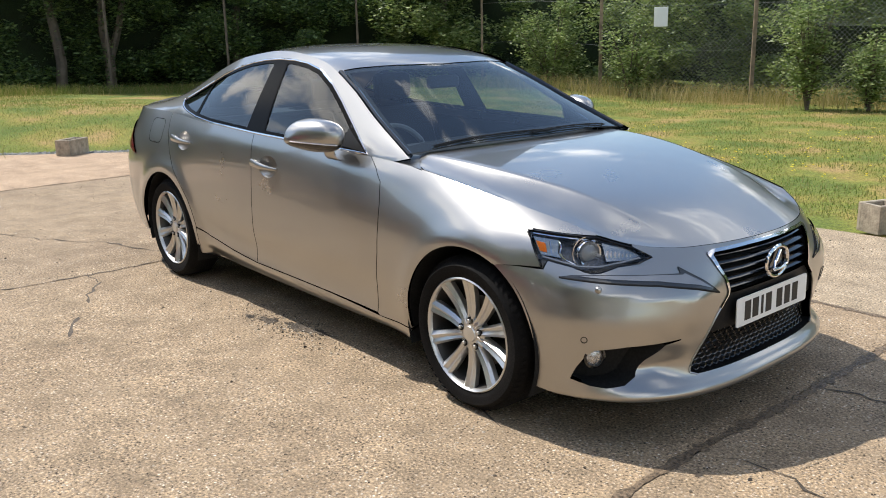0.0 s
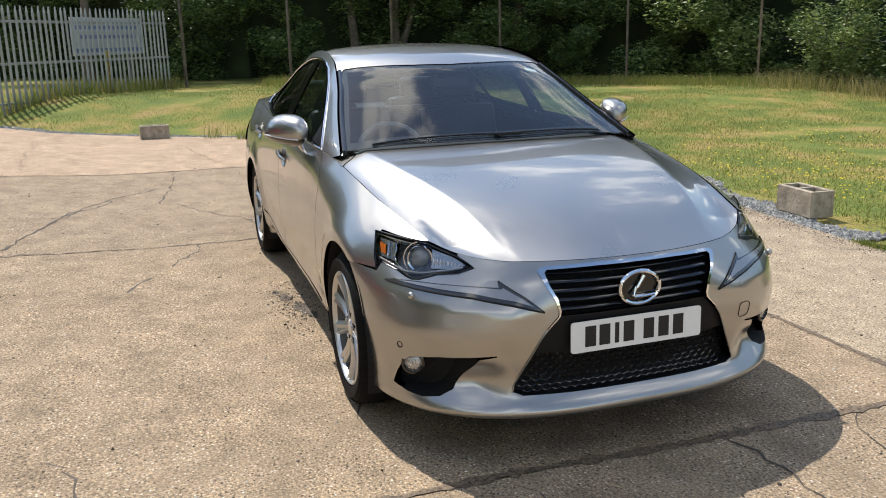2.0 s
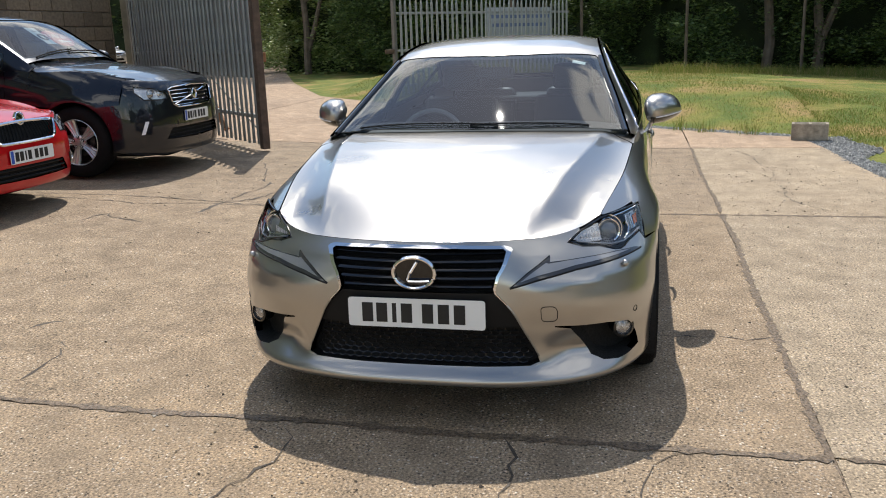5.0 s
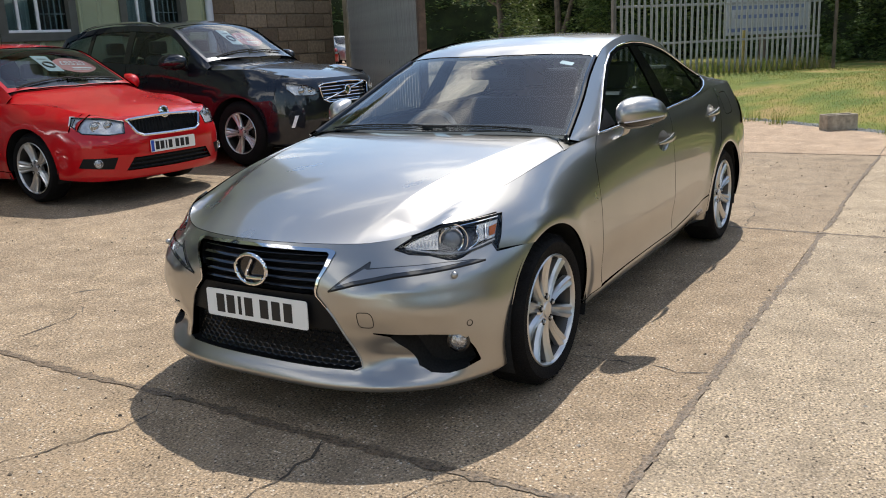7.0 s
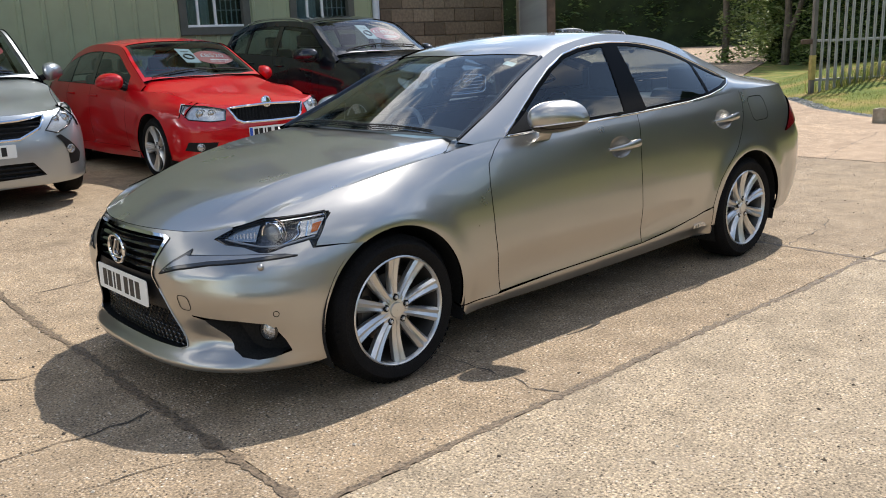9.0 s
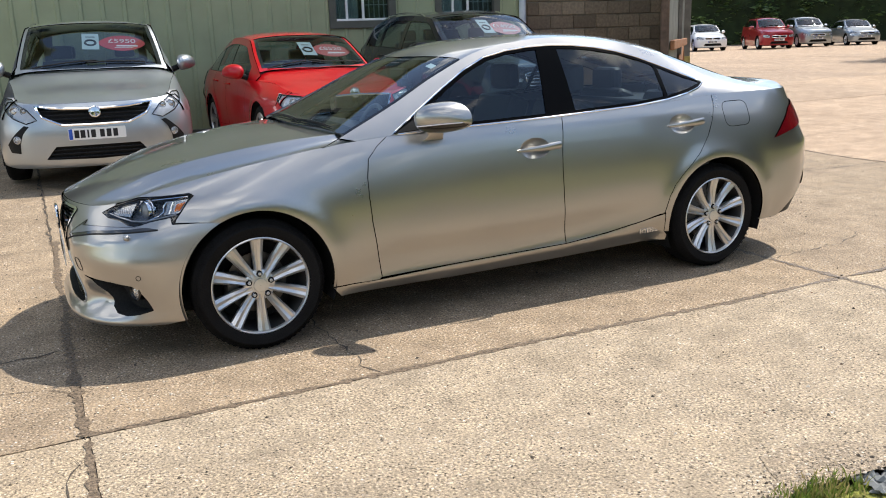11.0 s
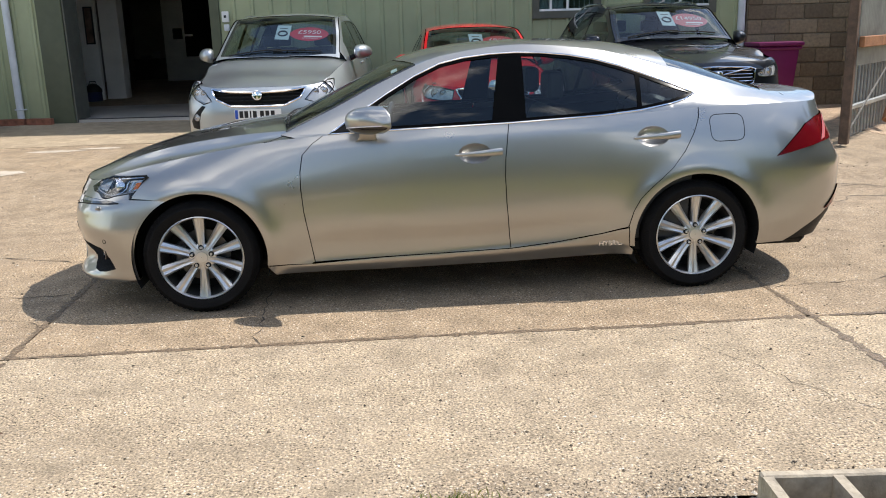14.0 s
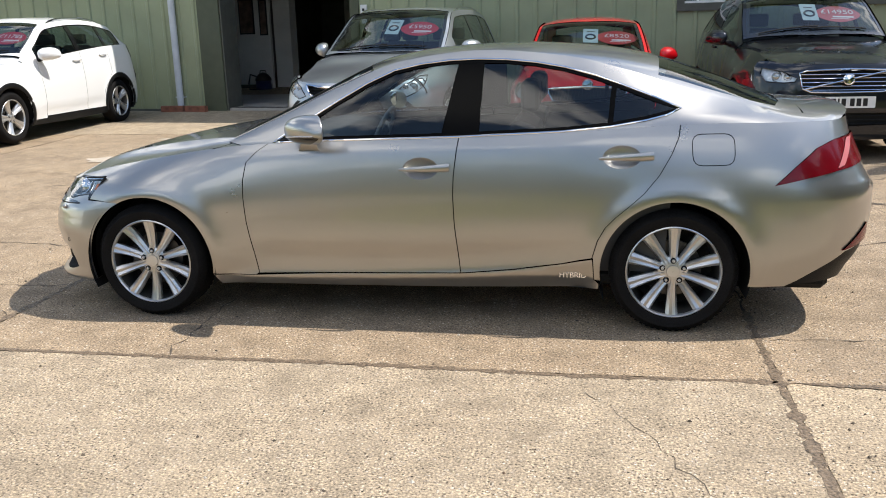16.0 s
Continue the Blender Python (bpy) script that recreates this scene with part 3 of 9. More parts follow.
def spline_rows(rows, n):
    """Rows of numbers, filled in smoothly along the first one."""
    c = list(zip(*rows))
    t = np.linspace(0, math.pi, n)
    y = c[0][0] + (c[0][-1] - c[0][0]) * (0.5 - 0.5 * np.cos(t))
    return [tuple(r) for r in np.stack([y] + [spline(c[0], k)(y) for k in c[1:]], 1)]


MIRROR = [(0.822, 0.470, 0.525, 1.030, 1.070), (0.838, 0.425, 0.562, 0.982, 1.098), (0.870, 0.392, 0.574, 0.962, 1.113), (0.910, 0.366, 0.556, 0.966, 1.116), (0.950, 0.346, 0.515, 0.976, 1.108), (0.985, 0.333, 0.458, 0.990, 1.088), (1.006, 0.327, 0.405, 1.003, 1.060), (1.015, 0.330, 0.368, 1.014, 1.036)]


def mirror_rings(sg, k=0.0, rows=28, n=36):
    """Rings of a wedge-shaped mirror shell from its inner to its outer end, flat at the back. k: grown outwards."""
    out = []
    for y, xr, xf, zb, zt in spline_rows(MIRROR, rows):
        pts = []
        for a in np.linspace(0, 2 * math.pi, n, endpoint=False):
            c, d = math.cos(a), math.sin(a)
            px = (xf - xr) * (0.16 + 0.84 * abs(c) ** 0.85) if c > 0 else (xf - xr) * (0.16 - 0.16 * abs(c) ** 0.5)
            pz = math.copysign(abs(d) ** (0.85 if d > 0 else 0.7), d)
            pts.append((xr + px + k * c, sg * (y + k * 0.4), (zb + zt) / 2 + (zt - zb) / 2 * pz + k * d))
        out.append(pts)
    return out


def skin(ring, closed=True):
    """Verts and faces over rings of points."""
    n = len(ring[0])
    v = [p for r in ring for p in r]
    f = [(i * n + j, i * n + (j + 1) % n, (i + 1) * n + (j + 1) % n, (i + 1) * n + j) for i in range(len(ring) - 1) for j in range(n if closed else n - 1)]
    return v, f + ([tuple(range(n)), tuple(range((len(ring) - 1) * n, len(ring) * n))] if closed else [])


def mirrored(pts, sg):
    return pts if sg > 0 else [(-a, b) for a, b in pts]


M["blue"] = plain("blue_band", (0.03, 0.10, 0.50), 0.4)


def saloon():
    S, P = SALOON, M["silver"]
    car = thing("car", "grey-silver metallic four-door saloon car parked on the concrete yard", "car")

    def SIDE(sg, d=0.0):
        return lambda x, z: (x, sg * (S.side(x, z) - d), z)

    def CABIN(sg, d=0.0):
        return lambda x, z: (x, sg * (S.cabin(x, z) - d), z)

    def UPPER(d=0.0):
        return lambda x, y: (x, y, S.upper(x, y) - d)

    def NOSE(d=0.0):
        def f(s, z):
            x, y = S.nose(s, z)
            return x - d, y * (1 - d * 0.3), z
        return f

    def BUMPER(s, z):
        """The nose with the crease round the grille and the hollow between waist and lip."""
        x, y = S.nose(s, z)
        a = np.abs(s)
        x = x - 0.046 * bell(z, 0.295, 0.055) * ease(0.45, 0.58, a) * ease(0.86, 0.68, a)
        x = x + 0.010 * bell(z, 0.203, 0.022) * ease(1.0, 0.8, a)
        zc = 0.548 + 0.05 * ease(0.5, 1.0, a)                                 # crease under the lamps
        x = x + 0.020 * np.clip(np.minimum((z - zc + 0.15) / 0.15, (zc + 0.085 - z) / 0.085), 0, 1) ** 1.25 * ease(0.33, 0.50, a) * ease(1.12, 0.92, a)
        return x, y, z

    def TAIL(s, z):
        x, _ = S.tail(s, z)
        return x, np.sign(s) * S.side(x, z), z

    tops = lambda a, b, n=24: [(x, float(S.top_z(x))) for x in np.linspace(a, b, n)]
    rails = lambda a, b, n=30: [(x, float(S.rail_z(x))) for x in np.linspace(a, b, n)]
    g = 0.0025                                                             # half of a shut line
    # --- sides ---
    door_f = [(0.700, 0.955), (0.760, 0.915), (0.815, 0.860), (0.832, 0.770), (0.833, 0.680), (0.824, 0.55), (0.806, 0.433), (0.781, 0.262)]
    split = [(-0.325, 0.985), (-0.316, 0.93), (-0.300, 0.80), (-0.296, 0.70), (-0.302, 0.55), (-0.326, 0.288)]
    door_r = [(-1.412, 1.040), (-1.405, 0.985), (-1.372, 0.905), (-1.315, 0.805), (-1.243, 0.717), (-1.180, 0.66), (-1.111, 0.600), (-1.060, 0.545), (-1.025, 0.48), (-0.999, 0.387)]
    dlo = [(0.668, 0.962), (0.50, 1.067), (0.333, 1.168), (0.18, 1.254), (0.037, 1.316), (-0.10, 1.345), (-0.25, 1.361), (-0.395, 1.366), (-0.55, 1.360), (-0.70, 1.344), (-0.847, 1.317), (-1.0, 1.275), (-1.13, 1.228), (-1.30, 1.163),
           (-1.418, 1.112), (-1.35, 1.083), (-1.25, 1.060), (-1.076, 1.033), (-0.85, 1.013), (-0.60, 1.002), (-0.32, 0.990), (0.05, 0.981), (0.37, 0.973)]
    flap = round_poly([(-1.462, 0.998), (-1.665, 1.0), (-1.668, 0.852), (-1.470, 0.848)], 0.05)
    lamp = [(1.022, 0.774), (0.937, 0.768), (0.80, 0.756), (0.706, 0.723), (0.655, 0.692), (0.692, 0.672), (0.754, 0.664), (0.785, 0.652), (0.81, 0.644), (0.838, 0.642), (0.862, 0.648), (0.885, 0.660), (0.963, 0.678), (0.989, 0.648)]
    FOG = [(0.862, 0.356), (0.832, 0.377), (0.72, 0.391), (0.60, 0.396), (0.512, 0.402), (0.512, 0.397), (0.572, 0.386), (0.600, 0.345), (0.628, 0.300), (0.660, 0.262), (0.72, 0.240), (0.80, 0.233), (0.86, 0.240), (0.925, 0.260), (0.895, 0.31)]
    handles = [(-0.135, 0.836), (-1.140, 0.893)]
    for sg in (1, -1):
        nm = "left" if sg > 0 else "right"
        cups = [[(hx + 0.005 + 0.092 * math.cos(a), hz - 0.002 + 0.056 * math.sin(a)) for a in np.linspace(0, 2 * math.pi, 24, endpoint=False)] for hx, hz in handles]
        wing = (S.arch_line(S.axle_f, 64, 190, 40) + [(0.80, 0.252)] + [(x + g, z) for x, z in door_f[::-1]]
                + tops(0.72, 1.872) + [(1.871, 0.764), (1.84, 0.7645), (1.80, 0.766), (1.745, 0.769), (1.662, 0.776), (1.70, 0.72), (1.755, 0.655), (1.66, 0.652)])
        patch("front_wing", SIDE(sg), wing, P, car, step=0.022)
        patch("wing_corner", lambda x, y: (x, y, S.bonnet0(x, y)), [(a, sg * b) for a, b in ((1.03, 0.7725), (0.988, 0.751), (0.945, 0.716), (0.88, 0.672), (0.80, 0.685), (0.70, 0.72), (0.70, 0.793), (0.80, 0.785), (0.95, 0.775))], P, car, step=0.03)
        patch("scuttle_corner", lambda x, y: (x, y, S.bonnet0(x, y) - 0.005), [(a, sg * b) for a, b in ((1.02, 0.765), (0.96, 0.70), (0.87, 0.655), (0.78, 0.67), (0.76, 0.76), (0.90, 0.772))], P, car, step=0.03)
        d1 = [(x - g, z) for x, z in door_f] + [(0.40, 0.272), (0.0, 0.280)] + [(x + g, z) for x, z in split[::-1]] + tops(-0.30, 0.69)
        fd = patch("front_door", SIDE(sg), d1, P, car, holes=[cups[0]], step=0.022)
        d2 = [(x - g, z) for x, z in split] + [(-0.6, 0.315), (-0.85, 0.352)] + [(x + g, z) for x, z in door_r[::-1]] + tops(-1.40, -0.34)
        rd = patch("rear_door", SIDE(sg), d2, P, car, holes=[cups[1]], step=0.022)
        q = ([(x - g, z) for x, z in door_r] + [(-1.005, 0.385), (-1.012, 0.27)] + S.arch_line(S.axle_r, -8, 124.6, 40) + [(-1.742, 0.706), (-1.849, 0.757), (-1.946, 0.845), (-2.045, 0.925), (-2.13, 0.957), (-2.24, 0.972), (-2.25, 1.045)] + tops(-2.2, -1.43))
        patch("rear_wing", SIDE(sg), q, P, car, holes=[flap], step=0.035)
        patch("fuel_flap", SIDE(sg), shrink(flap, 0.004), P, car, step=0.04)
        sill = [(1.043, 0.247), (0.80, 0.249), (0.40, 0.266), (0.0, 0.275), (-0.33, 0.283), (-0.6, 0.309), (-0.85, 0.346), (-1.0, 0.378), (-1.008, 0.27), (-1.035, 0.245), (-1.03, 0.215), (-0.3, 0.195), (0.4, 0.19), (1.0, 0.195)]
        patch("sill", SIDE(sg), sill, P, car, step=0.03, flange=0.06)
        for ob, (hx, hz), door in ((cups[0], handles[0], fd), (cups[1], handles[1], rd)):
            def bowl(x, z, hx=hx, hz=hz):
                r2 = ((x - hx - 0.005) / 0.092) ** 2 + ((z - hz + 0.002) / 0.056) ** 2
                return x, sg * (S.side(x, z) - 0.020 * np.clip(1 - r2, 0, 1) ** 0.7), z
            patch("handle_cup", bowl, ob, P, door, step=0.012, flange=0)
            xs = np.linspace(hx + 0.115, hx - 0.145, 12)
            t = np.linspace(0, 1, 12)
            pts = [(x, sg * (float(S.side(x, hz)) + 0.004 + 0.022 * math.sin(math.pi * min(1, 0.12 + 0.8 * a))), hz - 0.006 + 0.012 * a) for x, a in zip(xs, t)]
            v, f = tube(pts, 0.005 + 0.0155 * np.sin(np.clip(t * 1.35 + 0.05, 0, 1.6)), 10, flat=0.65)
            raw("door_handle", v, f, P, door, "body-coloured pull handle")
        # pillars above the belt
        frame_out = rails(0.93, -2.165, 46) + tops(-2.165, 0.85, 50)
        patch("roof_side", CABIN(sg), frame_out, P, car, holes=[dlo], step=0.04)
        ring3 = [(x, sg * (float(S.cabin(x, z)) + 0.001), z) for x, z in dense(dlo, 0.03)]
        patch("window_frame", CABIN(sg, -0.001), dlo, M["satin_black"], car, holes=[shrink(dlo, 0.020)], step=0.04, flange=0.006)
        raw("window_trim", *tube(ring3, 0.0055, 8, closed=True), M["chrome"], car, "thin chrome strip round the side windows")
        g1 = [dlo[0]] + dlo[1:7] + [(-0.31, 1.362), (-0.235, 0.988)] + [(0.05, 0.981), (0.37, 0.973)]
        g2 = [(-0.43, 1.366), (-0.55, 1.360), (-0.70, 1.344), (-0.847, 1.317), (-1.0, 1.275), (-1.090, 1.243), (-1.068, 1.033), (-0.85, 1.013), (-0.60, 1.002), (-0.42, 0.994)]
        g3 = [(-1.105, 1.238), (-1.30, 1.163), (-1.418, 1.112), (-1.35, 1.083), (-1.25, 1.060), (-1.085, 1.035)]
        bp = [(-0.305, 1.366), (-0.435, 1.369), (-0.425, 0.990), (-0.23, 0.985)]
        qp = [(-1.086, 1.246), (-1.11, 1.237), (-1.088, 1.032), (-1.062, 1.028)]
        for pts, mt, lb in ((g1, M["glass"], "front door window"), (g2, M["privacy"], "darkly tinted rear door window"), (g3, M["privacy"], "small fixed rear quarter window")):
            patch("side_window", CABIN(sg, 0.004), pts, mt, car, step=0.06, flange=0, label=lb)
        patch("window_pillar", CABIN(sg, 0.0), bp, M["satin_black"], car, step=0.05)
        patch("window_bar", CABIN(sg, 0.0), qp, M["satin_black"], car, step=0.05)
        tri = [(0.665, 0.965), (0.47, 1.082), (0.44, 0.972)]
        patch("mirror_base", CABIN(sg, -0.001), tri, M["black_plastic"], car, step=0.04)
        # wheel housings
        for cx, a0, a1 in ((S.axle_f, -25, 200), (S.axle_r, -25, 200)):
            ang = np.radians(np.linspace(a0, a1, 36))
            v = [(cx + (S.arch + 0.012) * math.cos(a), sg * yy, S.r + (S.arch + 0.012) * math.sin(a)) for yy in (0.872, 0.55) for a in ang]
            f = [(i, i + 1, 36 + i + 1, 36 + i) for i in range(35)]
            v += [(cx, sg * 0.55, S.r)]
            f += [(36 + i, 36 + i + 1, 72) for i in range(35)]
            raw("wheel_housing", v, f, M["gap"], car, "black wheel housing")
        for cx in (S.axle_f, S.axle_r):
            wheel(car, cx, sg * 0.775, S.r, 0.235, 0.215, sg)
        # inner door skins
        patch("door_lining", SIDE(sg, 0.07), [(0.85, 0.3), (-1.35, 0.3), (-1.40, 0.97), (-0.3, 0.95), (0.75, 0.925)], M["dash"], car, step=0.12)
        # mirror
        mir = new("door_mirror")
        mir.parent = car
        tagged(mir, "silver door mirror with black lower edge")
        raw("mirror_shell", *skin(mirror_rings(sg)), P, mir)
        strip = [[r[j] for j in range(28, 35)] for r in mirror_rings(sg, 0.0025)[7:-2]]       # dark strip under the outer half
        raw("mirror_lower_edge", *skin(strip, False), M["gloss_black"], mir)
        raw("indicator_strip", *tube([r[-1] for r in strip[3:]], 0.0028, 6), M["white_lens"], mir)
        bm = bmesh.new()
        bmesh.ops.create_uvsphere(bm, u_segments=24, v_segments=14, radius=1.0)
        for q in bm.verts:
            q.co = Vector((0.372 + 0.006 * q.co.x - 0.034 * q.co.y, sg * (0.915 + 0.080 * q.co.y), 1.046 + 0.050 * q.co.z - 0.006 * q.co.y))
        part("mirror_glass", bm, M["chrome"], mir)
        foot = []
        for y, z, xc, hw in ((0.815, 0.915, 0.465, 0.062), (0.838, 0.928, 0.460, 0.054), (0.852, 0.952, 0.455, 0.044), (0.868, 0.985, 0.452, 0.054), (0.880, 1.010, 0.452, 0.058)):
            foot += [(xc + hw * math.cos(a), sg * (y + 0.018 * math.sin(a)), z + 0.010 * math.sin(a)) for a in np.linspace(0, 2 * math.pi, 16, endpoint=False)]
        raw("mirror_foot", foot, [(i * 16 + j, i * 16 + (j + 1) % 16, (i + 1) * 16 + (j + 1) % 16, (i + 1) * 16 + j) for i in range(4) for j in range(16)], P, mir)
        # headlamp
        hl = new("headlamp")
        hl.parent = car
        tagged(hl, "clear headlamp with projector lens and amber corner")
        lm = mirrored(lamp, sg)
        patch("lamp_lens", NOSE(-0.004), shrink(lm, 0.006), M["lens"], hl, step=0.03, flange=0)
        low_top = lambda z: z - 0.34 * np.clip(z - 0.66, 0, 0.12)                # the housing sinks under the bonnet
        def housing(s, z):
            x, y = S.nose(s, z)
            return x - 0.05, y * 0.985, low_top(z)
        patch("lamp_back", housing, shrink(lm, 0.004), M["lamp_dark"], hl, step=0.03, flange=0)
        ring3 = []
        for s, z in dense(lm, 0.02):
            x, y = S.nose(s, z)
            ring3.append((float(x) - 0.002, float(y), z))
        raw("lamp_seal", *tube(ring3, 0.0032, 6, closed=True), M["gloss_black"], hl)
        v, f = [], []
        for s, z in dense(lm, 0.02):
            x, y = S.nose(s, z)
            v += [(float(x), float(y), z), (float(x) - 0.055, float(y) * 0.98, float(low_top(z)))]
        n = len(v) // 2
        raw("lamp_wall", v, [(2 * i, 2 * ((i + 1) % n), 2 * ((i + 1) % n) + 1, 2 * i + 1) for i in range(n)], M["gap"], hl)
        px, py = S.nose(0.826, 0.699)
        c, d = np.array([float(px) - 0.034, sg * (float(py) - 0.02), 0.699]), np.array([0.93, sg * 0.36, 0.04])
        rot = Vector((0, 1, 0)).rotation_difference(Vector(d)).to_matrix()
        for pn, prof, mt in (("projector_ring", [(0.046, -0.03), (0.0485, 0.004), (0.046, 0.013), (0.041, 0.011), (0.035, -0.004)], M["chrome"]),
                             ("projector_bezel", [(0.060, -0.012), (0.061, -0.004), (0.0575, -0.004), (0.056, -0.014)], M["chrome"]),
                             ("projector_lens", [(0.036, -0.002), (0.031, 0.009), (0.019, 0.016), (0.001, 0.019)], M["projector"])):
            v, f = lathe(prof, 32)
            raw(pn, [np.array(rot @ Vector(q)) + c for q in v], f, mt, hl)
        patch("indicator", NOSE(0.022), mirrored([(0.986, 0.738), (0.954, 0.731), (0.950, 0.700), (0.972, 0.704)], sg), M["amber"], hl, step=0.03, flange=0.01)
        raw("chrome_fin", *tube([(float(S.nose(sg * a, b)[0]) - 0.014, float(S.nose(sg * a, b)[1]), b) for a, b in ((0.97, 0.688), (0.91, 0.674), (0.86, 0.662), (0.80, 0.662), (0.73, 0.676), (0.68, 0.688))], 0.004, 6), M["lamp_strip"], hl)
        patch("reflector_outer", NOSE(0.028), mirrored([(0.990, 0.750), (0.905, 0.741), (0.912, 0.700), (0.905, 0.684), (0.968, 0.692)], sg), M["reflector"], hl, step=0.02, flange=0.02)
        for line in (((0.995, 0.762), (0.89, 0.752), (0.80, 0.742)), ((0.94, 0.742), (0.938, 0.690)), ((0.912, 0.741), (0.905, 0.720), (0.912, 0.700), (0.90, 0.682), (0.87, 0.666))):
            raw("reflector_edge", *tube([(float(S.nose(sg * a, b)[0]) - 0.017, float(S.nose(sg * a, b)[1]) * 0.995, b) for a, b in dense(line, 0.02, closed=False)], 0.0035, 6), M["chrome"], hl)
        patch("reflector_inner", NOSE(0.024), mirrored([(0.780, 0.735), (0.715, 0.716), (0.675, 0.692), (0.71, 0.680), (0.775, 0.676)], sg), M["reflector"], hl, step=0.02, flange=0.01)
        for k in range(7):
            s = 0.77 - 0.011 * k
            x, y = S.nose(s, 0.70)
            raw("reflector_rib", *tube([(float(x) - 0.018, sg * float(y), 0.712 - 0.002 * k), (float(x) - 0.018, sg * float(y), 0.682)], 0.0022, 5), M["white_lens"], hl)
        # day running light in its slot
        drl = new("running_light")
        drl.parent = car
        tagged(drl, "arrow-shaped running light in a dark slot")
        def on_bumper(line, lift):
            pts = []
            for a, b in dense(line, 0.02, closed=False):
                x, y, z = BUMPER(np.array(a * sg), np.array(b))
                pts.append((float(x) + lift, float(y), float(z)))
            return pts
        slot = [(0.945, 0.630), (0.88, 0.625), (0.81, 0.618), (0.637, 0.604), (0.494, 0.580), (0.385, 0.552), (0.47, 0.602), (0.572, 0.654), (0.560, 0.634), (0.66, 0.637), (0.81, 0.640), (0.90, 0.637)]
        patch("smoked_lens", BUMPER, mirrored(slot, sg), M["lamp_smoke"], drl, step=0.012, flange=0.006, off=0.0035)
        bar = [(0.88, 0.634), (0.81, 0.628), (0.637, 0.615), (0.494, 0.591), (0.43, 0.573), (0.485, 0.603), (0.545, 0.632), (0.552, 0.628), (0.60, 0.6315), (0.66, 0.634), (0.81, 0.6365)]
        patch("light_strip", BUMPER, mirrored(bar, sg), M["lamp_strip"], drl, step=0.012, flange=0.003, off=0.0055)
        raw("slot_line", *tube(on_bumper([(0.945, 0.629), (0.81, 0.617), (0.637, 0.603), (0.494, 0.579), (0.385, 0.552)], 0.001), 0.004, 6), M["gap"], drl)
        raw("slot_line", *tube(on_bumper([(0.572, 0.655), (0.47, 0.603), (0.385, 0.552)], 0.001), 0.003, 6), M["gap"], drl)
        # washer cap and parking sensor
        x, y, _ = BUMPER(np.array(sg * 0.84), np.array(0.598))
        bm = bmesh.new()
        bmesh.ops.create_uvsphere(bm, u_segments=14, v_segments=10, radius=0.013)
        bmesh.ops.translate(bm, verts=bm.verts, vec=(float(x) + 0.014, float(y), 0.598))
        part("washer_cap", bm, P, car)
        x, y, _ = BUMPER(np.array(sg * 0.875), np.array(0.416))
        rot = Vector((0, 1, 0)).rotation_difference(Vector((0.55, sg * 0.83, 0))).to_matrix()
        v, f = lathe([(0.0125, -0.004), (0.0125, 0.001), (0.0095, 0.001), (0.0095, -0.002), (0.001, -0.001)], 20)
        raw("parking_sensor", [np.array(rot @ Vector(q)) + np.array([float(x), float(y), 0.416]) for q in v], f, M["gap"], car)
        # fog lamp in its recess
        fog = mirrored(FOG, sg)
        fl = new("fog_lamp_recess")
        fl.parent = car
        v, f = [], []
        rim = dense(fog, 0.03)
        ctr = np.mean(np.array(rim), 0)
        for s, z in rim:
            x, y, _ = BUMPER(np.array(s), np.array(z))
            s2, z2 = ctr[0] + (s - ctr[0]) * 0.80 + sg * 0.02, ctr[1] + (z - ctr[1]) * 0.86
            x2, y2 = S.nose(s2, z2)
            v += [(float(x), float(y), z), (float(x2) - 0.095, float(y2) * 0.97, z2)]
        n = len(v) // 2
        raw("recess_wall", v, [(2 * i, 2 * ((i + 1) % n), 2 * ((i + 1) % n) + 1, 2 * i + 1) for i in range(n)] + [tuple(2 * i + 1 for i in range(n))], M["gap"], fl, "black plastic recess")
        x, y = S.nose(sg * 0.822, 0.345)
        rot = Vector((0, 1, 0)).rotation_difference(Vector((0.9, sg * 0.42, 0))).to_matrix()
        c = np.array([float(x) - 0.026, float(y) * 0.985, 0.345])
        v, f = lathe([(0.042, -0.04), (0.042, 0.010), (0.034, 0.014), (0.032, 0.004)], 28)
        raw("fog_ring", [np.array(rot @ Vector(q)) + c for q in v], f, M["gloss_black"], fl)
        v, f = lathe([(0.032, 0.004), (0.022, 0.010), (0.001, 0.012)], 28)
        raw("fog_glass", [np.array(rot @ Vector(q)) + c for q in v], f, M["fog"], fl, "clear round fog lamp")
        # tail lamp, reflector
        tb = lambda x, z: (float(S.tail_back(x, z)) * sg, z)
        tl = [tb(-1.849, 0.757), tb(-1.946, 0.843), tb(-2.045, 0.923), tb(-2.13, 0.955), tb(-2.24, 0.968), (sg * 0.50, 0.968), (sg * 0.50, 0.84), tb(-2.26, 0.828), tb(-2.149, 0.815), tb(-2.0, 0.788)]
        lampt = patch("tail_lamp", TAIL, tl, M["red_lens"], car, step=0.03, off=0.009, label="red tail lamp wrapping round the rear corner")
        bar = [tb(-2.20, 0.955), tb(-2.235, 0.96), tb(-2.18, 0.835), tb(-2.145, 0.825)]
        patch("lamp_bar", TAIL, bar, M["pale_red"], lampt, step=0.03, off=0.012)
        rf = [tb(-2.33, 0.545), tb(-2.345, 0.45), tb(-2.20, 0.425)]
        patch("reflector", TAIL, rf, M["red_lens"], car, step=0.03, off=0.007, label="red rear bumper reflector")
        cn = [tb(-2.12, 0.966), tb(-2.12, 1.042), tb(-2.165, 1.044), tb(-2.20, 1.048), tb(-2.24, 1.050), (sg * 0.50, 1.054), (sg * 0.48, 0.966)]
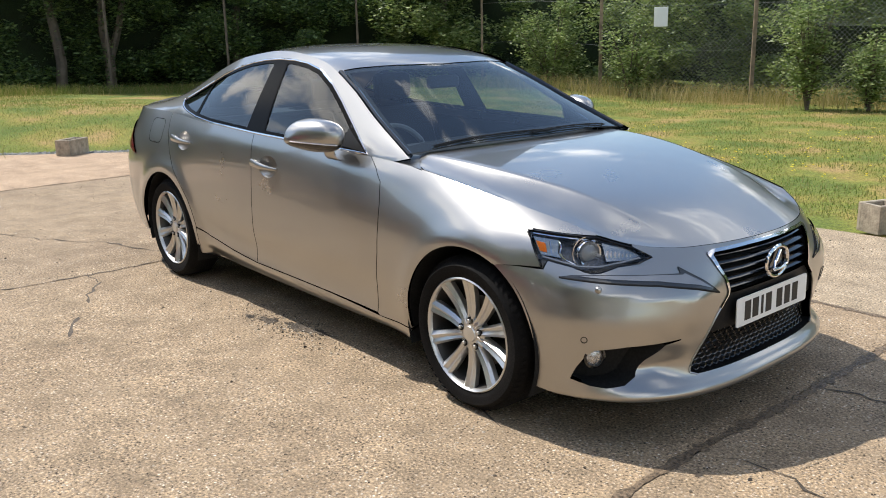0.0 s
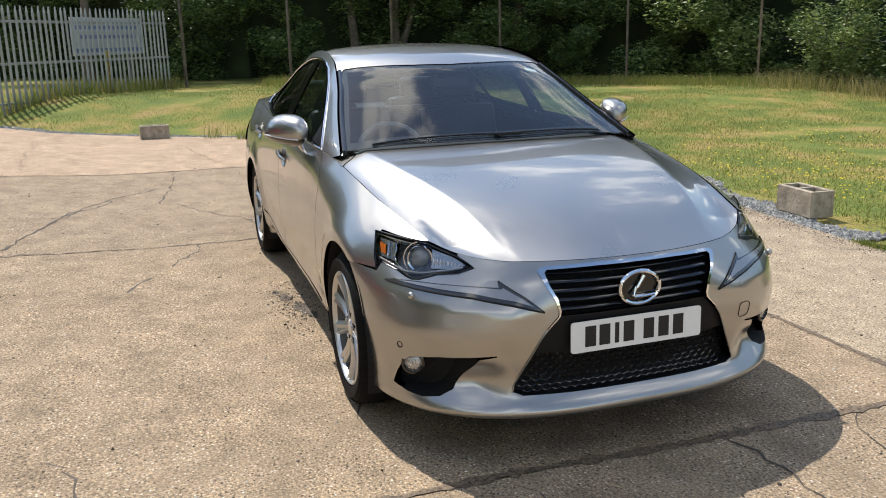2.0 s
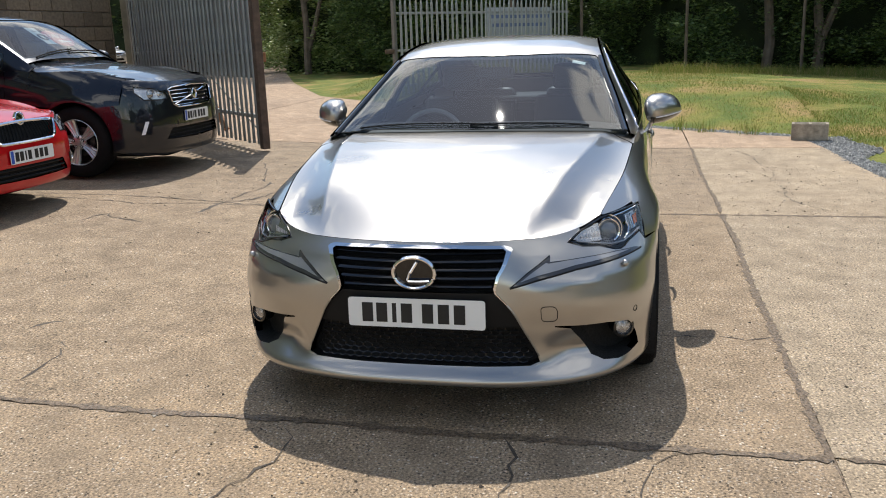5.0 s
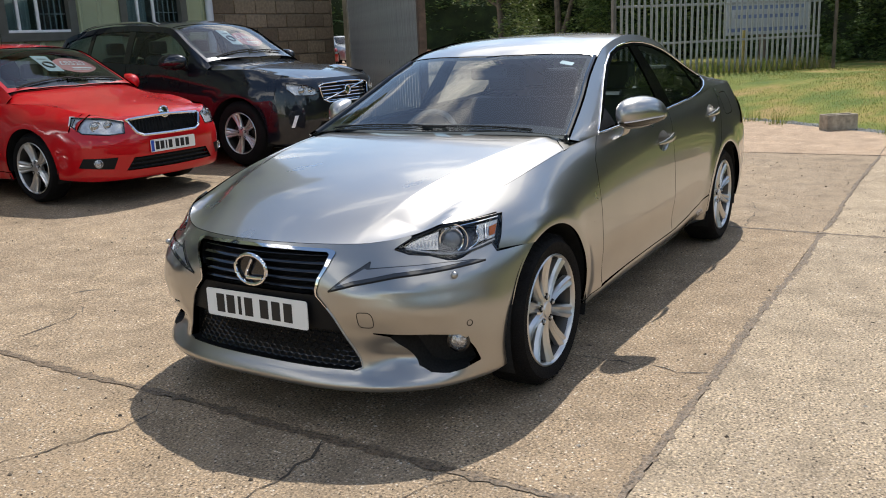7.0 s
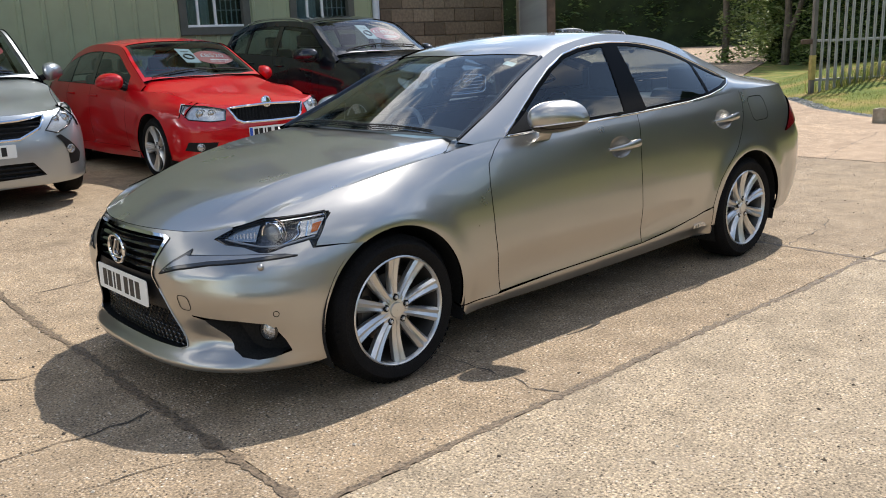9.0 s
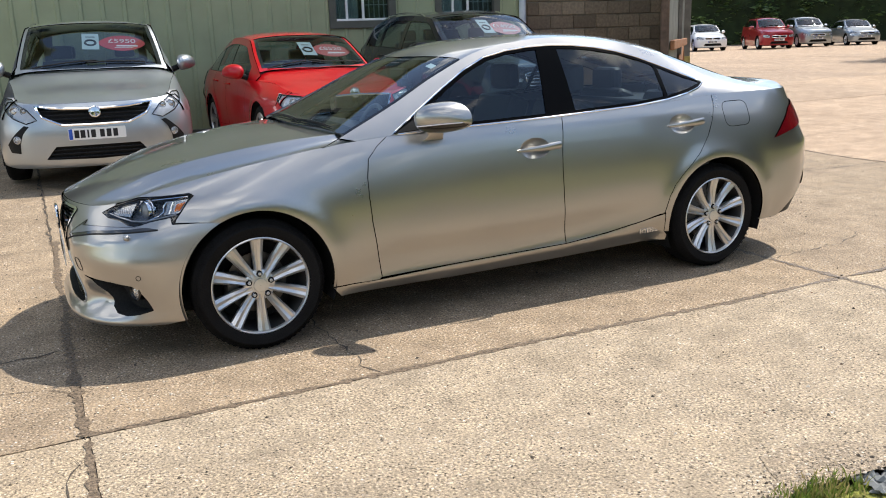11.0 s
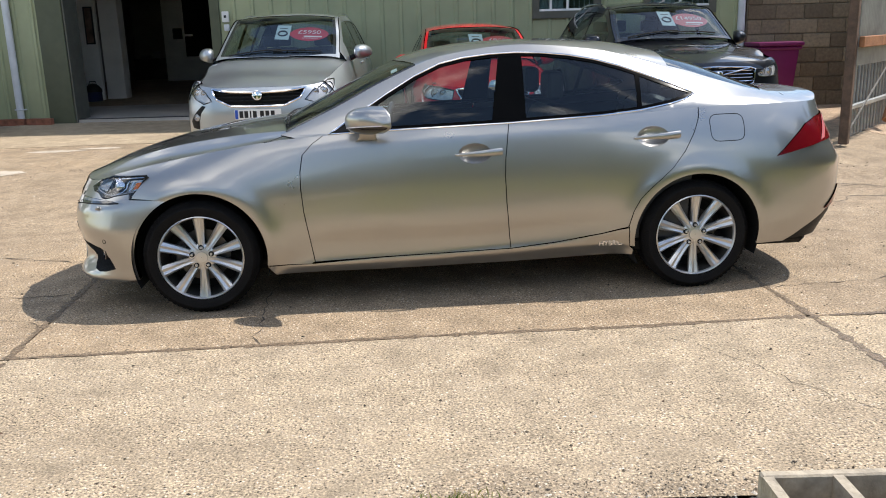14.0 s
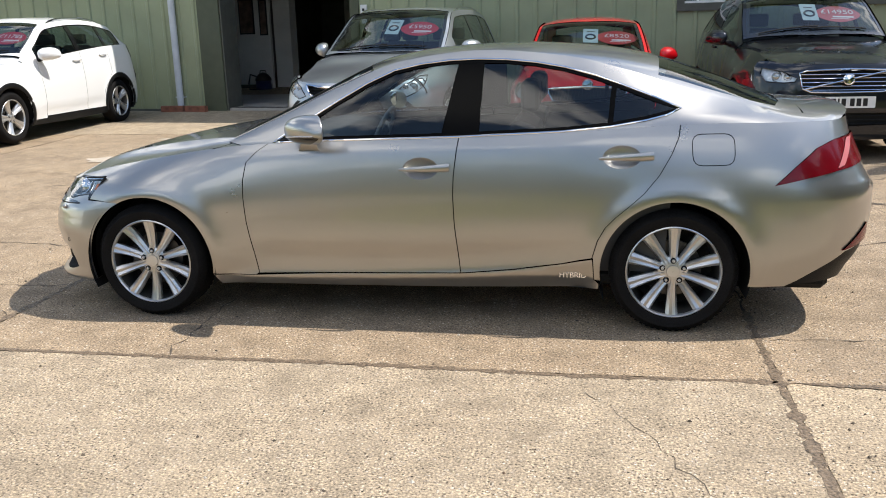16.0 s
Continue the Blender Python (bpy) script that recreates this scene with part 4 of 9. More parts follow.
        patch("rear_corner", TAIL, cn, P, car, step=0.02, off=-0.001)
    # --- rear bumper, diffuser, boot ---
    def tbk(x, z):
        return (float(S.tail_back(x, z)), z)
    edge = ([(0.0, 0.825), (0.50, 0.825)] + [tbk(-2.26, 0.829), tbk(-2.149, 0.816), tbk(-2.0, 0.789), tbk(-1.845, 0.757), tbk(-1.742, 0.706)]
            + [tbk(x, z) for x, z in S.arch_line(S.axle_r, 124.6, 190, 24)] + [tbk(-1.93, 0.252), tbk(-1.99, 0.282), tbk(-2.10, 0.345), tbk(-2.22, 0.415), tbk(-2.34, 0.445), (0.6, 0.45), (0.0, 0.45)])
    patch("rear_bumper", TAIL, edge + [(-a, b) for a, b in edge[::-1]][1:-1], P, car, step=0.04)
    low = [(0.0, 0.45), (0.6, 0.45), tbk(-2.34, 0.445), tbk(-2.22, 0.415), tbk(-2.10, 0.345), tbk(-1.99, 0.282), tbk(-1.96, 0.262), tbk(-2.2, 0.262), (0.6, 0.25), (0.0, 0.25)]
    patch("diffuser", TAIL, low + [(-a, b) for a, b in low[::-1]][1:-1], M["black_plastic"], car, step=0.04, off=-0.004, label="black plastic rear diffuser")
    face = [(0.0, 0.83), (0.52, 0.83), (0.55, 1.04), (0.60, 1.058), (0.0, 1.092)]
    patch("boot_face", TAIL, face + [(-a, b) for a, b in face[::-1]][1:-1], P, car, step=0.05)
    # --- upper skin: roof and pillars with the openings of the screens ---
    ry = lambda x, d=0.0: float(S.rail_y(x)) - d
    ws = [(0.965, 0.0), (0.955, 0.25), (0.93, 0.45), (0.905, 0.66), (0.885, 0.715)] + [(x, ry(x, 0.022)) for x in np.linspace(0.82, 0.2, 10)] + [(0.165, 0.553), (0.215, 0.40), (0.265, 0.2), (0.285, 0.0)]
    ws = ws + [(a, -b) for a, b in ws[::-1]][1:-1]
    rw = [(-1.345, 0.0), (-1.335, 0.3), (-1.32, 0.50)] + [(x, ry(x, 0.07)) for x in np.linspace(-1.42, -1.80, 6)] + [(-1.90, 0.50), (-1.945, 0.35), (-1.965, 0.0)]
    rw = rw + [(a, -b) for a, b in rw[::-1]][1:-1]
    out_r = [(0.93, ry(0.93))] + [(x, ry(x)) for x in np.linspace(0.85, -2.02, 40)] + [(-2.03, 0.3), (-2.03, 0.0)]
    in_r = [(0.885, 0.715)] + [(x, ry(x, 0.022)) for x in np.linspace(0.82, 0.2, 10)] + [(0.165, 0.553), (0.215, 0.40), (0.265, 0.2), (0.285, 0.0)]
    ro = out_r + [(a, -b) for a, b in out_r[::-1]][1:] + [(a, -b) for a, b in in_r] + in_r[::-1][1:]
    patch("roof", UPPER(), ro, P, car, holes=[rw], step=0.05, flange=0.003)
    patch("windscreen", UPPER(0.003), ws, M["screen"], car, step=0.06, flange=0, label="large raked windscreen")
    patch("rear_window", UPPER(0.003), rw, M["privacy"], car, step=0.06, flange=0, label="dark rear window")
    rim = shrink(ws, 0.035)
    rim_low = [(x - (0.03 if x > 0.8 else 0.0), y) for x, y in rim]
    patch("screen_band", UPPER(0.007), ws, M["gap"], car, holes=[rim_low], step=0.05, flange=0)
    patch("rear_band", UPPER(0.007), rw, M["gloss_black"], car, holes=[shrink(rw, 0.05)], step=0.05, flange=0)
    for sg in (1, -1):
        raw("screen_trim", *tube([(x, sg * (ry(x, 0.021)), float(S.upper(x, ry(x, 0.021))) - 0.001) for x in np.linspace(0.90, 0.17, 16)], 0.0135, 8), M["gloss_black"], car)
    bl = [(-2.0285, 0.0), (-2.0285, 0.3), (-2.0285, 0.618), (-2.12, 0.616), (-2.16, 0.636), (-2.20, 0.580), (-2.23, 0.522), (-2.252, 0.462), (-2.272, 0.34), (-2.282, 0.15), (-2.283, 0.0)]
    patch("boot_lid", lambda x, y: (x, y, S.upper(x, y) + 0.006 * ease(-2.15, -2.28, x)), bl + [(a, -b) for a, b in bl[::-1]][1:-1], P, car, step=0.05)
    # --- bonnet ---
    hood = [(float(S.lip_x(y)) - 0.003, y) for y in np.linspace(0, 0.651, 24)] + [(x, float(S.top_y(x)) - 0.004) for x in np.linspace(1.872, 1.08, 24)] + [(1.035, 0.765), (0.99, 0.745), (0.95, 0.71), (0.885, 0.665), (0.91, 0.5), (0.93, 0.3), (0.94, 0.0)]
    hood = [(x, 0.5 * y / float(S.ridge_y(x))) for x, y in hood]               # rows run along the ridge
    patch("bonnet", lambda x, w: (x, 2 * w * S.ridge_y(x), S.bonnet(x, 2 * w * S.ridge_y(x))), hood + [(a, -b) for a, b in hood[::-1]][1:-1], P, car, step=0.02, flange=0.010, out=(1.4, 0.0, -8.0))
    patch("sticker", UPPER(0.008), round_poly([(0.270, 0.435), (0.270, 0.505), (0.305, 0.505), (0.305, 0.435)], 0.006), M["sticker"], car, step=0.03, flange=0, label="small pale sticker inside the windscreen")
    # cowl and wipers
    cw = [(1.0, 0.0), (0.99, 0.4), (0.96, 0.70), (0.86, 0.70), (0.88, 0.4), (0.90, 0.0)]
    patch("cowl", lambda x, y: (x, y, S.bonnet(x, y) - 0.035), cw + [(a, -b) for a, b in cw[::-1]][1:-1], M["black_plastic"], car, step=0.08)
    for y0, y1, x0, x1 in ((-0.60, 0.12, 0.912, 0.948), (-0.02, 0.56, 0.950, 0.915)):
        wp = new("wiper")
        wp.parent = car
        arm = [(x0 + (x1 - x0) * t, y0 + (y1 - y0) * t, float(S.upper(x0 + (x1 - x0) * t, y0 + (y1 - y0) * t)) + 0.006 + 0.003 * math.sin(math.pi * t)) for t in np.linspace(0, 1, 12)]
        raw("wiper_arm", *tube(arm, 0.003, 6), M["black_plastic"], wp)
        bl2 = [(p[0] - 0.012, p[1], float(S.upper(p[0] - 0.012, p[1])) + 0.004) for p in arm]
        raw("wiper_blade", *tube(bl2, 0.003, 6), M["gap"], wp)
    # --- nose ---
    top = [(float(S.nose_at(y, S.lip_z(y))), float(S.lip_z(y))) for y in np.linspace(0, 0.58, 16)]
    arch = [(float(S.nose_back(x, z)), z) for x, z in S.arch_line(S.axle_f, 64, -18, 24)]
    edge = top + [(0.706, 0.722), (0.650, 0.690)] + lamp[5:] + [(float(S.nose_back(1.66, 0.648)), 0.648)] + arch + [(1.0, 0.190), (0.75, 0.183), (0.5, 0.178), (0.0, 0.178)]
    grille = [(0.0, 0.698), (0.25, 0.697), (0.44, 0.690), (0.455, 0.680), (0.36, 0.595), (0.322, 0.545), (0.330, 0.52), (0.455, 0.285), (0.462, 0.262), (0.43, 0.250), (0.25, 0.247), (0.0, 0.246)]
    fog0 = FOG
    full = lambda e: e + [(-a, b) for a, b in e[::-1]][1:-1]
    gf = full(grille)

    patch("front_bumper", BUMPER, full(edge), P, car, holes=[gf, fog0, [(-a, b) for a, b in fog0]], step=0.019, flange=0.03)
    gr = new("grille")
    gr.parent = car
    tagged(gr, "dark spindle-shaped grille with chrome edge")
    for sg in (1, -1):
        band = [(-0.002, 0.7065), (0.25, 0.7055), (0.448, 0.699), (0.466, 0.691), (0.466, 0.684), (0.424, 0.645), (0.365, 0.592), (0.332, 0.549), (0.327, 0.531), (0.348, 0.49),
                (0.344, 0.49), (0.321, 0.533), (0.326, 0.553), (0.355, 0.594), (0.407, 0.643), (0.441, 0.679), (0.436, 0.688), (0.25, 0.6935), (-0.002, 0.6945)]
        patch("chrome_edge", NOSE(-0.005), mirrored(band, sg), M["chrome"], gr, step=0.012, flange=0.012, label="chrome edge of the grille")
        line2 = [(0.345, 0.49), (0.40, 0.385), (0.455, 0.285), (0.462, 0.262), (0.43, 0.250)]
        pts = []
        for s, z in dense(line2, 0.02, closed=False):
            x, y = S.nose(s * sg, z)
            pts.append((float(x) + 0.001, float(y), z))
        raw("grille_edge", *tube(pts, 0.0035, 6), P, gr)
    patch("grille_back", NOSE(0.055), gf, M["gap"], gr, step=0.06, flange=0)
    v, f = [], []
    rim = dense(gf, 0.03)
    for s, z in rim:
        x, y = S.nose(s, z)
        v += [(float(x) - 0.001, float(y), z), (float(x) - 0.058, float(y) * 0.985, z)]
    n = len(v) // 2
    raw("grille_wall", v, [(2 * i, 2 * ((i + 1) % n), 2 * ((i + 1) % n) + 1, 2 * i + 1) for i in range(n)], M["black_plastic"], gr)
    for z, hw in ((0.672, 0.435), (0.642, 0.405), (0.612, 0.372), (0.582, 0.342), (0.552, 0.318)):
        pts = []
        for s in np.linspace(-hw, hw, 25):
            x, y = S.nose(s, z)
            pts.append((float(x) - 0.020, float(y), z - 0.012 * (abs(s) / hw) ** 2 * 0))
        v, f = tube(pts, 0.011, 8)
        v = [(a - 0.5 * abs(c - z), b, c) for a, b, c in v]
        raw("slat", v, f, M["gloss_black"], gr)
    patch("plate_panel", NOSE(0.012), full([(0.0, 0.530), (0.318, 0.530), (0.395, 0.40), (0.0, 0.395)]), M["black_plastic"], gr, step=0.05)
    cells = []
    hx, hz = 0.036, 0.021
    for row in range(8):
        z = 0.262 + row * hz * 0.86
        for col in range(-14, 15):
            s = (col + 0.5 * (row % 2)) * hx
            if abs(s) > 0.43 - max(0, z - 0.27) * 0.5 or z > 0.396:
                continue
            pts = []
            for a in range(6):
                ss, zz = s + hx * 0.5 * math.sin(a * math.pi / 3 + math.pi / 6 * 0), z + hz * 0.56 * math.cos(a * math.pi / 3)
                x, y = S.nose(ss, zz)
                pts.append((float(x) - 0.03, float(y), zz))
            cells.append(tube(pts, 0.0024, 4, closed=True))
    raw("grille_mesh", *merge(*cells), M["gloss_black"], gr, "black honeycomb mesh")
    em = new("badge")
    em.parent = car
    tagged(em, "chrome oval badge with a slanted bar")
    t = np.linspace(0, 2 * math.pi, 40, endpoint=False)
    raw("badge_ring", *tube([(2.212, 0.078 * math.cos(a), 0.609 + 0.058 * math.sin(a)) for a in t], 0.0075, 8, closed=True), M["chrome"], em)
    v = [(2.203, 0.0, 0.609)] + [(2.203, 0.076 * math.cos(a), 0.609 + 0.056 * math.sin(a)) for a in t]
    raw("badge_disc", v, [(0, i + 1, (i + 1) % 40 + 1) for i in range(40)], M["gloss_black"], em)
    raw("badge_bar", *tube([(2.214, 0.014, 0.651), (2.214, -0.012, 0.610), (2.214, -0.028, 0.584), (2.214, -0.022, 0.577), (2.214, 0.02, 0.577), (2.214, 0.058, 0.580)], 0.007, 8), M["chrome"], em)
    plate(car, pose(2.205, 0, 0.453, 0, -1, 0), blue=False)
    # tow eye cover
    tw = round_poly([(0.462, 0.482), (0.522, 0.482), (0.522, 0.422), (0.462, 0.422)], 0.02)
    ring3 = []
    for s, z in tw:
        x, y, _ = BUMPER(np.array(s), np.array(z))
        ring3.append((float(x) + 0.001, float(y), z))
    raw("tow_cover", *tube(ring3, 0.0014, 4, closed=True), M["gap"], car)
    # black underside and inner blocks
    part("underbody", boxed(-2.2, 2.05, -0.62, 0.62, 0.17, 0.26, bevel=0.03), M["gap"], car, "black underside")
    part("engine_bay", boxed(1.0, 1.92, -0.54, 0.54, 0.25, 0.66, bevel=0.05), M["gap"], car, "black inner engine bay")
    part("boot_inner", boxed(-2.25, -1.55, -0.54, 0.54, 0.25, 0.92, bevel=0.05), M["gap"], car, "black inner boot")
    part("floor_pan", boxed(-1.55, 1.0, -0.80, 0.80, 0.22, 0.30, bevel=0.02), M["gap"], car)
    part("bulkhead", boxed(0.93, 1.0, -0.72, 0.72, 0.28, 0.90, bevel=0.02), M["gap"], car)
    # --- cabin ---
    dash = [(0.90, 0.90), (0.80, 0.945), (0.60, 0.955), (0.45, 0.93), (0.38, 0.87), (0.42, 0.70), (0.60, 0.55), (0.90, 0.5)]
    n = len(dash)
    v = [(x, y, z + (0.02 if (x < 0.62 and z > 0.85 and y < -0.15) else 0)) for y in np.linspace(-0.72, 0.72, 13) for x, z in dash]
    f = [(j * n + i, j * n + (i + 1) % n, (j + 1) * n + (i + 1) % n, (j + 1) * n + i) for j in range(12) for i in range(n)]
    raw("dashboard", v, f, M["dash"], car, "dark moulded dashboard")
    st = new("steering_wheel")
    st.parent, st.matrix_basis = car, pose(0.36, -0.36, 0.86, 0, -24, 0)
    t = np.linspace(0, 2 * math.pi, 36, endpoint=False)
    raw("wheel_rim", *tube([(0, 0.185 * math.cos(a), 0.185 * math.sin(a)) for a in t], 0.015, 8, closed=True), M["trim_grey"], st)
    part("wheel_hub", boxed(-0.02, 0.05, -0.08, 0.08, -0.06, 0.06, bevel=0.02), M["dash"], st)
    for a in (0, 180, 270):
        ca, sa = math.cos(radians(a)), math.sin(radians(a))
        raw("wheel_spoke", *tube([(0, 0.06 * ca, 0.06 * sa), (0, 0.18 * ca, 0.18 * sa)], 0.016, 6, flat=0.5), M["dash"], st)
    for x0, y0, hd in ((-0.22, -0.37, 1), (-0.22, 0.37, 1), (-1.08, -0.36, 0), (-1.08, 0.36, 0)):
        sv = new("seat")
        sv.parent, sv.matrix_basis = car, pose(x0, y0, 0.30)
        tagged(sv, "dark leather seat with headrest")
        part("cushion", boxed(-0.25, 0.30, -0.25, 0.25, 0.05, 0.24, bevel=0.06, seg=3), M["seat"], sv)
        bm = boxed(-0.09, 0.07, -0.245, 0.245, 0.0, 0.66, bevel=0.06, seg=3)
        bmesh.ops.rotate(bm, verts=bm.verts, cent=(0, 0, 0), matrix=Matrix.Rotation(radians(-20), 3, "Y"))
        bmesh.ops.translate(bm, verts=bm.verts, vec=(-0.20, 0, 0.12))
        part("backrest", bm, M["seat"], sv)
        bm = boxed(-0.05, 0.05, -0.13, 0.13, 0.0, 0.17, bevel=0.045, seg=3)
        bmesh.ops.translate(bm, verts=bm.verts, vec=(-0.44 if hd else -0.42, 0, 0.78 if hd else 0.72))
        part("headrest", bm, M["seat"], sv)
    part("rear_shelf", boxed(-1.85, -1.35, -0.60, 0.60, 0.95, 0.99, bevel=0.01), M["dash"], car)
    patch("headlining", UPPER(0.03), [(0.15, 0.5), (-1.3, 0.5), (-1.3, -0.5), (0.15, -0.5)], M["trim_grey"], car, step=0.12, flange=0)
    part("rear_mirror", boxed(0.26, 0.29, -0.11, 0.11, 1.20, 1.265, bevel=0.012), M["dash"], car)
    # script on the sill
    tm = text_mesh("sill_script", "HYBRID", 0.040, M["chrome"], car, pose(-0.905, 0, 0.288, 90, 0, 180), 0.001, "chrome lettering on the sill")
    tm.location.y = float(S.side(-0.905, 0.288)) + 0.006
    return car


M["satin_black"] = plain("satin_black", (0.003, 0.003, 0.003), 0.15, ior=1.12)
M["sticker"] = plain("pale_sticker", (0.62, 0.70, 0.64), 0.5)
M["lamp_smoke"] = plain("smoked_lens", (0.045, 0.046, 0.05), 0.12, coat=1.0)
M["lamp_back"] = plain("lamp_housing", (0.55, 0.55, 0.56), 0.3, metal=0.3, vary=0.06, scale=30)
M["lamp_dark"] = plain("dark_lamp_housing", (0.10, 0.10, 0.105), 0.25, metal=0.5, vary=0.3, scale=40)
M["lamp_strip"] = plain("grey_light_strip", (0.30, 0.31, 0.33), 0.2, metal=0.4, coat=1.0)
M["reflector"] = plain("lamp_reflector", (0.50, 0.49, 0.47), 0.25, metal=0.95, vary=0.06, scale=60, grain=0.15, grain_scale=60)
M["projector"] = plain("projector_lens", (0.22, 0.23, 0.24), 0.05, coat=1.0)
saloon()

# ---- ground, yard, grass ----
GROUND = spline([-60, -30, -9.8, -6, -4, -1.5, 0, 60], [0.45, 0.45, 0.21, 0.15, 0.12, 0.0, 0.0, 0.0])


# the last points add unseen yard, so the car doors reflect pale ground
edge_line = [(-14.5, -6.6), (-12.6, -4.6), (-11.0, -3.2), (-10.5, -2.0), (-9.3, -0.3), (-8.3, 0.9), (-7.5, 2.0), (-6.9, 2.9), (-5.6, 3.02), (-4.4, 3.05), (-2.9, 3.16), (-1.4, 3.17), (0.3, 3.03), (0.75, 3.20), (1.75, 3.24), (1.55, 4.2), (1.0, 6.0), (0.35, 8.5), (0.3, 11.0), (14.0, 11.2)]


def ground_z(x, y):
    """Height of the earth; the yard lies a little above it, and the lawn swells beyond the yard's far end."""
    d = float(np.interp(y, [p[1] for p in edge_line[:8]], [p[0] for p in edge_line[:8]])) - x
    return float(GROUND(y)) - 0.03 + float(ease(0.0, 4.5, d) * (0.25 + 0.20 * ease(6, 1, y)) * ease(-8.5, -5, y))


def concrete(name, tone):
    """Worn concrete with exposed stones, stains at two scales and a rough relief."""
    m, n, l, b = nodes_of(name)
    t = n.new("ShaderNodeTexCoord")
    geo = n.new("ShaderNodeNewGeometry")
    big, mid, fine = n.new("ShaderNodeTexNoise"), n.new("ShaderNodeTexNoise"), n.new("ShaderNodeTexNoise")
    for q, s, d in ((big, 0.55, 5), (mid, 4.5, 9), (fine, 95, 5)):
        q.inputs["Scale"].default_value, q.inputs["Detail"].default_value, q.inputs["Roughness"].default_value = s, d, 0.62
        l.new(geo.outputs["Position"], q.inputs["Vector"])
    st = n.new("ShaderNodeTexVoronoi")
    st.inputs["Scale"].default_value, st.inputs["Randomness"].default_value = 84.0, 1.0
    l.new(geo.outputs["Position"], st.inputs["Vector"])
    st2 = n.new("ShaderNodeTexVoronoi")
    st2.inputs["Scale"].default_value = 95.0
    l.new(geo.outputs["Position"], st2.inputs["Vector"])
    base = ramp(n, [(0.30, tuple(c * 0.72 for c in tone)), (0.5, tone), (0.70, tuple(c * 1.24 for c in tone))])
    l.new(mid.outputs["Fac"], base.inputs["Fac"])
    stain = ramp(n, [(0.30, (0.84, 0.82, 0.80)), (0.55, (1.0, 1.0, 1.0)), (0.75, (1.10, 1.07, 1.02))])
    l.new(big.outputs["Fac"], stain.inputs["Fac"])
    m1 = n.new("ShaderNodeMixRGB")
    m1.blend_type, m1.inputs["Fac"].default_value = "MULTIPLY", 1.0
    l.new(base.outputs["Color"], m1.inputs["Color1"])
    l.new(stain.outputs["Color"], m1.inputs["Color2"])
    # stones: some pale, some dark or brown
    sep = n.new("ShaderNodeSeparateColor")
    l.new(st.outputs["Color"], sep.inputs["Color"])
    stone = ramp(n, [(0.0, (0.05, 0.04, 0.03)), (0.07, (0.12, 0.09, 0.065)), (0.14, (0.30, 0.235, 0.165)), (0.55, (0.42, 0.34, 0.26)), (0.85, (0.52, 0.44, 0.35)), (1.0, (0.74, 0.68, 0.59))])
    l.new(sep.outputs["Red"], stone.inputs["Fac"])
    core = ramp(n, [(0.30, 1.0), (0.52, 0.0)])
    l.new(st.outputs["Distance"], core.inputs["Fac"])
    bare = ramp(n, [(0.38, 0.22), (0.60, 1.0)])
    l.new(mid.outputs["Fac"], bare.inputs["Fac"])
    mul = n.new("ShaderNodeMath")
    mul.operation = "MULTIPLY"
    some = ramp(n, [(0.40, 0.0), (0.50, 1.0)])                             # the rest of the stones lie under the mortar
    l.new(sep.outputs["Green"], some.inputs["Fac"])
    seen = n.new("ShaderNodeMath")
    seen.operation = "MULTIPLY"
    l.new(core.outputs["Color"], seen.inputs[0])
    l.new(some.outputs["Color"], seen.inputs[1])
    l.new(seen.outputs["Value"], mul.inputs[0])
    l.new(bare.outputs["Color"], mul.inputs[1])
    m2 = n.new("ShaderNodeMixRGB")
    l.new(mul.outputs["Value"], m2.inputs["Fac"])
    l.new(m1.outputs["Color"], m2.inputs["Color1"])
    l.new(stone.outputs["Color"], m2.inputs["Color2"])
    grit = ramp(n, [(0.34, (0.15, 0.13, 0.115)), (0.43, (0.82, 0.81, 0.79)), (0.54, (1.12, 1.11, 1.09)), (0.64, (2.0, 1.94, 1.85))])
    l.new(fine.outputs["Fac"], grit.inputs["Fac"])
    m3 = n.new("ShaderNodeMixRGB")
    m3.blend_type = "MULTIPLY"
    patchy = n.new("ShaderNodeTexNoise")                                   # trowelled patches beside rough ones
    patchy.inputs["Scale"].default_value, patchy.inputs["Detail"].default_value = 2.6, 6
    l.new(geo.outputs["Position"], patchy.inputs["Vector"])
    rough = ramp(n, [(0.38, 0.68), (0.58, 1.0)])
    l.new(patchy.outputs["Fac"], rough.inputs["Fac"])
    l.new(rough.outputs["Color"], m3.inputs["Fac"])
    l.new(m2.outputs["Color"], m3.inputs["Color1"])
    l.new(grit.outputs["Color"], m3.inputs["Color2"])
    # small dark pits
    sep2 = n.new("ShaderNodeSeparateColor")
    l.new(st2.outputs["Color"], sep2.inputs["Color"])
    few = ramp(n, [(0.055, 1.0), (0.07, 0.0)])
    l.new(sep2.outputs["Red"], few.inputs["Fac"])
    dot = ramp(n, [(0.30, 1.0), (0.48, 0.0)])
    l.new(st2.outputs["Distance"], dot.inputs["Fac"])
    pit = n.new("ShaderNodeMath")
    pit.operation = "MULTIPLY"
    l.new(few.outputs["Color"], pit.inputs[0])
    l.new(dot.outputs["Color"], pit.inputs[1])
    m5 = n.new("ShaderNodeMixRGB")
    m5.blend_type, m5.inputs["Color2"].default_value = "MULTIPLY", (0.22, 0.20, 0.18, 1)
    l.new(pit.outputs["Value"], m5.inputs["Fac"])
    l.new(m3.outputs["Color"], m5.inputs["Color1"])
    m3 = m5
    # slabs differ a little
    oi = n.new("ShaderNodeObjectInfo")
    sl = ramp(n, [(0.0, (0.90, 0.90, 0.91)), (1.0, (1.08, 1.06, 1.03))])
